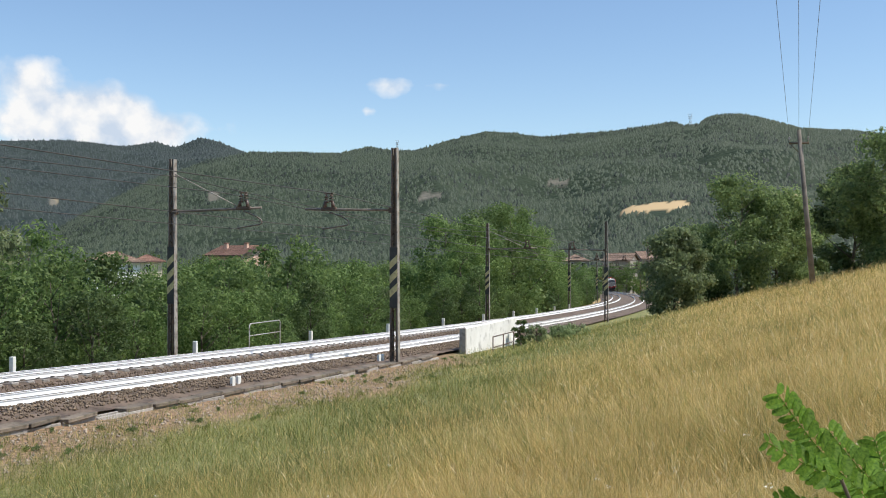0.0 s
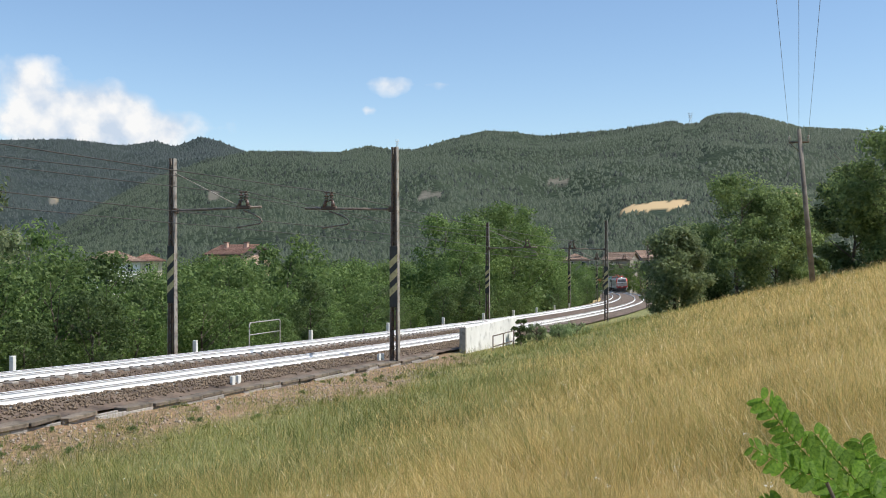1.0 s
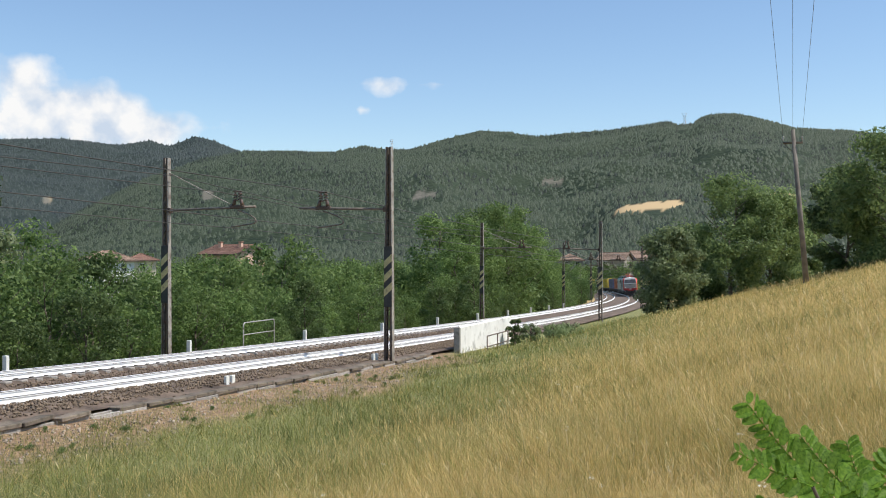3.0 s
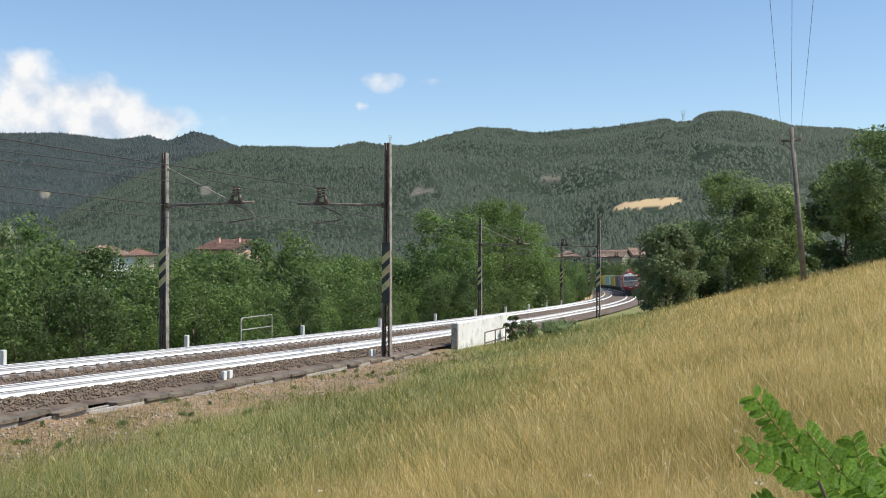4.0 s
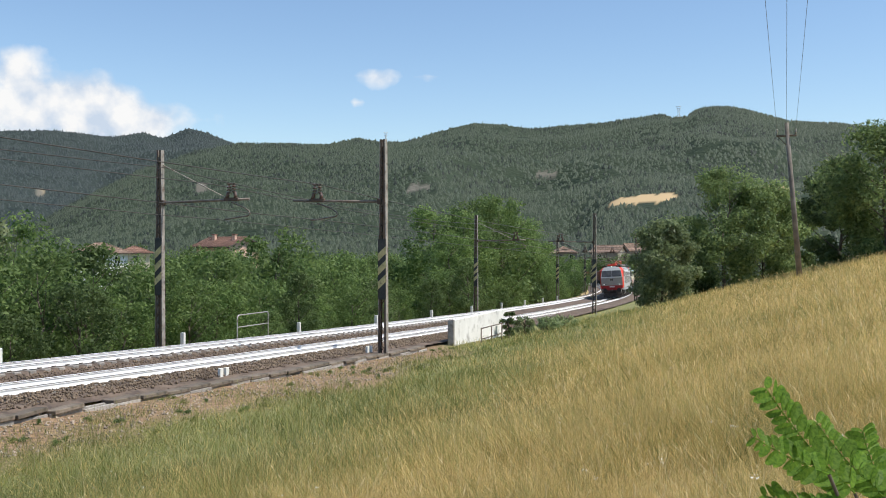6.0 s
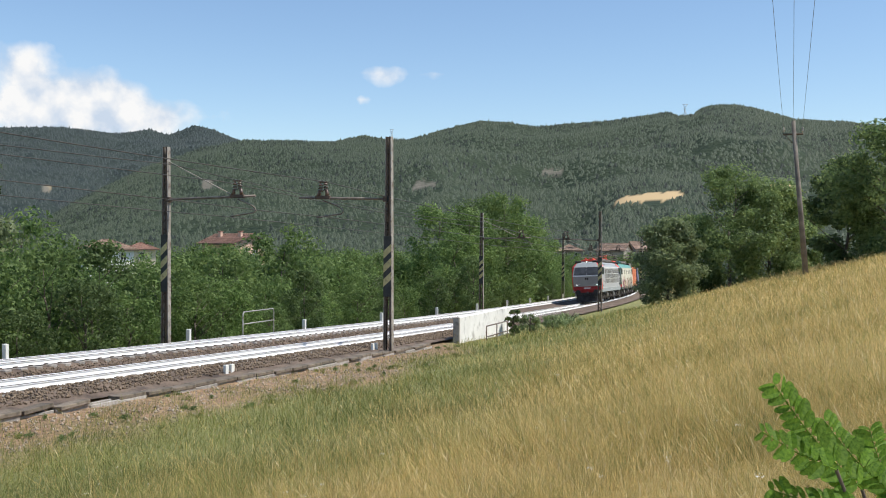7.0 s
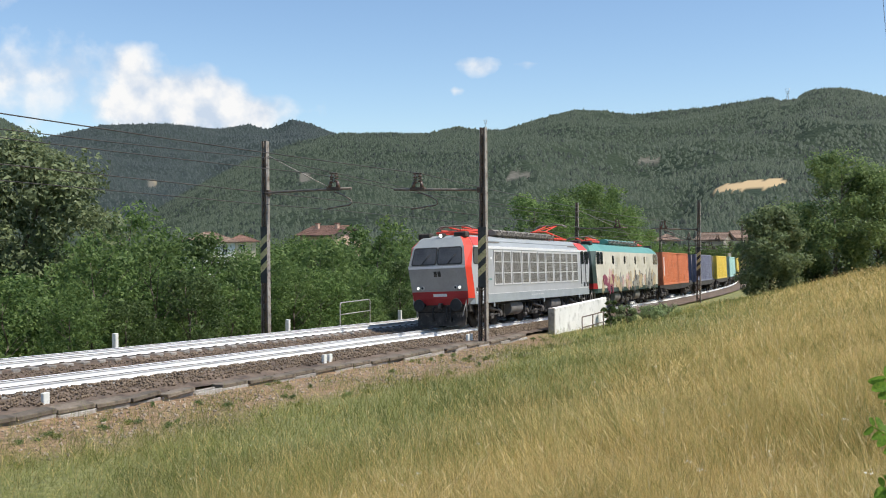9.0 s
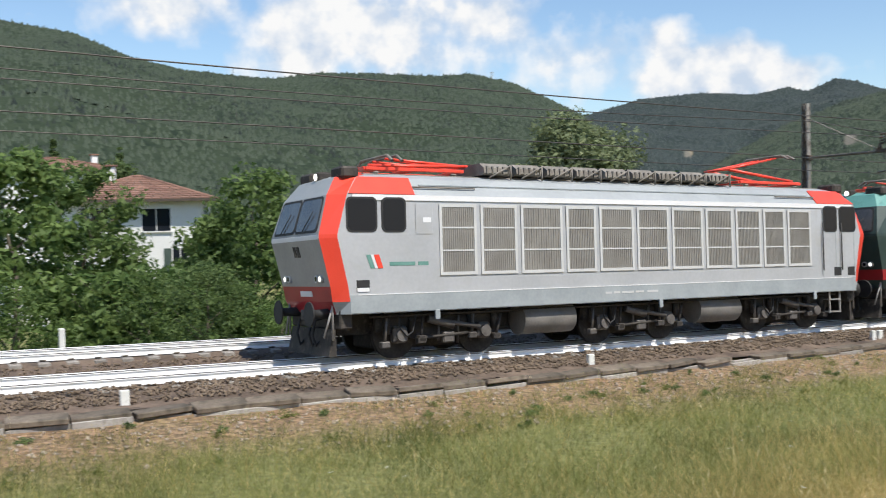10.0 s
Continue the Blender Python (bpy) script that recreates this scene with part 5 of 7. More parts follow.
# ---- wooden line pole with three wires ----
def build_line_pole():
    bx, by = polar(-20.73, 60)
    bz = float(ground_z(np.array([bx]), np.array([by]))[0])
    tx, ty = polar(-19.98, 60)
    top = Vector((tx, ty, 60 * math.tan(radians(6.8))))
    t = thing("line_pole", None, "leaning weathered grey line pole with a crossarm", "utility pole")
    bm = bmesh.new()
    cyl(bm, (bx, by, bz - 0.6), top, 0.17, 0.11, 12)
    part("pole", bm, M_POLE, t)
    side = Vector((math.cos(radians(-20)), math.sin(radians(-20)), 0))
    bm = bmesh.new()
    a, b = top - side * 0.55 - Vector((0, 0, 0.75)), top + side * 0.55 - Vector((0, 0, 0.75))
    cyl(bm, a, b, 0.06, seg=6)
    cyl(bm, top - side * 0.5 - Vector((0, 0, 0.75)), top - Vector((0, 0, 1.3)), 0.025, seg=5)
    part("crossarm", bm, M_BARK, t)
    ends = [(-0.75, -0.1), (0.0, 0.25), (0.72, -0.1)]
    for k, dz in ends:
        bm = bmesh.new()
        p = top + side * k * 0.7 + Vector((0, 0, dz * 1.0 - 0.5))
        for i in range(3):
            cyl(bm, p + Vector((0, 0, i * 0.08)), p + Vector((0, 0, i * 0.08 + 0.06)), 0.075, 0.05, 8)
        cyl(bm, p - Vector((0, 0, 0.15)), p + Vector((0, 0, 0.25)), 0.02, seg=5)
        part("insulator", bm, M_STEEL_GREY, t)
    w = thing("line_wires", None, "three thin wires running overhead from the wooden pole", "wire", kind="structure")
    for k, dz in ends:
        p = top + side * k * 0.7 + Vector((0, 0, dz - 0.3))
        q = Vector((-top.x * 0.8, -top.y * 0.8, 9.4)) + side * k * 1.0
        pts = [p.lerp(q, i / 24) - Vector((0, 0, 4 * 0.5 * (i / 24) * (1 - i / 24))) for i in range(25)]
        tube("wire", pts, 0.007, M_WIRE, w, 1)


build_line_pole()


# ---- single larger trees round the houses ----
for i, (az, d, h, w, mat) in enumerate([(46.6, 47, 10.0, 7.6, M_LEAF_ACACIA), (51.0, 42, 5.2, 5.0, M_LEAF_ACACIA), (48.6, 40, 4.2, 4.4, M_LEAF_ACACIA), (53.5, 40, 5.0, 5.0, M_LEAF_ACACIA), (34.2, 47, 3.0, 3.4, M_LEAF_ACACIA), (40.5, 46, 4.4, 4.2, M_LEAF_ACACIA), (49.0, 52, 8.2, 4.5, M_LEAF_ACACIA), (43.0, 50, 8.0, 4.6, M_LEAF_ACACIA), (56.0, 52, 11.0, 6.5, M_LEAF_ACACIA), (59.5, 44, 10.5, 6.5, M_LEAF_ACACIA),
                                        (54.0, 80, 14, 5, M_LEAF_DARK), (31.6, 60, 6.3, 5.0, M_LEAF_ACACIA), (24.6, 60, 7.5, 6.0, M_LEAF_ACACIA), (28.3, 55, 6.2, 6.5, M_LEAF_ACACIA)]):
    t = build_tree(80 + i, h, w, mat, 9000, 0.17, 0.06, 70, "round", "garden_tree", "leafy green tree between the railway and the houses", "tree", "trees round the houses")
    put(t, ground_pose(*polar(az, d), i, 1.0, 0.2))


def build_conifer(seed, h, w, m):
    """A dark spruce: whorls of drooping clumps that narrow to the tip."""
    rng = np.random.default_rng(seed)
    t = thing("spruce_tree", m, "dark slender spruce behind the village houses", "tree", "spruces behind the houses")
    bm = bmesh.new()
    cyl(bm, (0, 0, -0.5), (0, 0, h * 0.97), h * 0.018, h * 0.003, 8)
    part("trunk", bm, M_BARK, t)
    cs, rs = [], []
    for k in range(120):
        u = 0.12 + 0.86 * rng.random() ** 0.8
        a, r = rng.random() * 6.283, (1 - u) * w / 2 * (0.35 + 0.6 * rng.random())
        cs.append((math.cos(a) * r, math.sin(a) * r, h * u - r * 0.25))
        rs.append(0.12 * w * (1.15 - u) + 0.15)
    v, q = leaf_cloud(rng, np.array(cs), np.array(rs), 7000, 0.13, flat=0.6)
    ob = new("crown", fast_mesh("crown", v, q, M_LEAF_DARK))
    ob.parent = t


for i, (az, top_el) in enumerate([(53.9, 4.1), (57.3, 4.5), (58.0, 3.9)]):
    x, y = polar(az, 112)
    top = 112 * math.tan(radians(top_el))
    build_conifer(150 + i, top + 9, 5.4, Matrix.Translation((x, y, -9)))


# ---- woods of the valley floor, far off ----
def far_woods():
    for mat, seed, share in ((M_LEAF_ACACIA, 1, 0.5), (M_LEAF_DARK, 2, 0.5)):
        rng = np.random.default_rng(70 + seed)
        clumps = ([], [], 0.26, 62), ([], [], 0.5, 30)
        for _ in range(560):
            az = rng.uniform(-12.5, 62)
            d = 105 * (560 / 105) ** rng.random()
            if az > 31 and d < 135:
                continue
            if 9.5 < az < 20.5 and d < 150 and rng.random() < 0.6:
                continue
            if az < -5 and d < 330:
                continue
            x, y = polar(az, d)
            top = -2.2 + rng.normal() * 1.1 - max(0, 150 - d) * 0.004
            if d > 200:
                top = -3.5 + (d - 200) * 0.006 + rng.normal() * 1.6
            if az < 0 and d > 150:
                top -= 2.0
            if 9.5 < az < 20.5 and d < 200:
                top -= 1.6
            if az > 30:
                top += 0.5 + (d - 130) * 0.008
            r = 2.2 + 2.2 * rng.random() + d * 0.004
            cs, rs = clumps[0 if d < 210 else 1][:2]
            for k in range(6):
                cs.append((x + rng.normal() * r * 0.5, y + rng.normal() * r * 0.5, top - r * 0.6 - abs(rng.normal()) * r * 0.9))
                rs.append(r * (0.45 + 0.3 * rng.random()))
        for cs, rs, size, count in clumps:
            v, q = leaf_cloud(rng, np.array(cs), np.array(rs), len(cs) * count, size, flat=0.9)
            tagged(new("far_woods", fast_mesh("far_woods", v, q, mat)), "dense green woods filling the valley floor", "woods", kind="stuff")


far_woods()


# ---- weeds on the earth strip, bush at the parapet ----
def weeds():
    rng = random.Random(12)
    kinds = []
    for i, mat in enumerate((M_GRASS_GREEN, M_LEAF_OLIVE)):
        nr = np.random.default_rng(90 + i)
        t = thing("weed", None, "low green weed tuft on bare earth", "weed", "weeds beside the track")
        cs = nr.normal(size=(9, 3)) * np.array([0.18, 0.18, 0.06]) + np.array([0, 0, 0.14])
        v, q = leaf_cloud(nr, cs, np.full(9, 0.13), 260, 0.035)
        ob = new("leaves", fast_mesh("leaves", v, q, mat))
        ob.parent = t
        kinds.append(t)
    first = set()
    for i in range(130):
        s, v = rng.uniform(-30, 26), 6.6 - 3.4 * rng.random() ** 1.5
        p = tpt(s, v)
        m = ground_pose(p.x, p.y, rng.random() * 6, 1.0) @ Matrix.Diagonal((*[0.25 + 0.45 * rng.random()] * 2, 0.25 + 0.2 * rng.random(), 1))
        k = rng.choice(kinds)
        if k.name in first:
            c = copy_thing(k, Matrix())
            c.matrix_basis = m
        else:
            first.add(k.name)
            k.matrix_basis = m
    for i, (s, v, h, w) in enumerate([(33.6, 3.8, 1.5, 1.0), (36.6, 3.9, 1.0, 1.3), (40, 4.4, 0.8, 1.6), (44, 4.6, 0.7, 2.0)]):
        t = build_tree(120 + i, h, w, M_LEAF_SHRUB if i else M_LEAF_OLIVE, 1500, 0.06, 0.0, 26, "round", "bush", "scrubby green bush against the parapet", "bush", "bushes at the parapet")
        p = tpt(s, v)
        put(t, ground_pose(p.x, p.y, i))
    # pale stones and flower heads
    nr = np.random.default_rng(14)
    n = 4200
    s, v = nr.uniform(-32, 20, n), 3.0 + 3.4 * nr.random(n) ** 1.3
    xs, ys, th = (np.interp(s, SS, a) for a in (_x, _y, _th))
    x, y = xs + v * np.sin(th), ys - v * np.cos(th)
    z = ground_z(x, y)
    tet = np.array([[1, 1, 1], [1, -1, -1], [-1, 1, -1], [-1, -1, 1]], float)
    q, _ = np.linalg.qr(nr.normal(size=(n, 3, 3)))
    vv = np.stack([x, y, z + 0.01], -1)[:, None, :] + np.einsum("nij,kj->nki", q, tet) * (0.012 + 0.03 * nr.random(n) ** 3)[:, None, None]
    base = np.arange(n)[:, None] * 4
    f = np.concatenate([base + np.array([k]) for k in ((0, 1, 2), (0, 3, 1), (0, 2, 3), (1, 3, 2))], 0)
    tagged(new("rubble", fast_mesh("rubble", vv.reshape(-1, 3), f, M_RUBBLE)), "pale stones strewn over the bare earth", "stones", kind="stuff")
    n = 170
    az, d = np.radians(nr.uniform(-26, 62, n)), 5 * (45 / 5) ** nr.random(n)
    x, y = -np.sin(az) * d, np.cos(az) * d
    s, v, _zt = sv_grid(x, y)
    ok = v > 6.5
    c = np.stack([x, y, ground_z(x, y) + 0.35 + 0.2 * nr.random(n)], -1)[ok]
    vv, f = leaf_cloud(nr, c, np.full(len(c), 0.035), len(c) * 9, 0.006, 1.5, 0.3)
    tagged(new("wild_flowers", fast_mesh("wild_flowers", vv, f, M_FLOWER)), "small white wild flower heads among the grass", "flowers", kind="stuff")


weeds()


# ---- acacia sapling in the foreground, swaying ----
def leaflet_mesh():
    bm = bmesh.new()
    ring = []
    for k in range(10):
        a = 2 * math.pi * k / 10
        ring.append(bm.verts.new((0.5 + 0.5 * math.cos(a), 0.27 * math.sin(a), 0.10 * abs(math.sin(a)) - 0.06 * math.cos(a))))
    c = bm.verts.new((0.5, 0, 0.0))
    for k in range(10):
        bm.faces.new((c, ring[k], ring[(k + 1) % 10]))
    ob = part("leaflet", bm, M_LEAF_FRESH)
    me = ob.data
    bpy.data.objects.remove(ob)
    return me


def frond(leaf, parent, m, length, pairs, size):
    """A pinnate leaf: a curved stalk with paired oval leaflets, each a piece of its own."""
    pts = [Vector((i / pairs * length, 0.06 * length * math.sin(3 * i / pairs), -0.12 * length * (i / pairs) ** 2)) for i in range(pairs + 1)]
    f = tube("frond", [m @ q for q in pts], 0.0016, M_LEAF_FRESH, parent, 1)
    for i in range(1, pairs + 1):
        for sy in (-1, 1):
            L = size * (0.7 + 0.5 * random.random()) * (1 - 0.35 * (i / pairs) ** 4)
            d = Vector((0.45, sy, -0.22 + 0.3 * random.random())).normalized()
            ob = new("leaflet", leaf)
            ob.parent = f
            r = d.to_track_quat("X", "Z").to_matrix().to_4x4()
            ob.matrix_local = m @ Matrix.Translation(pts[i]) @ r @ Matrix.Rotation(random.uniform(-0.6, 0.6), 4, "X") @ Matrix.Scale(L, 4)


def build_sapling():
    random.seed(21)
    leaf = leaflet_mesh()
    bx, by = 1.12, 1.75
    base = Vector((bx, by, float(ground_z(np.array([bx]), np.array([by]))[0])))
    t = thing("acacia_sapling", Matrix.Translation(base), "bright green acacia sapling with feathery leaves in the wind", "sapling")

    def at(az, el, d=2.05):
        x, y = polar(az - 0.4, d)
        return Vector((x, y, d * math.tan(radians(el + 0.3)))) - base
    # fronds: foot and tip (azimuth, elevation, distance), pairs of leaflets, leaflet length
    fronds = [((-22.9, -13.2, 2.05), (-18.9, -7.9, 2.0), 11, 0.046), ((-21.6, -12.3, 2.0), (-18.1, -10.4, 1.95), 7, 0.038), ((-24.3, -13.3, 2.1), (-21.2, -9.6, 2.15), 9, 0.046),
              ((-22.9, -14.2, 2.0), (-18.6, -13.4, 1.95), 8, 0.044), ((-23.6, -14.6, 2.05), (-20.3, -15.2, 1.95), 7, 0.046), ((-25.0, -14.0, 2.1), (-23.4, -9.9, 2.2), 9, 0.046),
              ((-24.6, -13.0, 2.2), (-26.8, -9.6, 2.3), 8, 0.044), ((-23.4, -15.5, 2.0), (-19.6, -17.4, 1.95), 8, 0.044)]
    for f0, f1, pairs, size in fronds:
        pairs = int(pairs * 1.5)
        a, b = at(*f0), at(*f1)
        low = Vector((random.uniform(-0.02, 0.02), random.uniform(-0.02, 0.02), -0.1))
        mid = low.lerp(a, 0.6) + Vector((0.05, 0.03, 0.0))
        tube("stem", [low, low.lerp(mid, 0.5) + Vector((0.015, 0, 0)), mid, a], 0.0035, M_BARK, t, 2)
        x_ = (b - a).normalized()
        z_ = (Vector((-0.15, -0.75, 0.65)) + Vector((random.uniform(-0.2, 0.2), 0, 0))).normalized()
        y_ = z_.cross(x_).normalized()
        z_ = x_.cross(y_)
        m = Matrix((x_, y_, z_)).transposed().to_4x4()
        m.translation = a
        frond(leaf, t, m, (b - a).length, pairs, size)
    return t, base


SAPLING, SAPLING_AT = build_sapling()
SWAY = [(0.0, 0.5, 0.0), (0.3, 1.5, 0.4), (0.6, 0.5, -0.4), (0.9, 0.0, -1.0), (1.2, 0.5, -1.8), (1.5, 1.0, -2.2), (1.8, 0.5, -2.0), (2.1, 1.5, -2.5), (2.4, 0.5, -2.3), (2.7, 1.5, -2.4), (3.2, 0.0, -1.9), (3.8, 1.0, -1.5), (4.1, 0.5, -1.2), (4.5, 1.5, -1.4), (5.0, 0.5, -0.9), (5.5, 1.0, -1.0), (6.0, 2.0, -0.4), (6.8, 0.5, 0.0), (7.2, 1.5, 0.3), (7.6, 0.5, 0.1), (8.0, 1.5, 0.2), (8.5, 0.5, 0.0), (9.0, 1.0, 0.3), (9.5, 1.5, 0.0), (10.0, 0.5, 0.2)]


# ---- the train ----
M_SILVER = surf("silver_paint", (0.40, 0.41, 0.42), (0.48, 0.49, 0.50), 0.8, 0.42, 0, 0.15, 12, (0.42, 0.42, 0.41), 0.68)
# end faces: the silver darkened for their shade and some dirt
M_FACE = surf("shaded_dusty_paint", (0.29, 0.285, 0.275), (0.38, 0.375, 0.36), 1.0, 0.5, 0, 0.05, 12)
M_ROOF_GREY = surf("roof_grey_paint", (0.28, 0.30, 0.305), (0.35, 0.37, 0.375), 1.0, 0.5, 0, 0, 10)
M_LIGHT_STRIPE = surf("pale_stripe_paint", (0.7, 0.7, 0.7), (0.78, 0.78, 0.78), 1, 0.45)
M_SILL = surf("grey_sill_paint", (0.27, 0.30, 0.31), (0.36, 0.39, 0.40), 1.5, 0.5, 0, 0, 15)
M_RED = surf("bright_red_paint", (0.72, 0.055, 0.03), (0.82, 0.075, 0.04), 1.5, 0.38)
M_DEEP_RED = surf("deep_red_paint", (0.32, 0.015, 0.02), (0.42, 0.025, 0.03), 1.5, 0.45)
M_GRILLE = surf("grille_bronze", (0.24, 0.225, 0.20), (0.32, 0.305, 0.275), 2, 0.5, 0, 0.3, 20)
M_FRAME = surf("grille_frame", (0.50, 0.50, 0.49), (0.58, 0.58, 0.56), 2, 0.5)
M_DARKGEAR = surf("running_gear", (0.018, 0.016, 0.014), (0.075, 0.065, 0.055), 3, 0.75, 0, 0.2, 30, (0.13, 0.11, 0.09), 0.66)
M_GEARLIGHT = surf("greased_steel", (0.07, 0.062, 0.055), (0.18, 0.165, 0.15), 3, 0.55, 0, 0.4, 30)
M_TANK = surf("grey_tank", (0.15, 0.14, 0.125), (0.23, 0.215, 0.195), 2, 0.6, 0, 0.1, 20)
M_ROOFGEAR = surf("roof_gear", (0.14, 0.125, 0.105), (0.26, 0.235, 0.2), 3, 0.75)
M_RUBBER = surf("rubber", (0.015, 0.015, 0.015), (0.03, 0.03, 0.03), 6, 0.7)
M_TEAL = surf("teal_paint", (0.085, 0.25, 0.215), (0.14, 0.33, 0.29), 1.2, 0.45, 0, 0, 20, (0.08, 0.2, 0.18), 0.68)
M_CREAM = surf("weathered_cream_paint", (0.52, 0.49, 0.40), (0.66, 0.63, 0.53), 0.9, 0.5, 0, 0, 14, (0.38, 0.33, 0.24), 0.65)
M_GRAFFITI = [surf("graffiti_" + n, c, tuple(x * 1.2 for x in c), 2, 0.5) for n, c in (("plum", (0.20, 0.05, 0.08)), ("sand", (0.40, 0.31, 0.19)), ("grey", (0.26, 0.25, 0.22)), ("pink", (0.50, 0.33, 0.30)), ("black", (0.09, 0.085, 0.08)))]


def lamp_material():
    m, n, l, b = nodes_of("headlight_glow")
    b.inputs["Base Color"].default_value = (0.9, 0.88, 0.8, 1)
    b.inputs["Emission Color"].default_value = (1, 0.96, 0.85, 1)
    b.inputs["Emission Strength"].default_value = 1.4
    return m


M_LAMP = lamp_material()
M_EMBLEM = surf("emblem_green", (0.10, 0.24, 0.20), (0.15, 0.30, 0.26), 4, 0.5)
LEN = 17.4


def slice_at(z, zs, vals):
    return float(np.interp(z, zs, vals))


ZS = [1.04, 1.30, 1.62, 2.62, 2.70, 3.53, 3.92, 4.02]
XF = [0.42, 0.30, 0.25, 0.0, 0.0, 0.26, 0.55, 0.85]
XSIDE = [0.62, 0.62, 0.58, 0.36, 0.36, 0.60, 0.95, 1.3]
WF = [1.22, 1.30, 1.32, 1.345, 1.345, 1.20, 0.95, 0.7]
WS = [1.48, 1.48, 1.48, 1.48, 1.48, 1.46, 1.14, 0.85]


def loco_shell(name, parent, face_mats, L=LEN):
    """The body lofted out of octagons; x is forward, so the tail lies at -L. face_mats(z, part) -> material index."""
    bm = bmesh.new()
    rings = []
    for i, z in enumerate(ZS):
        pts = [(-XF[i], WF[i]), (-XSIDE[i], WS[i]), (-L + XSIDE[i], WS[i]), (-L + XF[i], WF[i]),
               (-L + XF[i], -WF[i]), (-L + XSIDE[i], -WS[i]), (-XSIDE[i], -WS[i]), (-XF[i], -WF[i])]
        rings.append([bm.verts.new((x, y, z)) for x, y in pts])
    names = ["corner", "side", "corner", "end", "corner", "side", "corner", "end"]
    for i in range(len(ZS) - 1):
        for j in range(8):
            f = bm.faces.new((rings[i][j], rings[i][(j + 1) % 8], rings[i + 1][(j + 1) % 8], rings[i + 1][j]))
            f.material_index = face_mats(i, names[j])
    bm.faces.new(rings[-1]).material_index = face_mats(len(ZS) - 1, "roof")
    bm.faces.new(rings[0][::-1]).material_index = face_mats(0, "floor")
    bmesh.ops.recalc_face_normals(bm, faces=bm.faces)
    return bm


def face_quad(bm, u0, u1, z0, z1, front=True, push=0.012, L=LEN, r=0.0):
    """A panel on the sloped end face, u across it, z up; lies just proud of the face."""
    pts = []
    for u, z in ((u0, z0), (u1, z0), (u1, z1), (u0, z1)):
        x = -slice_at(z, ZS, XF) + push
        pts.append((x if front else -L - x, u, z))
    back = [(x - (0.03 if front else -0.03), y, z) for x, y, z in pts]
    a, b = [bm.verts.new(p) for p in pts], [bm.verts.new(p) for p in back]
    fs = [bm.faces.new(a)] + [bm.faces.new((a[i], a[(i + 1) % 4], b[(i + 1) % 4], b[i])) for i in range(4)]
    if r:
        ed = [e for e in bm.edges if any(e.verts[0] in (a[i], b[i]) and e.verts[1] in (a[i], b[i]) for i in range(4))]
        bmesh.ops.bevel(bm, geom=ed, offset=r, segments=3, affect="EDGES")
    bmesh.ops.recalc_face_normals(bm, faces=bm.faces)


def rounded(u0, u1, z0, z1, r, n=4):
    pts = []
    for cx, cz, a0 in ((u1 - r, z1 - r, 0), (u0 + r, z1 - r, 90), (u0 + r, z0 + r, 180), (u1 - r, z0 + r, 270)):
        for i in range(n + 1):
            a = radians(a0 + 90 * i / n)
            pts.append((cx + r * math.cos(a), cz + r * math.sin(a)))
    return pts


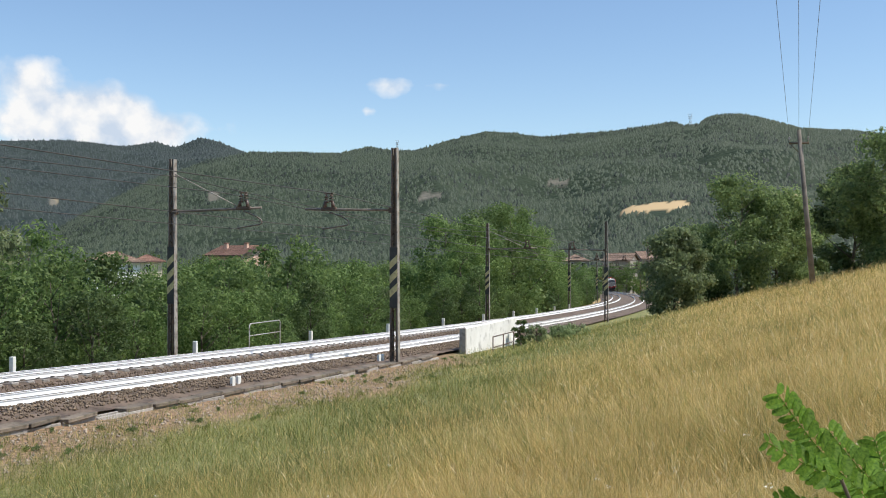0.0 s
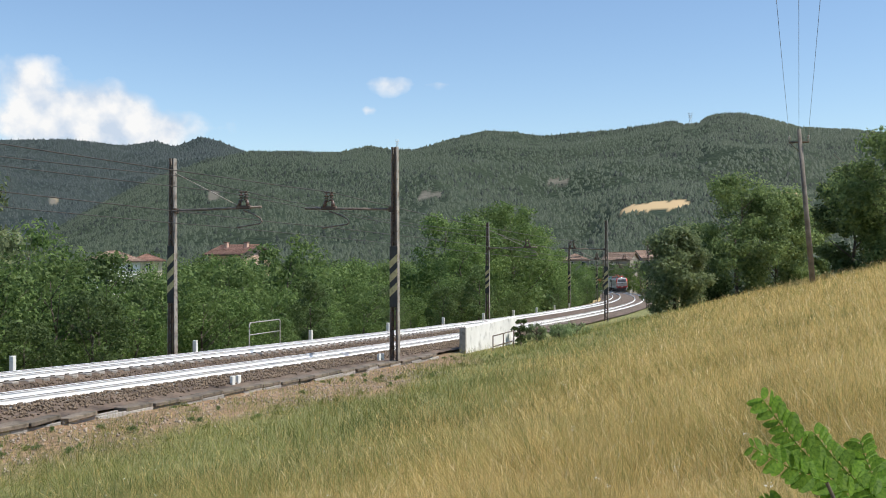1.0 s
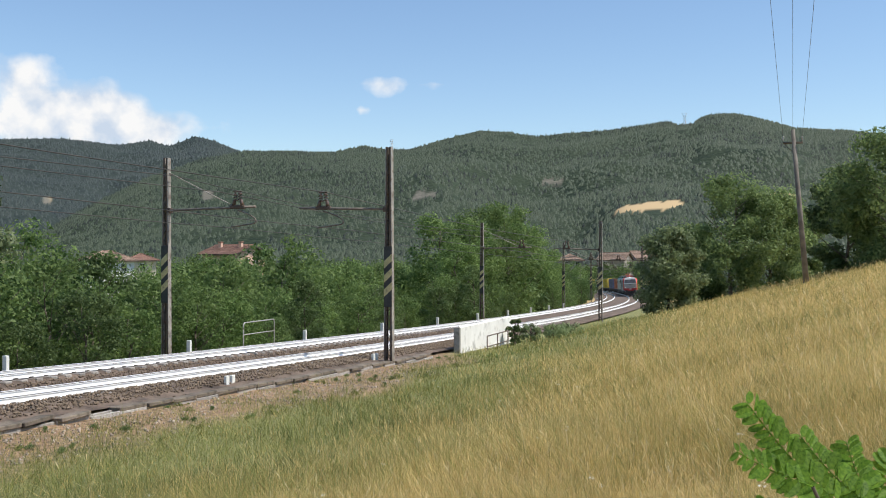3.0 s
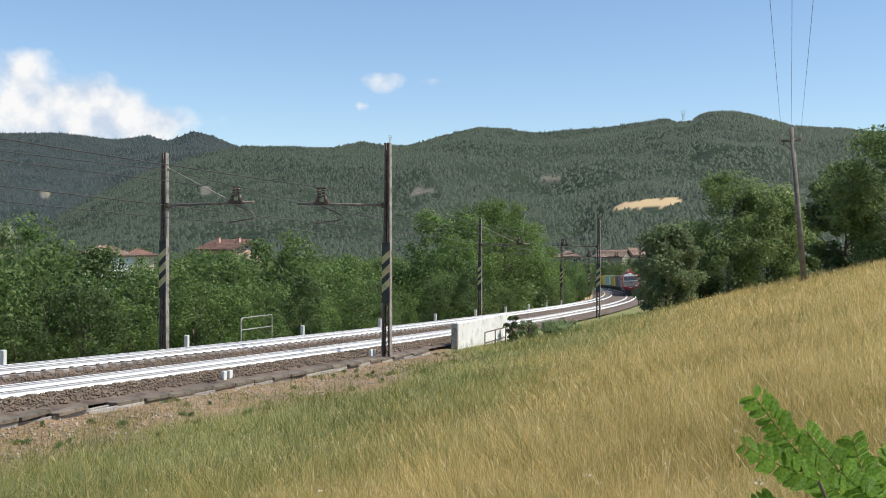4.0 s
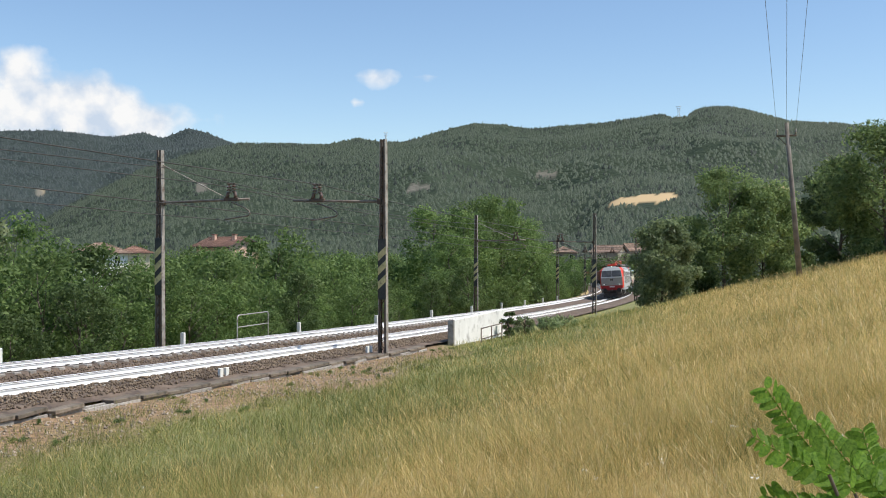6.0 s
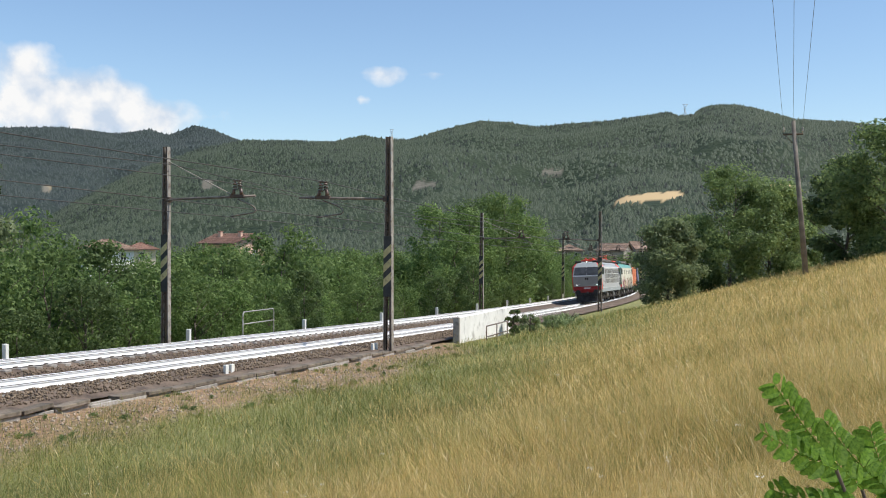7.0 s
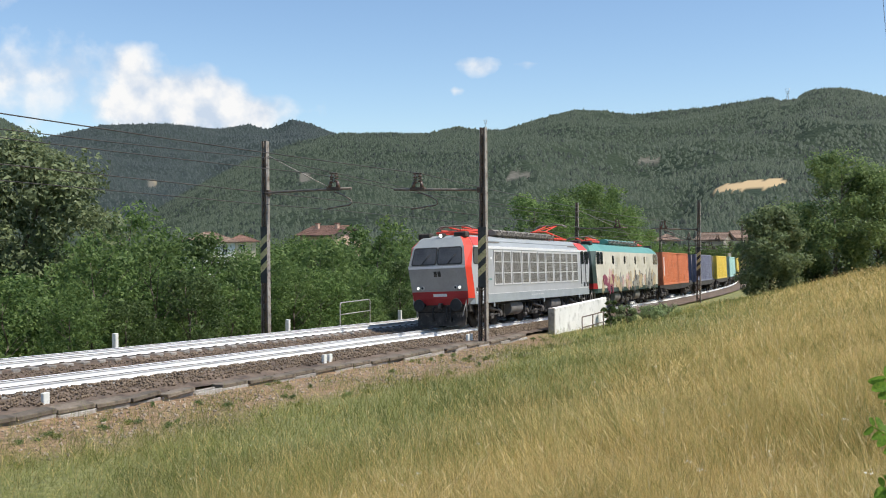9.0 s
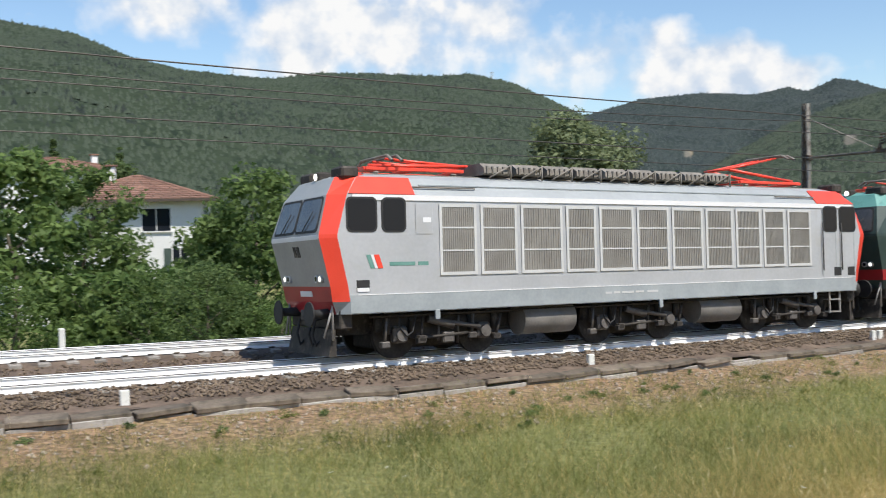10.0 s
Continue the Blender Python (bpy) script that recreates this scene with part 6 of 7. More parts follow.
def bogie(parent, x, wheelbase=2.15, wheel_r=0.52):
    b = thing("bogie")
    b.parent = parent
    b.location.x = x
    for sx in (-1, 1):
        for sy in (-1, 1):
            bm = bmesh.new()
            yy = sy * 0.75
            cyl(bm, (sx * wheelbase / 2, yy - 0.065, wheel_r), (sx * wheelbase / 2, yy + 0.065, wheel_r), wheel_r, seg=28)
            cyl(bm, (sx * wheelbase / 2, yy - 0.09, wheel_r), (sx * wheelbase / 2, yy + 0.09, wheel_r), wheel_r * 0.3, seg=16)
            part("wheel", bm, M_DARKGEAR, b)
            bm = bmesh.new()
            box(bm, sx * wheelbase / 2 - 0.17, sx * wheelbase / 2 + 0.17, sy * 1.02 - 0.12, sy * 1.02 + 0.12, wheel_r - 0.17, wheel_r + 0.2, 0.05)
            cyl(bm, (sx * wheelbase / 2, sy * 1.1, wheel_r), (sx * wheelbase / 2, sy * 1.22, wheel_r), 0.13, seg=14)
            part("axle_box", bm, M_GEARLIGHT, b)
            for k in (-0.32, 0.32):
                bm = bmesh.new()
                cyl(bm, (sx * wheelbase / 2 + k, sy * 1.05, 0.55), (sx * wheelbase / 2 + k, sy * 1.05, 0.98), 0.085, seg=10)
                part("spring", bm, M_DARKGEAR, b)
    for sy in (-1, 1):
        bm = bmesh.new()
        prism(bm, [(-wheelbase / 2 - 0.55, 0.62), (-wheelbase / 2 - 0.55, 0.9), (wheelbase / 2 + 0.55, 0.9), (wheelbase / 2 + 0.55, 0.62), (wheelbase / 2 + 0.3, 0.6), (0.5, 0.38), (-0.5, 0.38), (-wheelbase / 2 - 0.3, 0.6)], sy * 0.9, sy * 1.0)
        part("side_frame", bm, M_DARKGEAR, b)
        bm = bmesh.new()
        cyl(bm, (-0.9, sy * 1.2, 0.62), (0.35, sy * 1.2, 0.84), 0.05, seg=8)
        cyl(bm, (-0.2, sy * 1.2, 0.68), (0.45, sy * 1.2, 0.86), 0.085, seg=10)
        part("damper", bm, M_GEARLIGHT, b)
        bm = bmesh.new()
        box(bm, -0.25, 0.05, sy * 1.12 - 0.08, sy * 1.12 + 0.08, 0.3, 0.55, 0.03)
        cyl(bm, (0.1, sy * 1.12, 0.95), (0.14, sy * 1.12, 0.35), 0.03, seg=6)
        cyl(bm, (-0.4, sy * 1.12, 0.95), (-0.36, sy * 1.12, 0.28), 0.03, seg=6)
        part("brake_rigging", bm, M_GEARLIGHT, b)
        for k, (xa, za, xb, zb) in enumerate(((-1.5, 0.9, -1.35, 0.4), (-0.75, 0.98, -0.7, 0.45), (0.55, 0.98, 0.62, 0.4), (1.45, 0.92, 1.5, 0.35), (-0.6, 0.5, 0.6, 0.44))):
            bm = bmesh.new()
            cyl(bm, (xa, sy * 1.18, za), (xb, sy * 1.18, zb), 0.035, seg=6)
            box(bm, xb - 0.1, xb + 0.1, *sorted((sy * 1.1, sy * 1.26)), zb - 0.08, zb + 0.06, 0.02)
            part("hanger", bm, M_GEARLIGHT if k % 2 else M_DARKGEAR, b)
        tube("hose", [(0.75, sy * 1.22, 0.95), (0.85, sy * 1.26, 0.6), (1.0, sy * 1.26, 0.5), (1.15, sy * 1.22, 0.7), (1.15, sy * 1.2, 0.95)], 0.022, M_RUBBER, b)
    # added dark filler that closes the view beneath, for the deep shade there
    bm = bmesh.new()
    box(bm, -wheelbase / 2 - 0.35, wheelbase / 2 + 0.35, -0.6, 0.6, 0.2, 0.85, 0.05)
    part("motor", bm, M_DARKGEAR, b)
    return b


def buffers(parent, x, d, col=None):
    for sy in (-1, 1):
        bm = bmesh.new()
        cyl(bm, (x - d * 0.62, sy * 0.87, 1.05), (x - d * 0.1, sy * 0.87, 1.05), 0.12, 0.09, 12)
        cyl(bm, (x - d * 0.1, sy * 0.87, 1.05), (x - d * 0.03, sy * 0.87, 1.05), 0.09, 0.27, 16)
        cyl(bm, (x - d * 0.03, sy * 0.87, 1.05), (x, sy * 0.87, 1.05), 0.27, 0.26, 16)
        part("buffer", bm, M_RUBBER, parent)


def pantograph(parent, x, raised, mat, mirror=1):
    p = thing("pantograph")
    p.parent = parent
    p.location = (x, 0, 4.14)
    bm = bmesh.new()
    for y in (-0.62, 0.62):
        box(bm, -1.25, 1.25, y - 0.045, y + 0.045, 0.0, 0.08, 0.01)
    for xx in (-1.25, 0.0, 1.25):
        box(bm, xx - 0.045, xx + 0.045, -0.62, 0.62, 0.0, 0.08, 0.01)
    part("base_frame", bm, mat, p)
    for xx in (-1.0, 1.0):
        for y in (-0.62, 0.62):
            bm = bmesh.new()
            for k in range(3):
                cyl(bm, (xx, y, -0.16 + k * 0.05), (xx, y, -0.12 + k * 0.05), 0.09, 0.06, 8)
            part("insulator", bm, M_ROOFGEAR, p)
    up = 0.6 if raised else 0.10
    for y in (-0.45, 0.45):
        bm = bmesh.new()
        cyl(bm, (mirror * 1.1, y, 0.12), (mirror * -1.45, y * 0.85, 0.14 + up * 0.45), 0.045, seg=7)
        part("lower_arm", bm, mat, p)
        bm = bmesh.new()
        cyl(bm, (mirror * -1.45, y * 0.85, 0.14 + up * 0.45), (mirror * 0.6, y * 0.7, 0.2 + up), 0.032, seg=7)
        part("upper_arm", bm, mat, p)
    bm = bmesh.new()
    cyl(bm, (mirror * -1.45, -0.5, 0.14 + up * 0.45), (mirror * -1.45, 0.5, 0.14 + up * 0.45), 0.03, seg=6)
    cyl(bm, (mirror * -1.45, -0.38, 0.14 + up * 0.45), (mirror * 0.6, 0.3, 0.2 + up), 0.02, seg=6)
    part("cross_tube", bm, mat, p)
    for k in (-0.12, 0.12):
        tube("collector_strip", [(mirror * 0.6 + k, -0.9, 0.1 + up), (mirror * 0.6 + k, -0.65, 0.24 + up), (mirror * 0.6 + k, 0.65, 0.24 + up), (mirror * 0.6 + k, 0.9, 0.1 + up)], 0.035, M_ROOFGEAR, p)
    return p


def roof_boxes(parent, x0, x1, n, z, mat):
    """A row of resistor banks under bulged covers, on brackets."""
    for i in range(n):
        a = x0 + (x1 - x0) * i / n
        b = x0 + (x1 - x0) * (i + 0.84) / n
        lo, hi = min(a, b), max(a, b)
        bm = bmesh.new()
        prof = [(-1.02, z + 0.10), (-1.0, z + 0.22), (-0.8, z + 0.34), (0.8, z + 0.34), (1.0, z + 0.22), (1.02, z + 0.10), (0.9, z + 0.06), (-0.9, z + 0.06)]
        prism(bm, prof, lo, hi, "x")
        cover = part("resistor_bank", bm, mat, parent)
        for sy in (-1, 1):
            bm = bmesh.new()
            for k in range(5):
                u = lo + (hi - lo) * (k + 0.5) / 5
                box(bm, u - 0.02, u + 0.02, *sorted((sy * 0.98, sy * 1.045)), z + 0.08, z + 0.25)
            part("fin", bm, M_ROOFGEAR, cover)
            bm = bmesh.new()
            cyl(bm, (lo + 0.05, sy * 1.06, z - 0.05), (lo + 0.05, sy * 1.06, z + 0.3), 0.025, seg=6)
            cyl(bm, (lo + 0.05, sy * 1.06, z + 0.28), (hi - 0.1, sy * 1.07, z - 0.02), 0.018, seg=5)
            part("bracket", bm, M_ROOFGEAR, cover)


SIDE_GRILLES = [2.73, 3.80, 4.90, 6.20, 7.21, 8.40, 9.57, 10.75, 11.85, 12.91, 13.87, 14.93]


def grille_panel(parent, u0, u1, z0, z1, sy, bars=15):
    g = thing("grille_panel")
    g.parent = parent
    y0, y1 = 1.484, 1.505
    bm = bmesh.new()
    fr = 0.07
    for a, b, c, d in ((u0, u1, z0, z0 + fr), (u0, u1, z1 - fr, z1), (u0, u0 + fr, z0 + fr, z1 - fr), (u1 - fr, u1, z0 + fr, z1 - fr),
                       (u0 + fr, u1 - fr, z0 + (z1 - z0) * 0.335, z0 + (z1 - z0) * 0.335 + 0.035), (u0 + fr, u1 - fr, z0 + (z1 - z0) * 0.655, z0 + (z1 - z0) * 0.655 + 0.035)):
        box(bm, -b, -a, min(sy * y0, sy * y1), max(sy * y0, sy * y1), c, d)
    part("frame", bm, M_FRAME, g)
    bm = bmesh.new()
    box(bm, -u1 + fr, -u0 - fr, min(sy * 1.481, sy * 1.486), max(sy * 1.481, sy * 1.486), z0 + fr, z1 - fr)
    n = bars
    for i in range(n):
        u = u0 + fr + (u1 - u0 - 2 * fr) * (i + 0.5) / n
        wv = (u1 - u0 - 2 * fr) / n * 0.3
        box(bm, -u - wv, -u + wv, min(sy * 1.486, sy * 1.497), max(sy * 1.486, sy * 1.497), z0 + fr, z1 - fr)
    part("louvre", bm, M_GRILLE, g)


def cab_windows(parent, sy, L, flip=False):
    for u0, u1 in ((0.60, 1.24), (1.42, 1.93)):
        for end in (0, 1):
            a, b = (u0, u1) if end == 0 else (L - u1, L - u0)
            w = thing("cab_window")
            w.parent = parent
            bm = bmesh.new()
            prism(bm, [(-x, z) for x, z in rounded(a - 0.04, b + 0.04, 2.74, 3.48, 0.12)], sy * 1.475, sy * 1.490)
            part("seal", bm, M_RUBBER, w)
            bm = bmesh.new()
            prism(bm, [(-x, z) for x, z in rounded(a, b, 2.78, 3.44, 0.1)], sy * 1.484, sy * 1.495)
            part("pane", bm, M_GLASS, w)


def loco_front(parent, front, L, red, grey_label=""):
    d = 1 if front else -1
    fx = lambda z, p=0.0: (-slice_at(z, ZS, XF) + p) if front else (-L + slice_at(z, ZS, XF) - p)
    for y0, y1 in ((-1.16, -0.06), (0.06, 1.16)):
        w = thing("windscreen")
        w.parent = parent
        for nm, m, e, push in (("seal", M_RUBBER, 0.05, 0.012), ("pane", M_WINDSCREEN, 0.0, 0.022)):
            bm = bmesh.new()
            o = rounded(y0 - e, y1 + e, 2.80 - e, 3.46 + e, 0.1)
            vs = []
            for y, z in o:
                yy = y * (1 - (z - 2.8) * 0.10)
                vs.append(bm.verts.new((fx(z, push), yy, z)))
            bm.faces.new(vs)
            r = bmesh.ops.extrude_face_region(bm, geom=bm.faces[:])
            bmesh.ops.translate(bm, vec=(-d * 0.03, 0, 0), verts=[g for g in r["geom"] if isinstance(g, bmesh.types.BMVert)])
            bmesh.ops.recalc_face_normals(bm, faces=bm.faces)
            part(nm, bm, m, w)
        bm = bmesh.new()
        ym = (y0 + y1) / 2
        cyl(bm, (fx(2.78, 0.05), ym - 0.1, 2.78), (fx(3.2, 0.06), ym + 0.25, 3.2), 0.012, seg=5)
        part("wiper", bm, M_RUBBER, w)
    for y in (-0.98, -0.78, 0.78, 0.98):
        bm = bmesh.new()
        cyl(bm, (fx(1.78, -0.02), y, 1.78), (fx(1.78, 0.05), y, 1.78), 0.085, seg=14)
        hl = part("headlight_ring", bm, M_FRAME, parent)
        bm = bmesh.new()
        cyl(bm, (fx(1.78, 0.05), y, 1.78), (fx(1.78, 0.056), y, 1.78), 0.055, seg=14)
        part("lens", bm, M_LAMP if front and abs(y) > 0.9 else M_GLASS, hl, "lit white headlight" if front and abs(y) > 0.9 else "")
    bm = bmesh.new()
    xr = fx(3.95, 0.1)
    box(bm, min(xr, xr - d * 0.35), max(xr, xr - d * 0.35), -0.12, 0.12, 3.90, 4.12, 0.04)
    tl = part("roof_lamp", bm, M_DARKGEAR, parent)
    bm = bmesh.new()
    cyl(bm, (xr, 0, 4.01), (xr + d * 0.015, 0, 4.01), 0.08, seg=14)
    part("lens", bm, M_LAMP if front else M_GLASS, tl, "lit white top lamp" if front else "")
    for y in (-0.85, 0.85):
        bm = bmesh.new()
        box(bm, min(xr - d * 0.1, xr - d * 0.5), max(xr - d * 0.1, xr - d * 0.5), y - 0.3, y + 0.3, 3.9, 4.16, 0.05)
        part("roof_fairing", bm, M_DARKGEAR, parent)
    # buffer beam, plough, hoses, steps
    xb = -0.45 if front else -L + 0.45
    bm = bmesh.new()
    box(bm, min(xb, xb - d * 0.3), max(xb, xb - d * 0.3), -1.3, 1.3, 0.72, 1.32, 0.03)
    part("buffer_beam", bm, M_DARKGEAR, parent)
    bm = bmesh.new()
    o = [(xb, 0.16), (xb + d * 0.18, 0.16), (xb + d * 0.06, 0.72), (xb, 0.72)]
    prism(bm, o, -1.12, 1.12)
    part("snow_plough", bm, M_DARKGEAR, parent, "dusty dark grey plough")
    for y in (-0.35, 0.3, 0.5):
        z0 = 0.95
        tube("hose", [(xb, y, z0), (xb + d * 0.2, y, z0 - 0.05), (xb + d * 0.27, y, z0 - 0.35), (xb + d * 0.2, y, z0 - 0.6), (xb + d * 0.1, y, z0 - 0.5)], 0.03, M_RUBBER, parent)
    bm = bmesh.new()
    box(bm, min(xb, xb + d * 0.3), max(xb, xb + d * 0.3), -0.07, 0.07, 0.9, 1.12, 0.02)
    part("coupling_hook", bm, M_GEARLIGHT, parent)
    buffers(parent, 0.06 if front else -L - 0.06, d)
    for sy in (-1, 1):
        bm = bmesh.new()
        xx = xb + d * 0.1
        cyl(bm, (xx, sy * 1.18, 1.75), (xx, sy * 1.18, 0.5), 0.025, seg=6)
        cyl(bm, (xx, sy * 1.18, 1.2), (xx + d * 0.15, sy * 1.05, 0.55), 0.022, seg=6)
        part("handrail", bm, M_STEEL_GREY, parent)


def text_part(name, body, size, m, mat, parent, label=""):
    cu = bpy.data.curves.new(name, "FONT")
    cu.body, cu.size, cu.extrude = body, size, 0.004
    cu.align_x, cu.align_y = "CENTER", "CENTER"
    cu.materials.append(mat)
    ob = new(name, cu)
    ob.parent = parent
    ob.matrix_local = m
    if label:
        ob["label"] = label
    return ob


def underframe(parent, L):
    for x in (-3.05, -L / 2, -L + 3.05):
        bogie(parent, x)
    for xa in (-5.9, -11.5):
        for sy in (-1, 1):
            bm = bmesh.new()
            cyl(bm, (xa - 0.75, sy * 0.95, 0.72), (xa + 0.75, sy * 0.95, 0.72), 0.36, seg=20)
            part("air_tank", bm, M_TANK, parent, "grey cylindrical tank")
    bm = bmesh.new()
    box(bm, -L + 0.7, -0.7, -0.6, 0.6, 0.55, 1.05)
    part("underframe", bm, M_DARKGEAR, parent)
    for sy in (-1, 1):
        for xs in (-L + 1.45,):
            bm = bmesh.new()
            for z in (0.45, 0.8):
                box(bm, xs - 0.22, xs + 0.22, sy * 1.3 - 0.12, sy * 1.3 + 0.12, z, z + 0.03)
            for k in (-0.22, 0.22):
                box(bm, xs + k - 0.02, xs + k + 0.02, sy * 1.38 - 0.02, sy * 1.38 + 0.02, 0.43, 1.1)
            part("step", bm, M_STEEL_GREY, parent)
        bm = bmesh.new()
        cyl(bm, (-1.2, sy * 1.2, 0.95), (-L + 1.2, sy * 1.2, 0.95), 0.028, seg=6)
        part("pipe", bm, M_DARKGEAR, parent)


def build_loco_silver():
    t = thing("locomotive", None, "silver-grey electric locomotive with bright red cab stripes and lit lamps", "locomotive")

    def mats(i, p):
        if p == "corner":
            return 1 if i < 6 and i > 0 else (3 if i == 0 else 1)
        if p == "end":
            # the ends take the grey with the shade painted in
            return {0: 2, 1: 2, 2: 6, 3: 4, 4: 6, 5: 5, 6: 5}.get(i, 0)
        if p == "side":
            return 3 if i == 0 else (0 if i < 5 else 5)
        if p == "floor":
            return 3
        return 5
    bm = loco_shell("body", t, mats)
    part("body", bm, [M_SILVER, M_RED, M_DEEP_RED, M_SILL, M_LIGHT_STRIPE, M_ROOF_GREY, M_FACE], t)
    for sy in (-1, 1):
        bm = bmesh.new()
        box(bm, -LEN + 0.62, -0.62, min(sy * 1.46, sy * 1.49), max(sy * 1.46, sy * 1.49), 1.05, 1.44, 0.008)
        part("sill", bm, M_SILL, t, "grey-green sill band")
        bm = bmesh.new()
        box(bm, -LEN + 0.7, -0.7, min(sy * 1.455, sy * 1.487), max(sy * 1.455, sy * 1.487), 3.42, 3.535)
        part("cantrail_stripe", bm, M_LIGHT_STRIPE, t, "white stripe under the roof edge")
        for a, b in zip(SIDE_GRILLES, SIDE_GRILLES[1:]):
            grille_panel(t, a + 0.055, b - 0.055, 1.80, 3.36, sy)
        cab_windows(t, sy, LEN)
        for x in (-15.1 - 0.25, -15.1 - 1.05):
            bm = bmesh.new()
            cyl(bm, (x, sy * 1.53, 1.65), (x, sy * 1.53, 3.0), 0.02, seg=6)
            part("handrail", bm, M_RUBBER, t)
        for u in (0.92, 16.0, 16.6):
            bm = bmesh.new()
            box(bm, -u - 0.15, -u + 0.15, min(sy * 1.47, sy * 1.488), max(sy * 1.47, sy * 1.488), 1.5, 1.74)
            part("step_recess", bm, M_RUBBER, t)
        # red roof ends with slanted edge
        for end in (0, 1):
            bm = bmesh.new()
            d = 1 if end == 0 else -1
            o = -0.0 if end == 0 else -LEN
            pts = [(o - d * 0.62, sy * 1.463, 3.545), (o - d * 2.2, sy * 1.463, 3.545), (o - d * 2.22, sy * 1.15, 3.925), (o - d * 0.97, sy * 1.15, 3.925)]
            vs = [bm.verts.new(p) for p in pts]
            bm.faces.new(vs)
            r = bmesh.ops.extrude_face_region(bm, geom=bm.faces[:])
            bmesh.ops.translate(bm, vec=(0, sy * 0.012, 0.012), verts=[g for g in r["geom"] if isinstance(g, bmesh.types.BMVert)])
            bmesh.ops.recalc_face_normals(bm, faces=bm.faces)
            part("roof_flash", bm, M_RED, t, "bright red roof end")
        # seam and grab rail along the roof
        for k in (-3.0, -14.4):
            bm = bmesh.new()
            cyl(bm, (k - 0.8, sy * 1.36, 3.72), (k + 0.8, sy * 1.36, 3.72), 0.018, seg=6)
            part("gutter", bm, M_ROOFGEAR, t)
        bm = bmesh.new()
        box(bm, -LEN + 2.4, -2.4, *sorted((sy * 1.27, sy * 1.292)), 3.76, 3.785)
        part("roof_seam", bm, M_SILL, t)
    loco_front(t, True, LEN, M_DEEP_RED)
    loco_front(t, False, LEN, M_DEEP_RED)
    underframe(t, LEN)
    roof_boxes(t, -4.3, -12.4, 9, 4.03, M_ROOFGEAR)
    bm = bmesh.new()
    box(bm, -LEN + 1.3, -1.3, -0.8, 0.8, 4.0, 4.05, 0.01)
    part("roof_walkway", bm, M_ROOFGEAR, t)
    pantograph(t, -2.7, False, M_RED, 1)
    pantograph(t, -LEN + 3.1, True, M_RED, -1)
    # marks: a three-coloured emblem and its lettering as bars, the number as a bar
    for m, a, b in ((M_EMBLEM, 1.02, 1.12), (M_LIGHT_STRIPE, 1.13, 1.19), (M_RED, 1.2, 1.32)):
        bm = bmesh.new()
        prism(bm, [(-b - 0.08, 1.98), (-a - 0.08, 1.98), (-a + 0.02, 2.27), (-b + 0.02, 2.27)], 1.4805, 1.487)
        part("emblem", bm, m, t, "slanted emblem stroke")
    for x0, w in ((-1.55, 0.62), (-2.24, 0.26)):
        bm = bmesh.new()
        box(bm, x0 - w, x0, 1.4805, 1.486, 2.03, 2.11)
        part("lettering", bm, M_EMBLEM, t, "small grey-green lettering bar")
    for sy in (-1, 1):
        bm = bmesh.new()
        box(bm, -2.62, -2.2, *sorted((sy * 1.481, sy * 1.489)), 2.7, 3.37, 0.003)
        hatch = part("hatch", bm, M_SILVER, t)
        bm = bmesh.new()
        box(bm, -2.58, -2.38, *sorted((sy * 1.489, sy * 1.493)), 2.95, 3.06)
        part("notice", bm, M_LIGHT_STRIPE, hatch, "small pale notice")
        for u in (1.05, 15.4, 15.95, 16.75):
            bm = bmesh.new()
            box(bm, -u - 0.012, -u + 0.012, *sorted((sy * 1.481, sy * 1.485)), 1.48, 3.4)
            if u > 10:
                part("door_seam", bm, M_SILL, t)
            else:
                bm.free()
        bm = bmesh.new()
        box(bm, -1.06, -0.78, *sorted((sy * 1.488, sy * 1.496)), 1.5, 1.58)
        part("step_plate", bm, M_LIGHT_STRIPE, t)
        bm = bmesh.new()
        box(bm, -LEN + 0.8, -0.8, *sorted((sy * 1.488, sy * 1.497)), 1.425, 1.445)
        part("sill_moulding", bm, M_LIGHT_STRIPE, t, "pale moulding over the sill")
        for u in (2.7, 9.2, 15.0):
            bm = bmesh.new()
            box(bm, -u - 0.06, -u + 0.06, *sorted((sy * 1.45, sy * 1.5)), 0.85, 1.06, 0.01)
            part("jacking_lug", bm, M_SILL, t)
    for a, b in ((-7.4, -7.6), (-7.66, -7.86), (-7.92, -8.3), (-8.36, -8.62), (-8.74, -9.1)):
        bm = bmesh.new()
        box(bm, b, a, 1.491, 1.495, 1.245, 1.295)
        part("number_bar", bm, M_FRAME, t, "small pale number bar")
    bm = bmesh.new()
    face_quad(bm, -0.32, 0.32, 1.40, 1.52, True, 0.012)
    part("number_bar", bm, M_LIGHT_STRIPE, t, "white number bar on the red panel")
    for k in (-0.09, 0.09):
        bm = bmesh.new()
        face_quad(bm, k - 0.07, k + 0.07, 2.25, 2.48, True, 0.012)
        part("emblem", bm, M_DARKGEAR, t, "small dark emblem stroke")
    bm = bmesh.new()
    face_quad(bm, -1.3, 1.3, 2.60, 2.68, True, 0.008)
    part("nose_stripe", bm, M_LIGHT_STRIPE, t, "pale stripe along the nose edge")
    return t


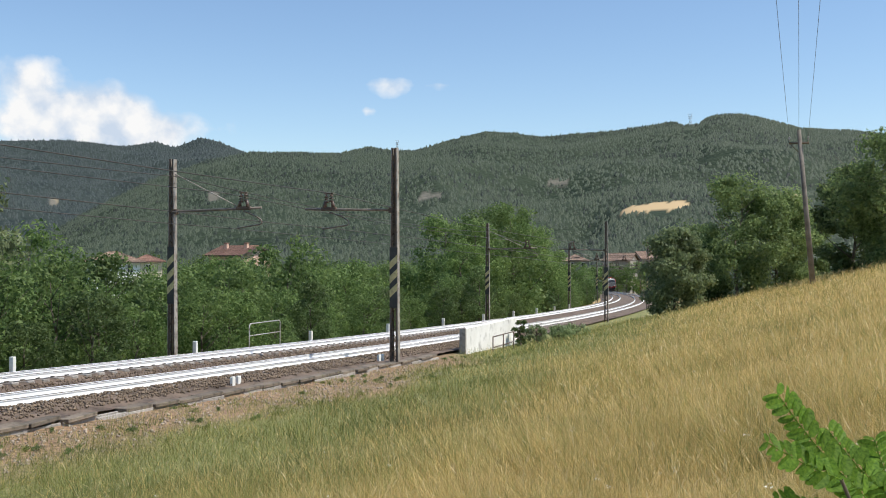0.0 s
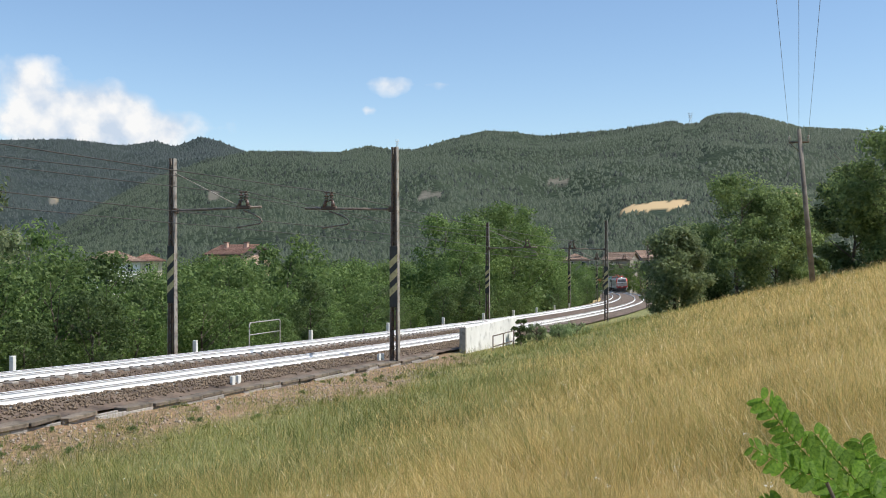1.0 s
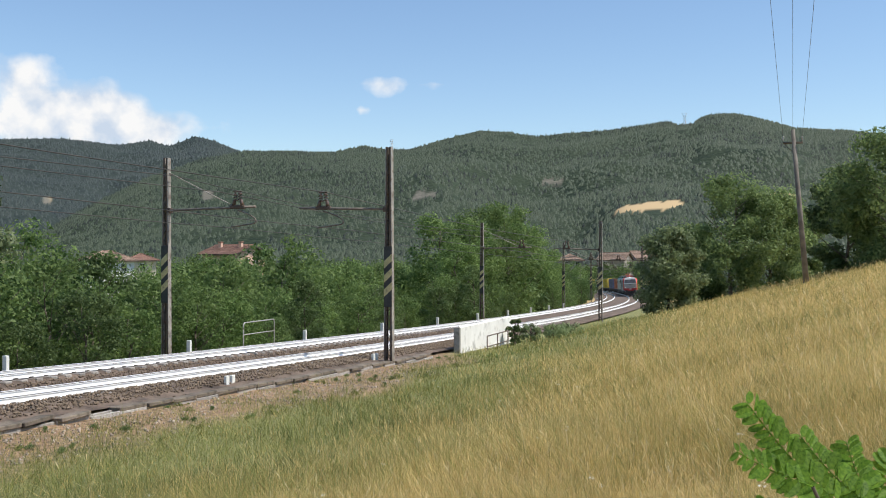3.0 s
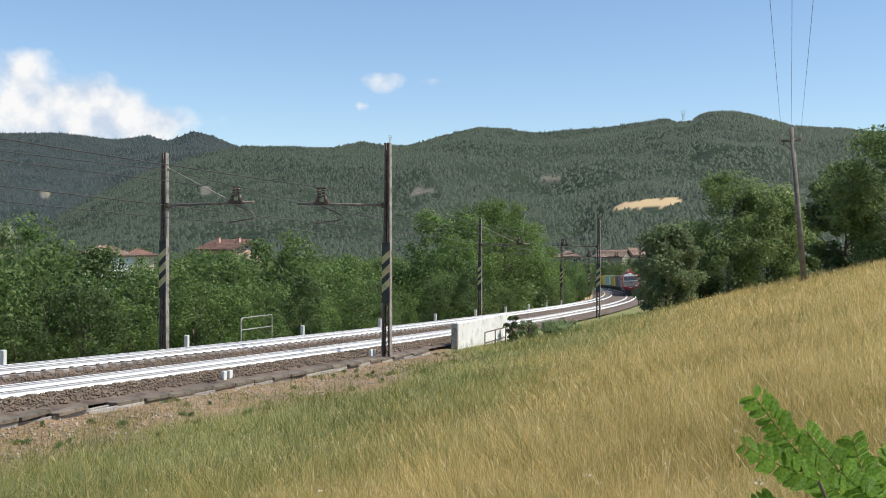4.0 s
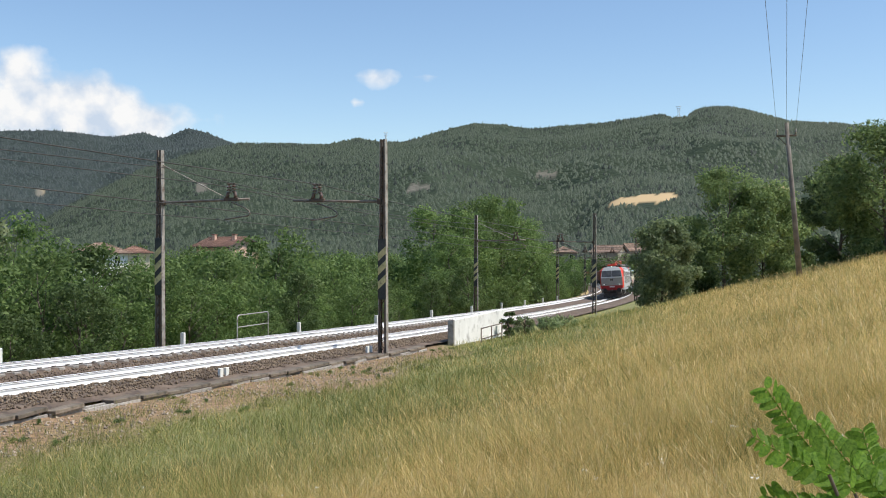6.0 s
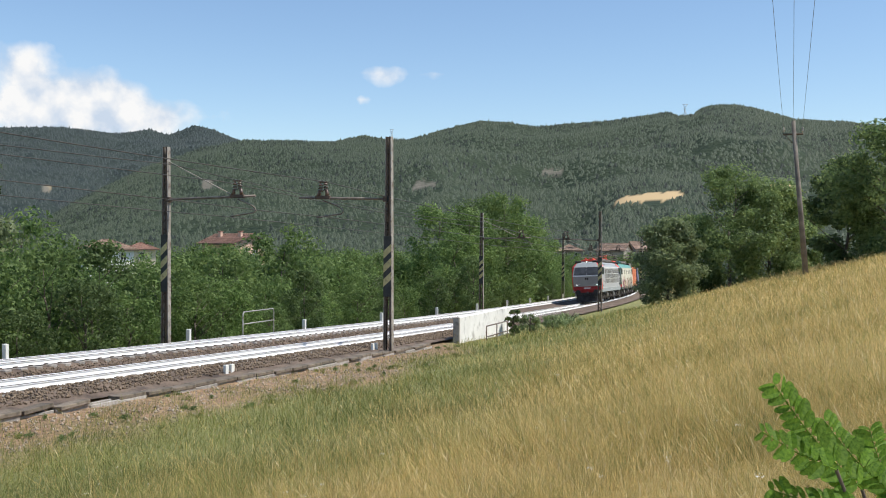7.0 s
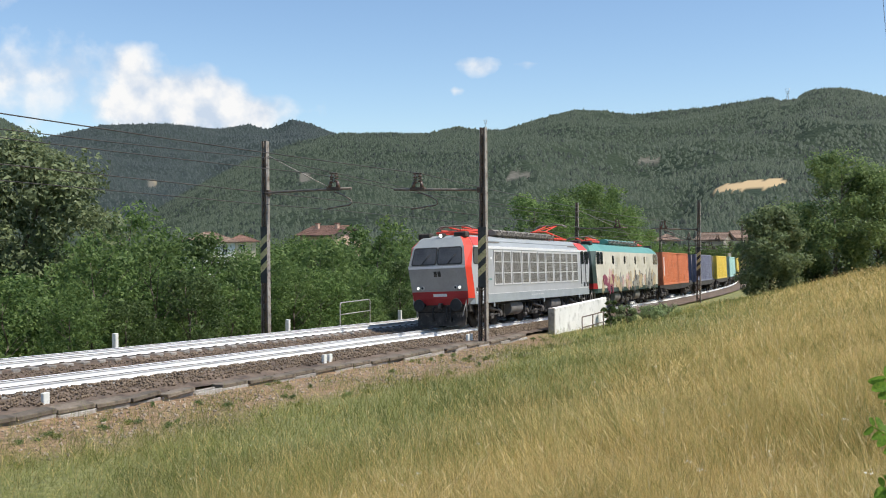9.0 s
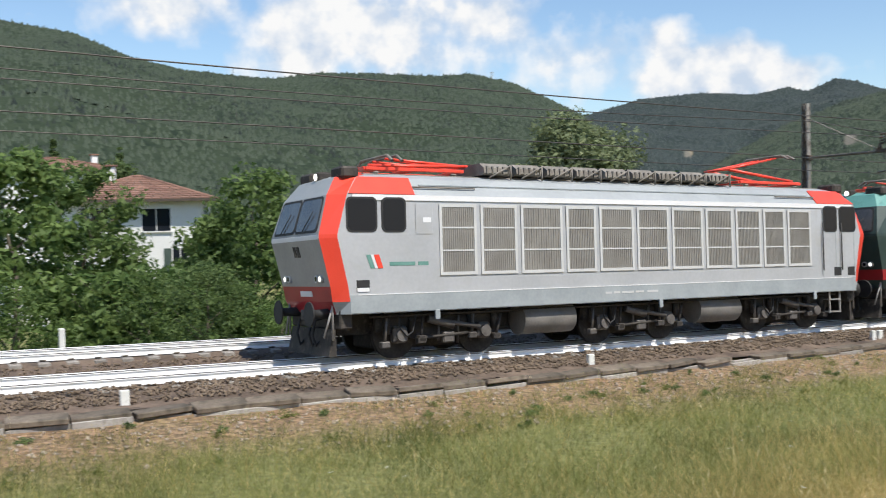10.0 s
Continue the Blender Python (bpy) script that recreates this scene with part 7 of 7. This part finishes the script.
def build_loco_teal():
    t = thing("locomotive", None, "older cream and teal electric locomotive covered in graffiti", "locomotive")

    def mats(i, p):
        if p in ("end", "corner"):
            return {0: 2, 1: 3, 2: 2, 3: 2, 4: 2, 5: 1, 6: 1}.get(i, 1)
        if p == "side":
            return 2 if i == 0 else (0 if i < 5 else 1)
        return 1
    bm = loco_shell("body", t, mats, 18.0)
    dark = surf("dark_teal_paint", (0.025, 0.05, 0.045), (0.05, 0.08, 0.07), 2, 0.5)
    part("body", bm, [M_CREAM, M_TEAL, dark, M_DEEP_RED], t)
    rng = random.Random(3)
    for sy in (-1, 1):
        cab_windows(t, sy, 18.0)
        for i, u in enumerate((4.2, 7.2, 10.2, 13.0)):
            bm = bmesh.new()
            prism(bm, [(-x, z) for x, z in rounded(u, u + 0.45, 2.75, 3.3, 0.2)], sy * 1.47, sy * 1.49)
            part("porthole", bm, M_GLASS, t)
        for u in (5.4, 8.5, 11.5, 14.5):
            bm = bmesh.new()
            box(bm, -u - 0.5, -u + 0.5, min(sy * 1.47, sy * 1.488), max(sy * 1.47, sy * 1.488), 2.45, 3.3)
            for k in range(9):
                box(bm, -u - 0.47, -u + 0.47, min(sy * 1.488, sy * 1.5), max(sy * 1.488, sy * 1.5), 2.5 + k * 0.088, 2.54 + k * 0.088)
            part("louvre", bm, M_CREAM, t)
    # graffiti: overlapping rounded shapes along the lower side
    for i in range(80):
        u = 1.6 + 14.8 * rng.random()
        w, h = 0.12 + 0.28 * rng.random(), 0.3 + 0.45 * rng.random()
        z = 1.35 + 0.7 * rng.random()
        mat = M_GRAFFITI[0] if u < 4.2 and rng.random() < 0.6 else rng.choice(M_GRAFFITI[1:3] * 2 + M_GRAFFITI[1:])
        bm = bmesh.new()
        o = []
        for k in range(14):
            a = 6.283 * k / 14
            rr = 1 + 0.35 * math.sin(3 * a + i) + 0.15 * math.sin(5 * a + 2 * i)
            o.append((-u + w * rr * math.cos(a), z + h * 0.6 * rr * math.sin(a)))
        prism(bm, o, 1.482, 1.4835 + 0.0006 * i)
        part("graffiti", bm, mat, t, "sprayed graffiti shape")
    loco_front(t, True, 18.0, M_DEEP_RED)
    loco_front(t, False, 18.0, M_DEEP_RED)
    underframe(t, 18.0)
    roof_boxes(t, -5.2, -13.2, 8, 4.03, M_TEAL)
    pantograph(t, -3.2, False, M_RED, 1)
    pantograph(t, -15.0, False, M_RED, -1)
    return t


def build_wagon(colour, label, seed, logo=None):
    rng = random.Random(seed)
    w = thing("flat_wagon", None, "dark brown four-axle container flat wagon", "freight wagon", "wagons of the train")
    bm = bmesh.new()
    box(bm, -16.6, -0.6, -0.35, 0.35, 0.75, 1.08, 0.02)
    for sy in (-1, 1):
        prism(bm, [(-16.6, 1.12), (-16.6, 0.98), (-12.0, 0.72), (-5.2, 0.72), (-0.6, 0.98), (-0.6, 1.12)], sy * 1.2 - 0.06, sy * 1.2 + 0.06)
    for i in range(9):
        x = -1.0 - i * 1.9
        box(bm, x - 0.07, x + 0.07, -1.2, 1.2, 0.86, 1.1)
    part("frame", bm, M_DARKGEAR, w)
    for x in (-3.0, -14.2):
        bogie(w, x, 1.8, 0.46)
    buffers(w, 0.0, 1)
    buffers(w, -17.2, -1)
    mat = surf(label.split()[0] + "_container", colour, tuple(min(0.9, c * 1.3) for c in colour), 0.7, 0.55, 0, 0, 10, tuple(c * 0.45 for c in colour), 0.68)
    c = thing("shipping_container", None, label, "container", "containers on the train")
    x0, x1, z0, z1 = -14.8, -2.4, 1.13, 3.72
    bm = bmesh.new()
    n = 44
    for sy in (-1, 1):
        o = []
        for i in range(n):
            a = x0 + 0.15 + (x1 - x0 - 0.3) * i / n
            st = (x1 - x0 - 0.3) / n
            o += [(a, 1.20), (a + st * 0.38, 1.20), (a + st * 0.5, 1.165), (a + st * 0.88, 1.165)]
        for (xa, ya), (xb, yb) in zip(o, o[1:]):
            f = bm.faces.new([bm.verts.new(p) for p in ((xa, sy * ya, z0 + 0.15), (xb, sy * yb, z0 + 0.15), (xb, sy * yb, z1 - 0.1), (xa, sy * ya, z1 - 0.1))])
    bmesh.ops.remove_doubles(bm, verts=bm.verts, dist=0.001)
    box(bm, x0 + 0.1, x1 - 0.1, -1.15, 1.15, z0 + 0.08, z1 - 0.03)
    part("corrugated_wall", bm, mat, c)
    bm = bmesh.new()
    for xx in (x0, x1 - 0.16):
        for sy in (-1, 1):
            box(bm, xx, xx + 0.16, sy * 1.14 - 0.08, sy * 1.14 + 0.08, z0, z1, 0.01)
    for sy in (-1, 1):
        box(bm, x0, x1, sy * 1.16 - 0.06, sy * 1.16 + 0.06, z0, z0 + 0.16, 0.01)
        box(bm, x0, x1, sy * 1.18 - 0.04, sy * 1.18 + 0.04, z1 - 0.1, z1, 0.01)
    for xx in (x0, x1 - 0.12):
        box(bm, xx, xx + 0.12, -1.1, 1.1, z0, z0 + 0.16)
        box(bm, xx, xx + 0.12, -1.1, 1.1, z1 - 0.1, z1)
    part("frame", bm, mat, c)
    bm = bmesh.new()
    for y in (-0.8, -0.3, 0.3, 0.8):
        cyl(bm, (x1 + 0.02, y, z0 + 0.1), (x1 + 0.02, y, z1 - 0.1), 0.02, seg=6)
    part("lock_rod", bm, M_STEEL_GREY, c)
    if logo:
        bm = bmesh.new()
        box(bm, x1 - 0.75, x1 - 0.45, 1.202, 1.21, z0 + 0.7, z1 - 0.4)
        part("lettering", bm, M_LIGHT_STRIPE, c, "upright pale lettering bar")
    return w, c


TRAIN = []
TRAIN.append((build_loco_silver(), 0.0, LEN, 3.0))
TRAIN.append((build_loco_teal(), 18.0, 18.0, 3.0))
CONTAINERS = [((0.52, 0.16, 0.07), "orange corrugated shipping container", True), ((0.13, 0.14, 0.20), "slate-blue corrugated shipping container", False),
              ((0.58, 0.42, 0.06), "yellow corrugated shipping container", False), ((0.32, 0.50, 0.46), "mint corrugated shipping container", False),
              ((0.55, 0.42, 0.08), "yellow weathered shipping container", False), ((0.22, 0.07, 0.045), "brown-red corrugated shipping container", False),
              ((0.24, 0.24, 0.25), "grey corrugated shipping container", False), ((0.27, 0.10, 0.06), "rust-brown corrugated shipping container", False),
              ((0.10, 0.11, 0.15), "dark-blue corrugated shipping container", False), ((0.25, 0.09, 0.06), "brown corrugated shipping container", False)]
for i, (c, lab, logo) in enumerate(CONTAINERS):
    for ob in build_wagon(c, lab, i, logo):
        TRAIN.append((ob, 36.7 + 17.45 * i, 17.2, 3.0))


def train_pose(front, L, inset):
    """A vehicle whose nose is at arc length front, standing on two points of the canted track."""
    a, b = tpt(min(front + inset, 479), 0), tpt(min(front + L - inset, 480), 0)
    d = (a - b).normalized()
    side = Vector((-d.y, d.x, 0)).normalized()
    up = d.cross(side)
    side, up = side * math.cos(CANT) + up * math.sin(CANT), up * math.cos(CANT) - side * math.sin(CANT)
    m = Matrix((d, side, up)).transposed().to_4x4()
    m.translation = a + d * inset
    return m


def nose_at(t):
    q = 10 - t
    return -7.5 + 28.21 * q + 0.1185 * q * q


def motions():
    times = [0.25 * i for i in range(41)]
    for ob, back, L, inset in TRAIN:
        walk(ob, [(t, train_pose(nose_at(t) + back, L, inset)) for t in times])
    walk(SAPLING, [(t, Matrix.Translation(SAPLING_AT) @ Euler((radians(a), radians(b), 0)).to_matrix().to_4x4()) for t, a, b in SWAY])


build_sleepers()
motions()
